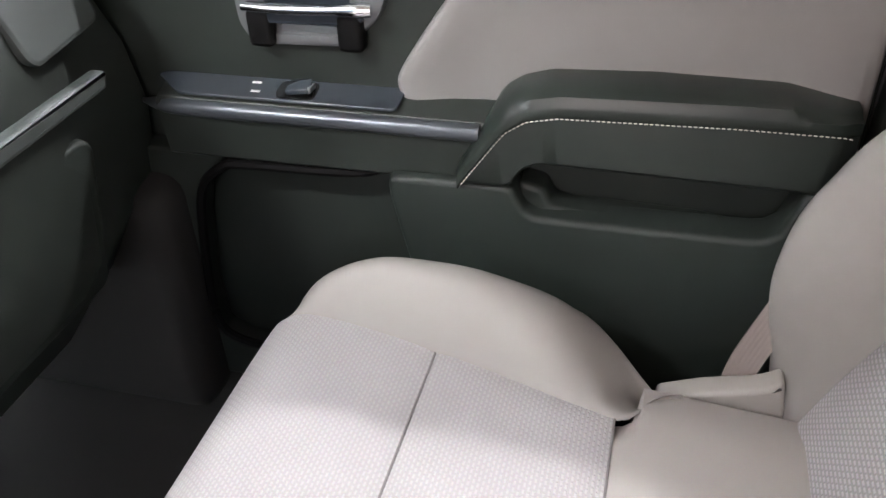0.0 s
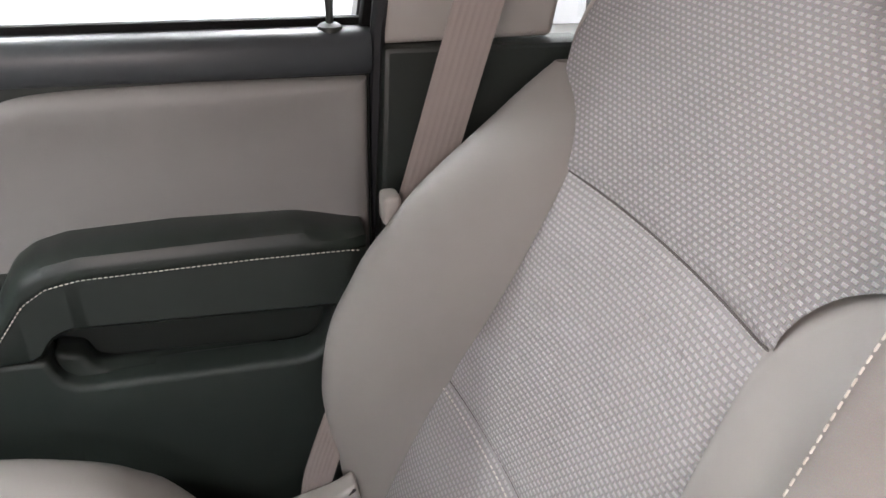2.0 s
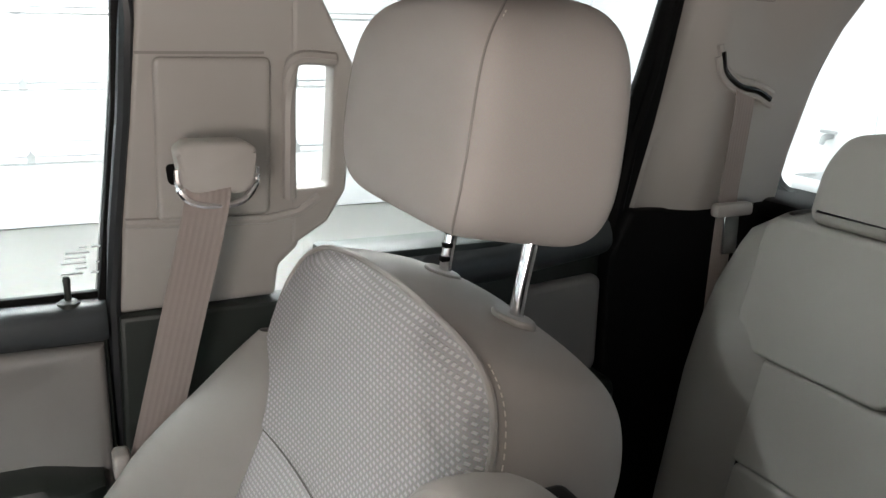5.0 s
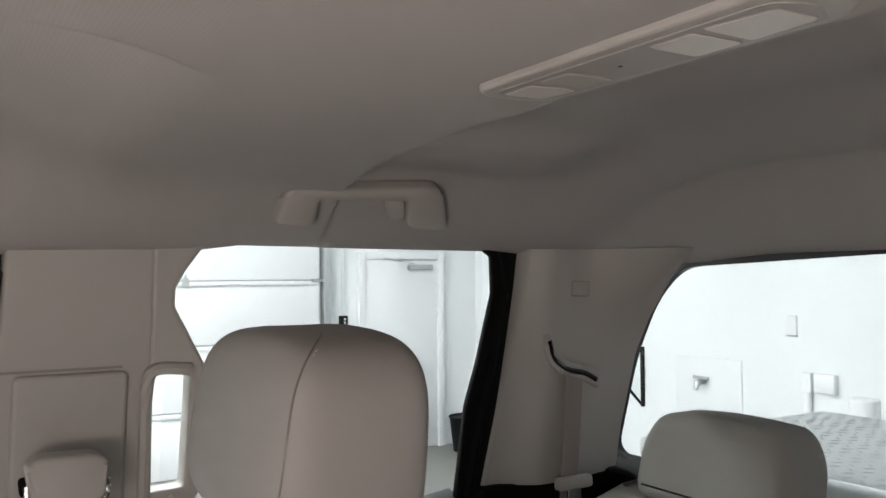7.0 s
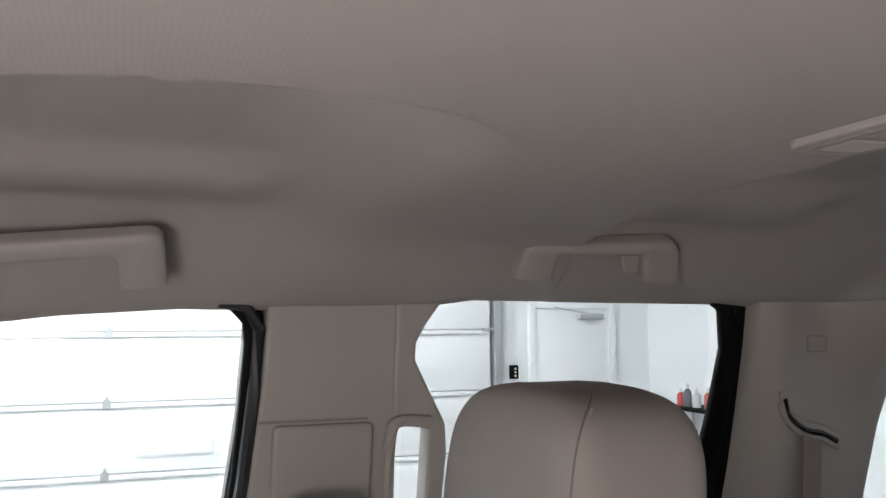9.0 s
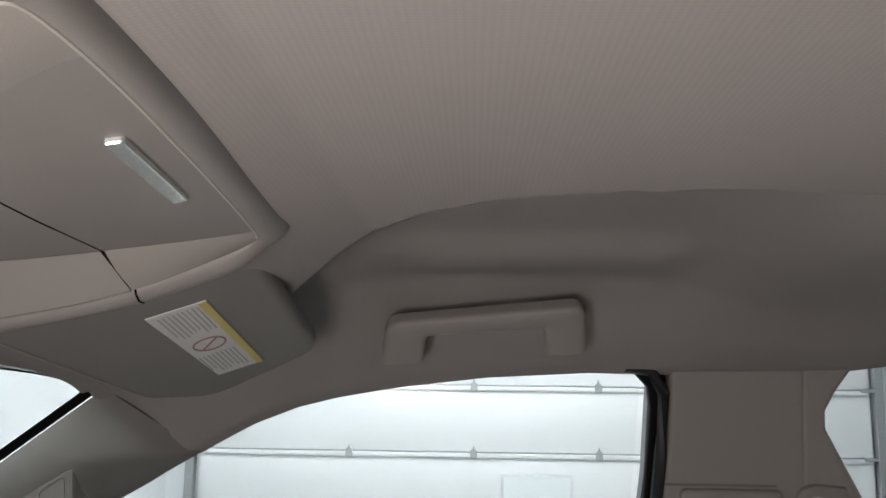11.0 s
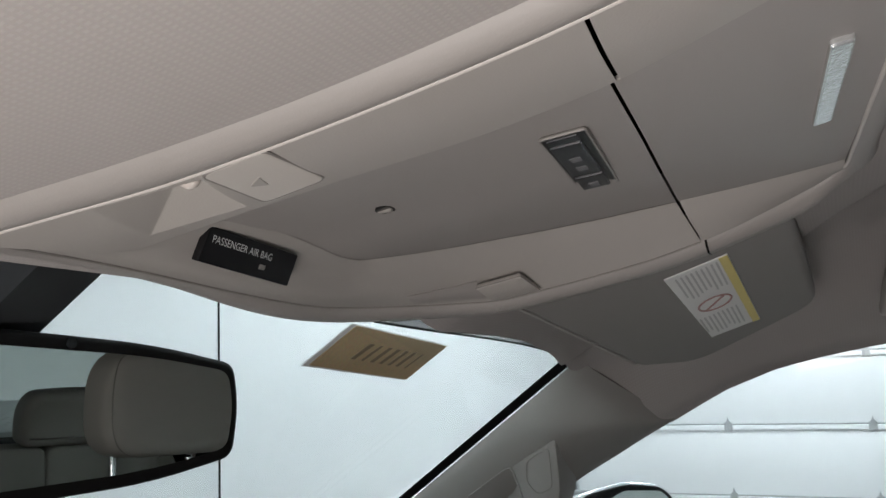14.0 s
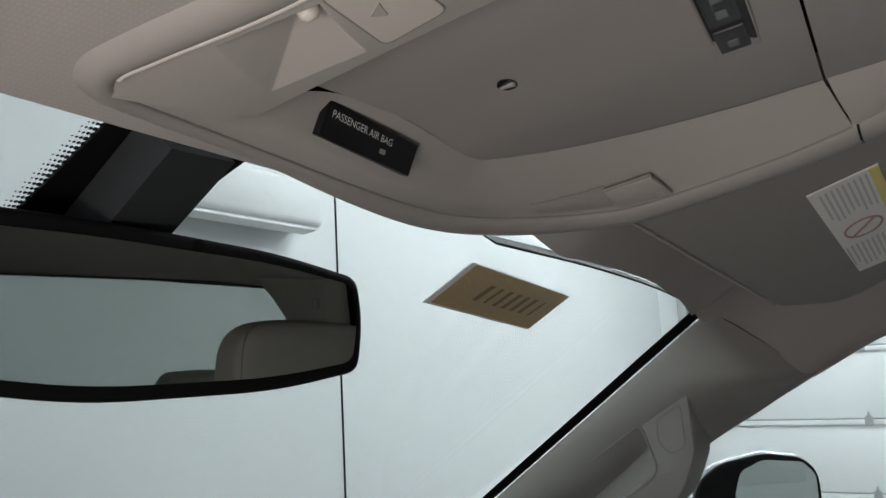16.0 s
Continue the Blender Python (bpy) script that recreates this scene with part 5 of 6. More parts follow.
    FF = smooth_line([(-0.185, 0.615, F(0.615)), (-0.152, 0.611, F(0.611)), (-0.137, 0.604, F(0.604) + 0.008)] + [(x, y, F(y) + up(y, x) - 0.0003) for x, y in ((-0.10, 0.601), (-0.045, 0.602), (0.008, 0.6050), (0.030, 0.6048), (0.044, 0.5985), (0.072, 0.568))] + [(lerp_table(R2, y), y, F(y) + up(y, 0.1) - 0.0003) for y in (0.528, 0.498, 0.465, 0.44, joint(0.114) + g)], 84)

    def wall(u, v):
        a, b = FF[round(u * 84)], FR[round(u * 84)]
        k = 1 - sstep(0.36, 0.58, u)
        m1 = a.lerp(b, 0.33 + 0.03 * k)
        m1.z += 0.05 * k * (b.z - a.z)
        m2 = a.lerp(b, 0.66 - 0.05 * k)
        m2.z = a.z + (0.66 + 0.20 * k) * (b.z - a.z)
        return catmull([a, m1, m2, b], v)
    part("front_wall", grid(wall, 84, 18), M_BEIGE, t)
    part("rim_line", tube([Vector((p.x, p.y + 0.0005, p.z - 0.0004)) for p in FR], 0.0008, 6), M_GUIDE, t)
    edge = closed([p.lerp(q, 0.97) + Vector((0, 0, 0.0035)) for p, q in zip(inner, outer)])
    part("outer_gap", tube(edge + edge[:1], 0.0016, 6), M_GUIDE, t)
    # reading lamp and its button at the driver's side
    bt = rounded([(-0.1925, 0.5065), (-0.146, 0.5105), (-0.1455, 0.541), (-0.1925, 0.5345)], 0.005)
    part("lamp_button", prism(bt, 0.004, lambda x, y, w: (x, y, F(y) - 0.0012 + w), 0.0008), M_LENS, t, "frosted lamp button with a lamp mark")
    part("button_gap", tube([(x, y, F(y) - 0.0006) for x, y in bt + bt[:1]], 0.0007, 5), M_GUIDE, t)
    part("lamp_mark", prism(rounded([(-0.173, 0.523), (-0.163, 0.526), (-0.168, 0.531)], 0.001), 0.0006, lambda x, y, w: (x, y, F(y) - 0.0016 + w)), M_MARK, t)
    bm = bmesh.new()
    bmesh.ops.create_uvsphere(bm, u_segments=20, v_segments=14, radius=0.0046, matrix=Matrix.Translation((-0.1815, 0.549, F(0.549) + 0.0055)))
    part("lamp_bulb", bm, M_BULB, t, "milky lamp bulb")
    # rear lamp bar
    part("rear_lamp", prism(rounded([(-0.095, 0.316), (0.013, 0.3255), (0.014, 0.3345), (-0.096, 0.325)], 0.002), 0.006, lambda x, y, w: (x, y, F(y) - 0.003 + w), 0.0012), M_CLEAR, t, "ribbed clear lamp lens", smooth=False)
    # dome switch with three rockers, in a sunk frame
    def G(y):
        return F(y) + up(y, -0.04)
    sw = [(-0.086, 0.4205), (0.022, 0.4325), (0.022, 0.4535), (-0.086, 0.441)]
    k = part("dome_switch", prism(rounded(sw, 0.002), 0.006, lambda x, y, w: (x, y, G(y) - 0.0016 + w), 0.0006), M_MATT, t, "black dome lamp switch")
    part("switch_frame", tube([(x, y, G(y) - 0.001) for x, y in rounded(sw, 0.002) + [rounded(sw, 0.002)[0]]], 0.0009, 6), M_GUIDE, k)
    def across(x, v):
        return 0.4225 + 0.111 * (x + 0.086) + v * (0.0165 + 0.005 * (x + 0.086))
    for a, b, low in ((-0.083, -0.074, 0.0022), (-0.0735, -0.017, 0.0030), (-0.0095, 0.019, 0.0028)):
        part("rocker", prism(rounded([(a, across(a, 0.12)), (b, across(b, 0.12)), (b, across(b, 1.0)), (a, across(a, 1.0))], 0.001), 0.003, lambda x, y, w: (x, y, G(y) - low + w), 0.0008), M_ROCK, k)
    for a in (-0.052, -0.034, 0.004):
        part("switch_mark", prism([(a, across(a, 0.4)), (a + 0.008, across(a + 0.008, 0.4)), (a + 0.008, across(a + 0.008, 0.7)), (a, across(a, 0.7))], 0.0004, lambda x, y, w: (x, y, G(y) - 0.0032 + w)), M_DIM, k, smooth=False)
    part("microphone", prism([(0.009 * math.cos(a), 0.006 * math.sin(a)) for a in [2 * math.pi * j / 20 for j in range(20)]], 0.002, lambda x, y, w: (-0.036 + 0.8 * x, 0.545 + 0.8 * y, floor_z(0.545 + 0.8 * y) + up(0.545) - 0.001 + w)), M_SCREEN, t, "black microphone hole")
    part("microphone_bar", box((-0.0372, 0.541, floor_z(0.545) + up(0.545) - 0.0022), (-0.0348, 0.549, floor_z(0.545) + up(0.545) - 0.0005)), M_BEIGE, t)
    # passenger air bag indicator
    o, ex, ez = Vector((-0.104, 0.601, 1.305)), Vector((0.077, 0.003, -0.007)), Vector((-0.004, 0.005, -0.0175))
    nrm = ez.cross(ex).normalized()
    if nrm.y > 0:
        nrm = -nrm

    def at(u, v, w):
        return o + ex * u + ez * v + nrm * (w - 0.0055)
    part("air_bag_indicator", prism([(0, 0), (1, 0), (1, 1), (0, 1)], 0.012, lambda u, v, w: at(u, v, 0.002 - 0.4 * w), 0.0006), M_MATT, t, "black air bag indicator lens")
    f = bpy.data.curves.new("air_bag_text", "FONT")
    f.body, f.size, f.align_x = "PASSENGER AIR BAG", 0.0055, "LEFT"
    f.materials.append(M_PALE)
    tx = new("air_bag_text", f)
    ux = ex.normalized()
    uz = nrm.cross(ux)
    p = at(0.05, 0.42, 0.0024)
    tx.matrix_world = Matrix(((ux.x, uz.x, nrm.x, p.x), (ux.y, uz.y, nrm.y, p.y), (ux.z, uz.z, nrm.z, p.z), (0, 0, 0, 1)))
    tx.parent = t
    tx.matrix_parent_inverse = Matrix.Translation(-t.location)
    part("indicator_light", prism([(0.60, 0.60), (0.66, 0.60), (0.66, 0.74), (0.60, 0.74)], 0.0006, lambda u, v, w: at(u, v, 0.0026 - w)), M_GUIDE, t)
    q = [Vector(p) for p in ((0.1107, 0.556, 1.2815), (0.1155, 0.525, 1.2878), (0.1367, 0.5187, 1.2794), (0.1324, 0.5529, 1.2739))]
    down = Vector((-0.38, -0.22, -0.90))

    def tab(u, v, w):
        return q[0].lerp(q[1], u).lerp(q[3].lerp(q[2], u), v) + down * (-0.0030 - w)
    k = part("side_tab", prism([(0, 0), (1, 0), (1, 1), (0, 1)], 0.004, tab, 0.0006), M_BEIGE, t, "small cover tab")
    loop = [(0, 0), (0, 0.5), (0, 1), (0.5, 1), (1, 1), (1, 0.5), (1, 0), (0.5, 0), (0, 0)]
    part("gap", tube([tab(u, v, 0.0012) for u, v in loop], 0.0006, 5), M_GUIDE, k)
    u1 = min(range(84), key=lambda i: (FR[i] - q[3]).length) / 84

    def pull(u, v, w):
        a, b = wall(u1 - 0.012 - 0.115 * u, 0.60 + 0.16 * u), wall(u1 - 0.012 - 0.115 * u, 0.95)
        return a.lerp(b, v) + down * (0.0004 - w)
    part("finger_pull", grid(lambda u, v: pull(u, v, 0.0005 - 0.0012 * math.sin(math.pi * v)), 12, 6), M_BEIGE_SHADED, t, "shallow finger pull in the lip")
    part("pull_edge", tube([pull(k / 12, 0.0, 0.0) for k in range(13)], 0.0006, 5), M_GUIDE, t)


# paler than the trim, to put the rim's highlight into colour
M_EDGE_GLINT = mat("pale plastic for an edge highlight", (0.52, 0.49, 0.455), 0.45, bump=0.05)
M_MARK = mat("grey lamp mark", (0.36, 0.34, 0.315), 0.5, bump=0)
M_ROCK = mat("charcoal switch plastic", (0.022, 0.023, 0.026), 0.4, bump=0.03)
M_DIM = mat("dim switch mark", (0.15, 0.15, 0.155), 0.6, bump=0)
M_BULB = mat("milky bulb glass", (0.62, 0.57, 0.52), 0.3, bump=0)
M_MATT = mat("matt black plastic", (0.008, 0.008, 0.009), 0.35, bump=0.02, spec=0.2)
# trim plastic with the console recess's shade put into its colour
M_BEIGE_SHADED = mat("trim plastic darkened for shade", (0.30, 0.282, 0.264), 0.5, scale=900, bump=0.1, stain=0.03)
console()


# ---- sun visor ----
def visor():
    t = thing("sun_visor", "grey-beige sun visor folded up against the headliner", "sun visor", at=(0.4, 0.46, 1.28))

    def fn(x, y, w):
        return (x, y, 1.26 - 0.25 * (x - 0.535) - 0.35 * (y - 0.43) + w)
    out = rounded([(0.13, 0.596), (0.262, 0.5785), (0.535, 0.5395), (0.548, 0.528), (0.60, 0.487), (0.562, 0.366), (0.545, 0.352), (0.33, 0.358), (0.15, 0.365)], [0.02, 0.03, 0.01, 0.01, 0.03, 0.02, 0.02, 0.02, 0.02], 6)
    part("panel", prism(out, 0.020, fn, 0.006, 3), M_VISOR, t)
    # thin pale tube painting the windshield's highlight on the front edge
    edge_line = smooth_line([fn(x, y, 0.0025) for x, y in ((0.18, 0.5905), (0.262, 0.5795), (0.40, 0.560), (0.525, 0.542))], 30)
    part("edge_highlight", tube([tuple(p) for p in edge_line], 0.0016, 8), M_BEIGE, t, "pale strand for the highlight on the front edge")
    lab = part("warning_label", prism([(0.321, 0.467), (0.324, 0.413), (0.525, 0.408), (0.523, 0.458)], 0.0012, lambda x, y, w: fn(x, y, w - 0.0022)), M_WHITE, t, "white warning label with a yellow band", smooth=False)
    part("yellow_band", prism([(0.3237, 0.4205), (0.324, 0.413), (0.525, 0.408), (0.5247, 0.415)], 0.0006, lambda x, y, w: fn(x, y, w - 0.0028)), M_YELLOW, lab, smooth=False)
    rng = random.Random(4)
    for k in range(9):
        y = 0.4225 + k * 0.0044
        for a, b in ((0.330, 0.394 - 0.014 * rng.random()), (0.454, 0.514 - 0.016 * rng.random())):
            part("text_bar", prism([(a, y), (b, y - 0.001), (b, y + 0.0006), (a, y + 0.0016)], 0.0005, lambda x, y_, w: fn(x, y_, w - 0.0026)), M_TEXT, lab, smooth=False)
    ring = [(0.424 + 0.0165 * math.cos(a), 0.439 + 0.0155 * math.sin(a)) for a in [2 * math.pi * j / 28 for j in range(28)]]
    part("ban_ring", tube([fn(x, y, -0.0024) for x, y in ring + ring[:1]], 0.0011, 6), M_RED, lab, smooth=False)
    part("ban_bar", tube([fn(x, y, -0.0024) for x, y in ((0.413, 0.429), (0.435, 0.449))], 0.0011, 6), M_RED, lab, smooth=False)


M_VISOR = mat("grey visor vinyl", (0.26, 0.25, 0.235), 0.7, scale=900, bump=0.15, stain=0.03)
M_TEXT = mat("small grey print", (0.50, 0.50, 0.49), 0.7, bump=0)
M_RED = mat("grey red print", (0.35, 0.22, 0.2), 0.6, bump=0)
visor()


# ---- grab handles and dome lamp ----
def grab_handle(low_f, up_f, up_r, low_r, cut, hook):
    """Handle between four corners of its face; cut: where the opening begins and ends along it, and its top."""
    c = [Vector(p) for p in (low_f, up_f, up_r, low_r)]
    t = thing("grab_handle", "grey-beige plastic grab handle over the door", "grab handle", group="roof grab handles", at=tuple(sum(c, Vector()) / 4))
    nrm = (c[1] - c[0]).cross(c[3] - c[0]).normalized()
    if nrm.x < 0:
        nrm = -nrm

    def fn(u, h, w):
        return c[0].lerp(c[3], u).lerp(c[1].lerp(c[2], u), h) + nrm * w
    a, b, top = cut
    wide, tall = (c[3] - c[0]).length, (c[1] - c[0]).length

    def trail(pts, r):
        out = [Vector(pts[0]).lerp(Vector(pts[1]), k / 6) for k in range(6)]
        for i in (1, 2):
            p, q, n = Vector(pts[i - 1]), Vector(pts[i]), Vector(pts[i + 1])
            s0, e0 = q + (p - q).normalized() * r, q + (n - q).normalized() * r
            out += [(1 - k / 8) ** 2 * s0 + 2 * k / 8 * (1 - k / 8) * q + (k / 8) ** 2 * e0 for k in range(9)]
            if i == 1:
                nx = Vector(pts[2]) + (q - Vector(pts[2])).normalized() * r
                out += [e0.lerp(nx, k / 10) for k in range(1, 10)]
        out += [Vector(pts[2]).lerp(Vector(pts[3]), k / 6) for k in range(1, 7)]
        return out
    far = trail([(0, 0), (0.0, tall), (wide, tall), (wide, 0)], 0.020)
    near = trail([(a * wide, 0), (a * wide, top * tall), (b * wide, top * tall), (b * wide, 0)], 0.010)
    rings = []
    for p, q in zip(near, far):
        ring = []
        for f, d in ((0.0, 0.020), (0.0, 0.006), (0.05, 0.002), (0.16, 0.0), (0.5, -0.0015), (0.84, 0.0), (0.95, 0.002), (1.0, 0.006), (1.0, 0.020)):
            m = p.lerp(q, f)
            ring.append(fn(m.x / wide, m.y / tall, d))
        rings.append(ring)
    part("grip", loft(rings), M_BEIGE, t)
    for u0, u1 in ((0.02, a - 0.02), (b + 0.02, 0.98)):
        part("mount", prism([(u0, 0.08), (u1, 0.08), (u1, 0.55), (u0, 0.55)], 0.05, lambda u, h, w: fn(u, h, 0.012 + w), 0.003), M_BEIGE, t, "hinged handle mount")
    if hook:
        part("coat_hook", prism([(b - 0.13, 0.62), (b - 0.02, 0.62), (b - 0.02, 0.25), (b - 0.05, 0.12), (b - 0.11, 0.15), (b - 0.13, 0.4)], 0.012, lambda u, h, w: fn(u, h, 0.006 + w), 0.002), M_BEIGE, t, "small coat hook")


grab_handle((0.651, 0.290, 1.266), (0.608, 0.279, 1.316), (0.588, 0.037, 1.338), (0.635, 0.030, 1.284), (0.215, 0.80, 0.60), False)
grab_handle((0.645, -0.410, 1.299), (0.610, -0.411, 1.340), (0.599, -0.640, 1.352), (0.646, -0.676, 1.298), (0.215, 0.76, 0.68), True)


def dome_lamp():
    t = thing("dome_lamp", "beige plastic dome lamp across the headliner", "dome lamp", at=(-0.04, -0.385, 1.36))
    zz = 1.3650
    out = rounded([(0.086, -0.351), (-0.155, -0.351), (-0.172, -0.368), (-0.172, -0.402), (-0.155, -0.419), (0.082, -0.419), (0.098, -0.40), (0.098, -0.366)], 0.016)
    part("bezel", prism(out, 0.012, lambda x, y, w: (x, y, zz - 0.006 + w), 0.003, 3), M_BEIGE, t)
    inner = rounded([(0.082, -0.362), (-0.150, -0.362), (-0.160, -0.385), (-0.150, -0.411), (0.080, -0.411), (0.088, -0.385)], 0.01)
    part("plate", prism(inner, 0.004, lambda x, y, w: (x, y, zz - 0.0066 + w), 0.0008), M_BEIGE_SHADED, t)
    for name, pts, m in (("lens", [(-0.103, -0.366), (-0.146, -0.372), (-0.148, -0.405), (-0.103, -0.408)], M_LENS), ("lens", [(0.080, -0.370), (0.046, -0.368), (0.042, -0.407), (0.076, -0.402)], M_LENS), ("button", [(0.038, -0.368), (0.008, -0.368), (0.004, -0.407), (0.036, -0.407)], M_BEIGE), ("button", [(-0.063, -0.368), (-0.096, -0.368), (-0.098, -0.408), (-0.063, -0.408)], M_LENS)):
        k = part(name, prism(rounded(pts, 0.005), 0.005, lambda x, y, w: (x, y, zz - 0.0076 + w), 0.001), m, t)
        loop = rounded(pts, 0.005)
        part("gap", tube([(x, y, zz - 0.0068) for x, y in loop + loop[:1]], 0.0006, 5), M_GUIDE, k)
    part("screw", tube([(-0.022, -0.386, zz - 0.0070), (-0.022, -0.386, zz - 0.005)], 0.0014, 8), M_SCREEN, t)


dome_lamp()


# ---- windshield, front pillar and mirror ----
def ws_point(x, v):
    """Windshield: v from 0 at the header to 1 at the cowl, bowed forward in the middle."""
    a = (x - XC) / 0.75
    y0, z0 = 0.64 + 0.06 * (1 - a * a), 1.335 - 0.06 * a * a
    return Vector((x * (1 + 0.06 * v), y0 + v * 0.80, z0 - v * 0.50))


def ws_edge():
    """The front pillar trim's edge along the windshield, from the roof down."""
    a, b = Vector((0.660, 0.657, 1.2255)), Vector((0.722, 1.005, 0.985))
    return [a.lerp(b, -0.03 + 1.59 * k / 48) for k in range(49)]


def windshield():
    t = thing("windshield", "clear windshield with a black dotted edge", "window", kind="structure")
    pane = part("pane", grid(lambda u, v: ws_point(XC + (2 * u - 1) * 0.82, v), 30, 16, (0, 0.003, 0.004)), M_GLASS, t)
    pane.visible_shadow = False
    head = smooth_line([(0.16, 0.664, 1.267), (0.20, 0.655, 1.263), (0.26, 0.646, 1.2585), (0.35, 0.645, 1.2545), (0.48, 0.648, 1.2475), (0.60, 0.653, 1.2365), (0.664, 0.660, 1.225)], 40)
    part("header_band", grid(lambda u, v: head[round(u * 40)] + Vector((0, 0.002 + 0.012 * v, 0.002 + 0.009 * v)), 40, 2, (0, 0, 0.002)), M_BLACK, t)
    for s in (1, -1):
        part("side_band", grid(lambda u, v: Vector((mir(ws_edge()[round(v * 48)].x - 0.009 * u + 0.003, s), ws_edge()[round(v * 48)].y + 0.003 + 0.005 * u, ws_edge()[round(v * 48)].z + 0.007 * u + 0.001)), 3, 48, (0, 0.001, 0.0015)), M_BLACK, t)
    part("sensor_band", grid(lambda u, v: ws_point((-0.133 - 0.024 * v) * (1 - u) + (-0.025 - 0.05 * v) * u, 0.17 * v) + Vector((0, -0.002, -0.003)), 8, 12, (0, 0.001, 0.0015)), M_BLACK, t)
    # dotted fade beside the mirror mount
    bm = bmesh.new()
    for i in range(42):
        for j in range(4):
            v = 0.004 * i
            p = ws_point(-0.1345 - 0.024 * v / 0.17 - 0.0026 * j - 0.0013 * (i % 2), v) + Vector((0, -0.002, -0.003))
            r = 0.0015 - 0.0003 * j
            bmesh.ops.create_circle(bm, cap_ends=True, segments=8, radius=r, matrix=Matrix.Translation(p) @ Matrix.Rotation(radians(-32), 4, "X"))
    d = part("dot_fade", bm, M_BLACK, t)
    d["kind"] = "stuff"


windshield()


def windshield_note():
    t = thing("windshield_note", "tan card note with dark handwriting on the windshield", "note", at=(0.38, 0.78, 1.24))
    A, B, C, D = (Vector(p) for p in ((0.238, 0.785, 1.238), (0.294, 0.765, 1.2755), (0.53, 0.776, 1.2555), (0.4575, 0.797, 1.2175)))

    def fn(u, v, w):
        p = (A * (1 - u) + D * u) * (1 - v) + (B * (1 - u) + C * u) * v
        return p + Vector((0, 0.6, 0.8)) * w
    part("sheet", prism([(-0.02, -0.03), (1.01, -0.02), (1.01, 1.02), (-0.02, 1.02)], 0.001, lambda u, v, w: fn(u, v, w + 0.001)), M_WHITE, t, smooth=False)
    part("card", prism([(0.02, 0.02), (1, 0.02), (1, 1), (0.02, 1)], 0.001, fn), M_PAPER, t, smooth=False)
    for k, (a, b) in enumerate(((0.25, 0.29), (0.35, 0.375), (0.44, 0.475), (0.53, 0.565), (0.62, 0.655), (0.71, 0.745), (0.82, 0.835))):
        part("ink_bar", prism([(a, 0.30), (b, 0.30), (b + 0.02, 0.70), (a + 0.02, 0.70)], 0.0005, lambda u, v, w: fn(u, v, w - 0.0008)), M_PENCIL, t, smooth=False)


M_PENCIL = mat("faded handwriting", (0.19, 0.14, 0.08), 0.8, bump=0)
windshield_note()


def a_pillar(s):
    t = thing("a_pillar_trim", "grey-beige front pillar trim with a grab handle recess", "pillar trim", at=(mir(0.72, s), 0.9, 0.9))
    # windshield edge and door edge of the trim, from the roof down
    ws = ws_edge()
    dr = smooth_line([(0.764, 0.548, 1.1485), (0.766, 0.557, 1.142), (0.778, 0.60, 1.118), (0.785, 0.63, 1.10), (0.788, 0.712, 1.05), (0.80, 0.82, 0.965), (0.82, 0.98, 0.80)], 48)

    def fn(u, v):
        a, b = ws[round(v * 48)], dr[round(v * 48)]
        p = a.lerp(b, u)
        k = sstep(-0.05, 0.22, v)
        p.x -= 0.035 * k * math.sin(math.pi * u) ** 0.8
        p.z -= 0.010 * k * math.sin(math.pi * u)
        return Vector((mir(p.x, s), p.y, p.z))
    part("panel", grid(fn, 24, 48, (s * 0.01, 0, 0)), M_VISOR, t)
    if s < 0:
        return
    # block with the handle recess
    def fb(y, z, w):
        return (0.684 - 0.25 * (z - 1.13) + w, y, z)
    blk = rounded([(0.691, 1.138), (0.712, 1.135), (0.80, 1.075), (1.00, 0.94), (1.10, 0.86), (0.98, 0.82), (0.80, 0.93), (0.72, 1.00), (0.694, 1.055)], 0.012)
    rec = rounded([(0.762, 1.093), (0.80, 1.068), (0.93, 0.985), (1.02, 0.925), (0.99, 0.89), (0.84, 0.965), (0.758, 1.02), (0.748, 1.035)], 0.012)
    a, b = resample(blk, 80, (0.70, 1.13)), resample(rec, 80, (0.755, 1.085))
    mid = Vector((0.87, 0.99))
    rings = [[fb(p[0], p[1], w) for p in (q.lerp(mid, k) for q in o)] for o, w, k in ((a, 0.07, 0.0), (a, 0.006, 0.0), (a, 0.001, 0.012), (a, 0.0, 0.03), (b, 0.0, -0.03), (b, 0.001, -0.01), (b, 0.005, 0.0), (b, 0.016, 0.06), (b, 0.020, 0.16), (b, 0.021, 0.4))]
    g = part("handle_block", loft(rings), M_VISOR, t)
    rec = [tuple(p) for p in b]
    part("recess_rim", tube([fb(y, z, -0.0004) for y, z in rec + rec[:1]], 0.0014, 6), M_VISOR, g)
    cov = rounded([(0.704, 1.118), (0.738, 1.098), (0.742, 1.07), (0.728, 1.052), (0.706, 1.062)], 0.008)
    part("cover_line", tube([fb(y, z, -0.0006) for y, z in cov + cov[:1]], 0.0007, 6), M_GUIDE, g)


for s in (1, -1):
    a_pillar(s)


M_COVER = mat("grey cover plastic", (0.020, 0.022, 0.023), 0.5, bump=0.05)


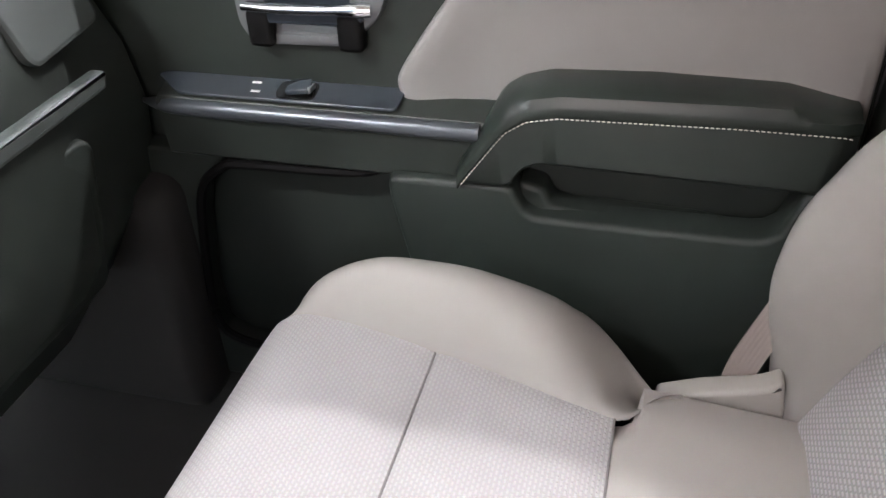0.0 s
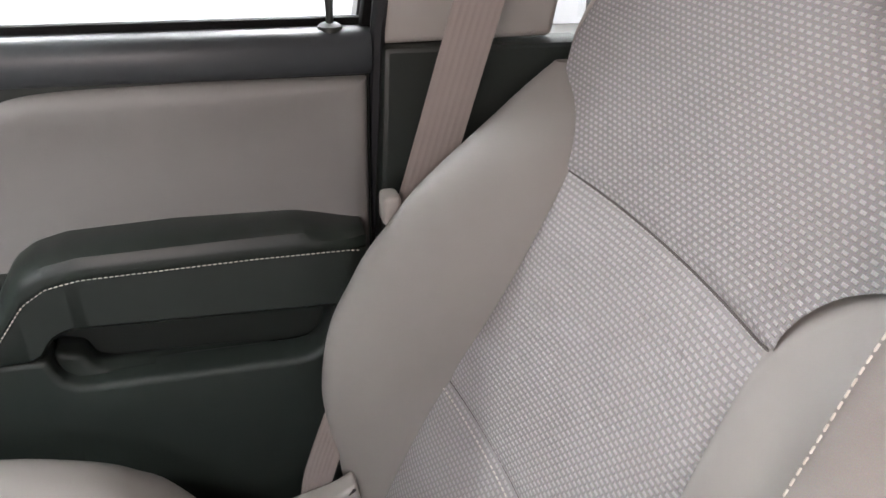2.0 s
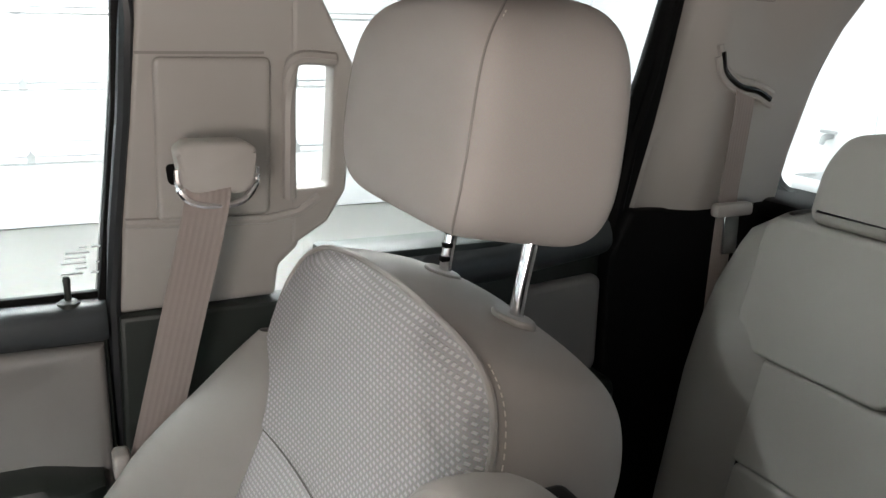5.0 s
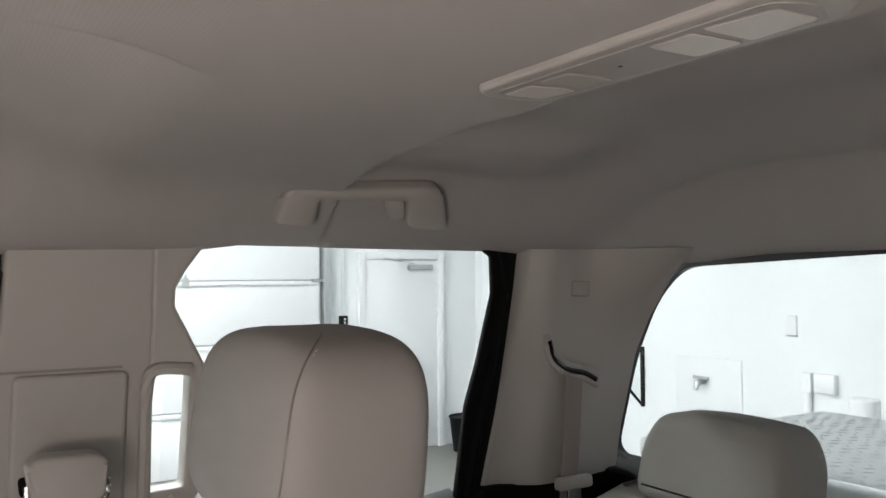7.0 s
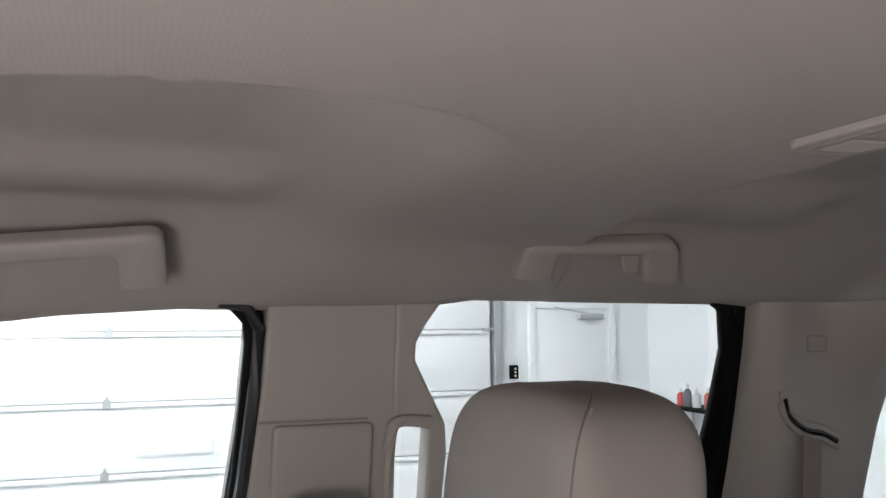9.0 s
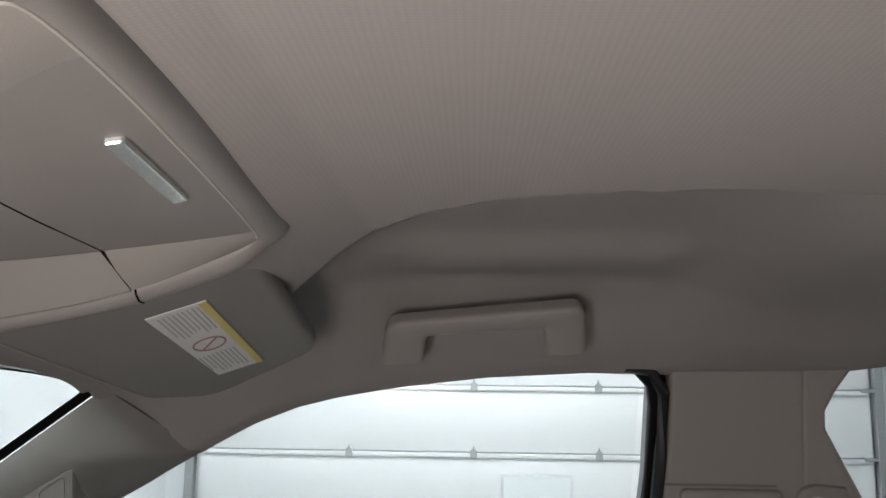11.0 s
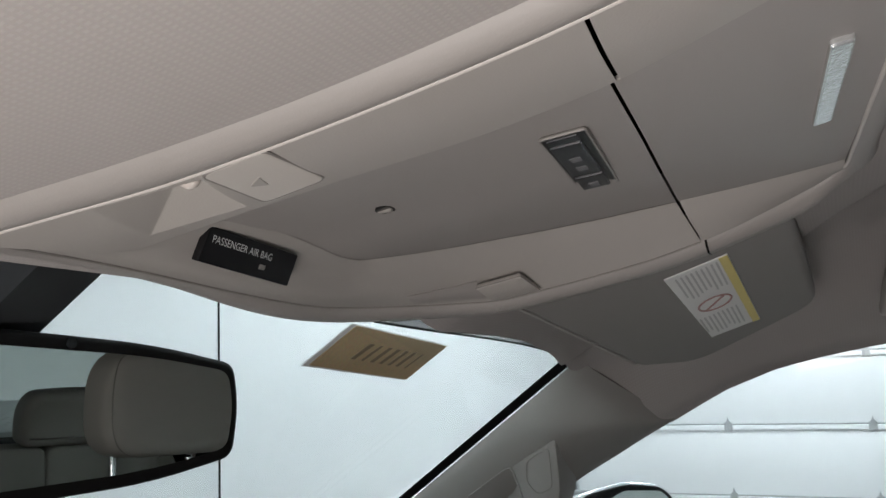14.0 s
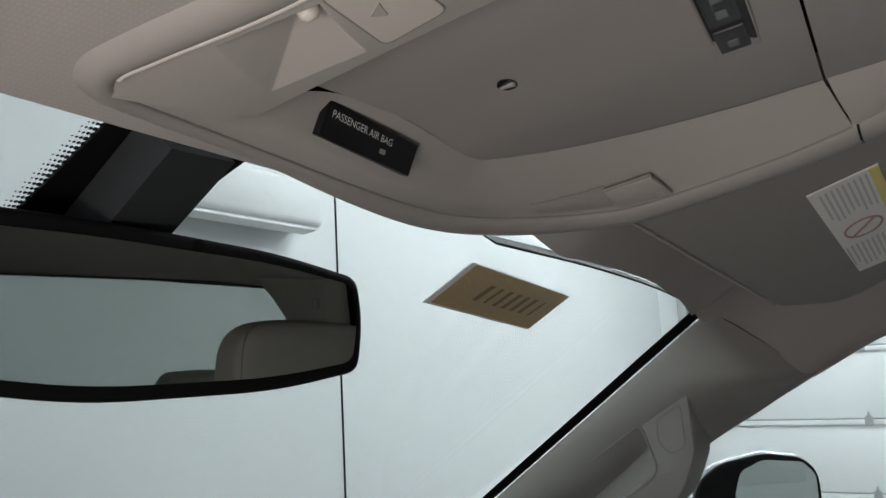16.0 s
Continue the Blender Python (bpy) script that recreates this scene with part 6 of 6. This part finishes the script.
def mirror():
    t = thing("rear_view_mirror", "black framed rear-view mirror on the windshield", "mirror", at=(-0.08, 0.72, 1.21))
    c = Vector((-0.075, 0.740, 1.214))
    yaw, tilt = radians(-12.9), radians(3.4)
    m = Matrix.Translation(c) @ Matrix.Rotation(yaw, 4, "Z") @ Matrix.Rotation(tilt, 4, "X")
    out = rounded([(-0.130, -0.036), (-0.06, -0.048), (0.06, -0.047), (0.125, -0.037), (0.129, -0.003), (0.124, 0.027), (0.06, 0.041), (-0.06, 0.053), (-0.130, 0.056)], [0.012, 0.05, 0.05, 0.010, 0.03, 0.010, 0.05, 0.05, 0.012], 6)

    def loc(x, z, w):
        return m @ Vector((x, w, z))
    part("housing", prism(out, 0.035, lambda x, z, w: loc(x * (1 - 2.2 * max(0, w - 0.012)), z * (1 - 6 * max(0, w - 0.012)), w), 0.004, 3), M_BLACK, t)
    part("glass", prism([(x * 0.94, z * 0.80) for x, z in out], 0.002, lambda x, z, w: loc(x, z, w - 0.0012)), M_MIRROR, t, "mirror glass", smooth=False)
    part("sensor_lens", tube([loc(0.005, 0.0415, 0.004), loc(0.005, 0.0415, -0.0006)], 0.0035, 14), M_SCREEN, t, "small dark light sensor")
    part("arm", tube([loc(0, 0.0, 0.03), loc(0.0, 0.02, 0.045), ws_point(-0.10, 0.16) + Vector((0, -0.01, -0.006))], [0.014, 0.016, 0.02], 12), M_BLACK, t)
    part("mount_cover", loft([[ws_point(-0.096 + dx, v) + Vector((0, -0.004 - h, -0.004 - h)) for dx, v, h in ((-0.028, a, 0.0), (-0.022, a, 0.018), (0.022, a, 0.018), (0.028, a, 0.0))] for a in (0.03, 0.08, 0.15, 0.20)]), M_COVER, t, "grey plastic sensor cover")


mirror()


def side_mirror():
    t = thing("side_mirror", "chrome capped door mirror outside the passenger window", "mirror", at=(1.05, 0.72, 0.85))
    out = rounded([(0.924, 0.955), (0.943, 0.992), (0.99, 1.012), (1.09, 1.018), (1.185, 1.001), (1.221, 0.972), (1.224, 0.90), (1.215, 0.76), (1.18, 0.725), (0.96, 0.725), (0.922, 0.77)], 0.02, 6)

    def fn(x, z, w):
        return (x + 0.42 * w, 0.72 - 0.463 * (x - 1.05) + 0.907 * w, z)

    def inset(a, b):
        return [(1.075 + (x - 1.075) * a, 0.88 + (z - 0.88) * b) for x, z in out]
    part("cap", prism(out, 0.09, lambda x, z, w: fn(1.075 + (x - 1.075) * (1 - 2.5 * max(0, w - 0.02)), 0.88 + (z - 0.88) * (1 - 3 * max(0, w - 0.02)), w), 0.006, 3), M_CHROME, t, "chrome mirror cap")
    part("bezel", prism(inset(0.965, 0.96), 0.02, lambda x, z, w: fn(x, z, w - 0.004), 0.003), M_BLACK, t)
    gl = rounded([(1.012, 0.955), (1.028, 0.990), (1.08, 1.003), (1.175, 0.990), (1.206, 0.965), (1.206, 0.78), (1.17, 0.75), (1.02, 0.75), (1.008, 0.78)], 0.012, 5)
    part("glass", prism(gl, 0.002, lambda x, z, w: fn(x, z, w - 0.006)), M_MIRROR, t, "mirror glass", smooth=False)
    part("stalk", box((0.85, 0.74, 0.78), (0.97, 0.82, 0.86), 0.02, 3), M_BLACK, t)


side_mirror()


# ---- garage fittings ----
def garage_door():
    t = thing("garage_door", "white steel sectional garage door with hinges and struts", "garage door", at=(RX, -0.35, GROUND))
    y0, y1, h = -3.45, 2.72, 0.61
    for k in range(6):
        z0 = GROUND + k * h
        part("panel", box((RX - 0.05, y0, z0 + 0.006), (RX, y1, z0 + h - 0.006), 0.01), M_DOORW, t)
    for k in range(1, 6):
        z0 = GROUND + k * h
        part("joint", box((RX - 0.03, y0, z0 - 0.006), (RX - 0.005, y1, z0 + 0.006)), M_GREY, t)
        part("strut", box((RX - 0.075, y0 + 0.02, z0 - 0.045), (RX - 0.05, y1 - 0.02, z0 - 0.006), 0.006), M_DOORW, t)
        for y in (1.32, 0.17, -0.98, -2.1):
            g = part("hinge", prism([(y - 0.035, z0 - 0.05), (y + 0.035, z0 - 0.05), (y + 0.03, z0 + 0.02), (y + 0.012, z0 + 0.03), (y, z0 + 0.07), (y - 0.012, z0 + 0.03), (y - 0.03, z0 + 0.02)], 0.03, flat(RX - 0.082), 0.003), M_GREY, t, smooth=False)
    for y, w in ((-0.41, 0.33),):
        z = GROUND + 1.5 * h - 0.02
        f = part("door_light", box((RX - 0.062, y - w, z - 0.16), (RX - 0.045, y + w, z + 0.14), 0.012), M_FRAMEG, t, "small window in a door panel")
        part("light_pane", box((RX - 0.066, y - w + 0.03, z - 0.13), (RX - 0.061, y + w - 0.03, z + 0.11)), M_PANE, f)
    for y in (2.80, -3.52):
        part("track", box((RX - 0.10, y - 0.04, GROUND), (RX, y + 0.04, CEIL - 0.2), 0.008), M_GREY, t)
        for k in range(1, 6):
            part("roller", box((RX - 0.09, min(y, y - math.copysign(0.16, y)), GROUND + k * h - 0.02), (RX - 0.055, max(y, y - math.copysign(0.16, y)), GROUND + k * h + 0.015), 0.005), M_GREY, t)


M_FRAMEG = mat("pale grey window frame", (0.68, 0.70, 0.72), 0.4, bump=0)
M_PANE = mat("frosted door light", (0.82, 0.85, 0.86), 0.2, stain=0.03)
garage_door()


def man_door():
    t = thing("man_door", "white steel side door with a door closer", "door", at=(RX, -4.4, GROUND))
    part("leaf", box((RX - 0.03, -4.86, GROUND + 0.01), (RX + 0.01, -3.98, GROUND + 2.04), 0.004), M_DOORW, t)
    for lo, hi in (((RX - 0.05, -3.98, GROUND), (RX + 0.01, -3.90, GROUND + 2.12)), ((RX - 0.05, -4.94, GROUND), (RX + 0.01, -4.86, GROUND + 2.12)), ((RX - 0.05, -4.86, GROUND + 2.045), (RX + 0.01, -3.98, GROUND + 2.12))):
        part("frame", box(lo, hi, 0.006), M_DOORW, t)
    c = part("closer", box((RX - 0.09, -4.78, GROUND + 1.93), (RX - 0.03, -4.48, GROUND + 1.99), 0.012), M_GREY, t)
    part("arm", tube([(RX - 0.07, -4.55, GROUND + 2.0), (RX - 0.16, -4.35, GROUND + 2.02), (RX - 0.04, -4.18, GROUND + 2.06)], 0.008, 6), M_GREY, c)
    part("handle", tube([(RX - 0.03, -4.05, GROUND + 1.02), (RX - 0.09, -4.05, GROUND + 1.02), (RX - 0.09, -4.16, GROUND + 1.02)], 0.011, 8), M_GREY, t)


man_door()


def control_box():
    t = thing("door_control", "small black door control on the wall with conduit", "switch", at=(RX, -3.72, 0.78))
    part("case", box((RX - 0.05, -3.77, 0.70), (RX + 0.02, -3.69, 0.84), 0.008), M_BLACK, t)
    for z in (0.735, 0.77, 0.805):
        part("button", tube([(RX - 0.05, -3.73, z), (RX - 0.062, -3.73, z)], 0.011, 10), M_PALE, t)
    for y in (-3.72, -3.745):
        part("conduit", tube([(RX + 0.0, y, 0.83), (RX + 0.0, y, CEIL - 0.01)], 0.007, 6), M_WALL, t)


control_box()


def wall_tap():
    t = thing("wall_tap", "metal hose tap on the white wall", "tap", at=(4.3, RY, 0.38))
    part("body", tube([(4.3, RY, 0.38), (4.3, RY + 0.05, 0.38), (4.3, RY + 0.10, 0.37), (4.3, RY + 0.12, 0.32)], [0.02, 0.025, 0.025, 0.018], 10), M_GREY, t)
    part("handle", box((4.22, RY + 0.05, 0.40), (4.38, RY + 0.065, 0.425), 0.006), M_GREY, t)


def outlets():
    for x, w in ((3.36, 0.04), (3.22, 0.08)):
        t = thing("wall_outlet", "white electrical outlet box on the wall", "outlet", group="outlets on the rear wall", at=(x, RY, 0.45))
        part("box", box((x - w, RY - 0.01, 0.40), (x + w, RY + 0.05, 0.535), 0.008), M_DOORW, t)
        part("socket", box((x - w * 0.45, RY + 0.05, 0.44), (x + w * 0.45, RY + 0.054, 0.50), 0.002), M_WALL, t)
    t = thing("wall_conduit", "white conduit under the outlet", "conduit", at=(3.36, RY, -0.1))
    part("pipe", tube([(3.36, RY + 0.02, 0.40), (3.36, RY + 0.02, GROUND)], 0.03, 10), M_DOORW, t)
    t = thing("access_panel", "flush white access panel on the wall", "panel", at=(4.27, RY, 0.3))
    part("plate", box((3.94, RY - 0.01, 0.02), (4.6, RY + 0.012, 0.57), 0.004), M_WALL, t)
    t = thing("wall_bracket", "black folding wall bracket", "bracket", at=(5.0, RY, 0.3))
    part("upright", box((4.97, RY, 0.09), (5.0, RY + 0.03, 0.61), 0.004), M_BLACK, t)
    part("brace", tube([(4.985, RY + 0.02, 0.10), (5.1, RY + 0.2, 0.36)], 0.012, 8), M_BLACK, t)
    t = thing("storage_tank", "slim white cylindrical tank against the wall", "tank", at=(2.73, RY + 0.35, GROUND))
    part("body", tube([(2.73, RY + 0.35, z) for z in (GROUND, 0.43, 0.445, 0.45, 0.4505)], [0.09, 0.09, 0.086, 0.08, 0.01], 24), M_DOORW, t)
    t = thing("wall_switch", "white switch plate on the wall", "switch", at=(3.49, RY, 0.86))
    part("plate", box((3.45, RY - 0.005, 0.795), (3.53, RY + 0.014, 0.935), 0.004), M_DOORW, t)
    part("switch_base", box((3.447, RY - 0.005, 0.782), (3.533, RY + 0.022, 0.793), 0.002), M_GREY, t)


wall_tap()
outlets()


def tool_box():
    t = thing("truck_tool_box", "diamond plate aluminium tool box in the truck bed", "tool box", at=(XC, -1.75, 0.5))
    part("body", box((-0.75, -2.12, 0.36), (0.72, -1.50, 0.80), 0.012), M_ALU, t)
    lid = part("lid", box((-1.14, -2.16, 0.80), (1.06, -1.46, 0.850), 0.012), M_ALU, t, "diamond plate lid")
    bm = bmesh.new()
    for i in range(63):
        for j in range(20):
            x, y = -1.10 + i * 0.034 + 0.017 * (j % 2), -2.13 + j * 0.034
            rot = radians(45 if (i + j) % 2 else -45)
            tmp = bmesh.new()
            bmesh.ops.create_uvsphere(tmp, u_segments=8, v_segments=4, radius=1, matrix=Matrix.Translation((x, y, 0.850)) @ Matrix.Rotation(rot, 4, "Z") @ Matrix.Diagonal((0.013, 0.0042, 0.0026, 1)))
            join(bm, tmp)
    p = part("tread_pattern", bm, M_ALU, lid)
    p["kind"] = "stuff"


M_ALU = mat("bright tread plate", (0.52, 0.53, 0.54), 0.36, 0.85, scale=120, bump=0.1, stain=0.06)
tool_box()
tagged(finish(box((-0.95, -3.2, 0.05), (0.85, -1.32, 0.11)), "truck_bed_floor", M_DARK), "dark truck bed floor behind the cab", "truck bed", kind="structure")
for x0, x1 in ((-1.02, -0.88), (0.78, 0.92)):
    tagged(finish(box((x0, -3.2, 0.05), (x1, -1.32, 0.55), 0.02), "truck_bed_side", M_DOORW), "white truck bed side wall", "truck bed", kind="structure")


def shelf():
    t = thing("wall_shelf", "black and white metal shelf against the white wall", "shelf", at=(6.2, -5.2, GROUND))
    part("board", box((5.5, -5.38, 0.42), (6.85, -5.0, 0.45), 0.004), M_BLACK, t, "black top board")
    part("board", box((5.5, -5.38, -0.15), (6.85, -5.0, -0.12), 0.004), M_DOORW, t, "white lower board")
    for x in (5.5, 6.82):
        for y in (-5.38, -5.03):
            part("post", box((x, y, GROUND), (x + 0.03, y + 0.03, 0.42)), M_DOORW, t)
    rows = ((0.45, ((6.72, 0.17, (0.5, 0.06, 0.05)), (6.62, 0.22, (0.12, 0.12, 0.13)), (6.48, 0.18, (0.5, 0.5, 0.5)), (6.30, 0.2, (0.45, 0.1, 0.08)))), (-0.12, ((6.50, 0.36, (0.42, 0.58, 0.05)), (6.34, 0.40, (0.02, 0.025, 0.05)), (6.24, 0.42, (0.3, 0.31, 0.34)), (6.14, 0.38, (0.02, 0.03, 0.07)))))
    for z, items in rows:
        for x, h, c in items:
            b = thing("spray_bottle", "plastic cleaning bottle standing on the shelf", "bottle", group="cleaning bottles", at=(x, -5.15, z))
            part("body", tube([(x, -5.15, z), (x, -5.15, z + h * 0.6), (x, -5.15, z + h * 0.72), (x, -5.15, z + h * 0.78)], [0.042, 0.042, 0.028, 0.015], 14), mat("bottle plastic", c, 0.35, bump=0), b)
            part("cap", tube([(x, -5.15, z + h * 0.78), (x, -5.15, z + h)], [0.018, 0.014], 10), M_PALE, b)
    t = thing("storage_tub", "clear plastic tub heaped with blue cloths", "tub", at=(6.62, -5.08, -0.12))
    part("tub", loft([rounded3(6.62, -5.08, z, 0.17 + k, 0.07 + 0.4 * k, 0.03) for z, k in ((-0.12, 0.0), (-0.119, 0.01), (0.02, 0.025), (0.022, 0.032), (0.032, 0.032))]), M_TUB, t)
    rng = random.Random(9)
    for k in range(5):
        cx_, cy_ = 6.50 + 0.06 * k, -5.08 + rng.uniform(-0.02, 0.02)
        bm = bmesh.new()
        bmesh.ops.create_icosphere(bm, subdivisions=3, radius=1, matrix=Matrix.Translation((cx_, cy_, 0.05)) @ Matrix.Diagonal((0.065, 0.06, 0.06, 1)))
        for v in bm.verts:
            v.co += v.normal * 0.012 * math.sin(60 * v.co.x + 40 * v.co.z + k) * math.cos(50 * v.co.y + 2 * k)
        part("cloth", bm, M_CLOTHB, t, "crumpled blue cleaning cloth")


def rounded3(x, y, z, a, b, r):
    return [(x + p[0], y + p[1], z) for p in rounded([(-a, -b), (a, -b), (a, b), (-a, b)], r, 4)]


M_TUB = mat("clear tub plastic", (0.62, 0.66, 0.68), 0.25, bump=0)
M_CLOTHB = mat("blue microfibre cloth", (0.10, 0.28, 0.50), 0.9, bump=0.3)
shelf()


def waste_bin():
    t = thing("waste_bin", "black bin with a yellow cloth over the rim", "bin", at=(7.2, -5.0, GROUND))
    part("body", tube([(7.2, -5.0, GROUND), (7.2, -5.0, GROUND + 0.36)], [0.15, 0.19], 20), M_BLACK, t)
    part("rim", tube([(7.2 + 0.19 * math.cos(a), -5.0 + 0.19 * math.sin(a), GROUND + 0.36) for a in [2 * math.pi * k / 24 for k in range(25)]], 0.012, 6), M_BLACK, t)
    part("cloth", grid(lambda u, v: (7.2 - 0.196 + 0.01 * math.sin(9 * u), -5.08 + 0.16 * u + 0.01 * math.sin(7 * v), GROUND + 0.385 - 0.22 * v), 10, 8, (0.006, 0, 0)), M_CLOTHY, t, "yellow cleaning cloth")


M_CLOTHY = mat("yellow microfibre cloth", (0.55, 0.58, 0.16), 0.9, bump=0.3)
waste_bin()


def ac_unit():
    t = thing("air_conditioner", "white wall air conditioner with an open louvre", "air conditioner", at=(2.10, FY, 1.9))
    part("case", box((1.68, FY - 0.18, 1.857), (2.525, FY, 2.083), 0.035, 4), M_DOORW, t)
    part("louvre", prism([(1.73, 0.0), (2.475, 0.0), (2.475, 0.09), (1.73, 0.09)], 0.010, lambda x, v, w: (x, FY - 0.172 + v * 0.9, 1.852 - w - v * 0.1), 0.003), M_DOORW, t, smooth=False)
    part("outlet", box((1.72, FY - 0.165, 1.849), (2.485, FY - 0.05, 1.859)), M_GREY, t)


ac_unit()
tagged(finish(box((2.808, FY - 0.004, GROUND), (2.818, FY + 0.01, CEIL)), "wall_joint", M_BLACK), "dark vertical joint in the white wall", "trim", kind="structure")
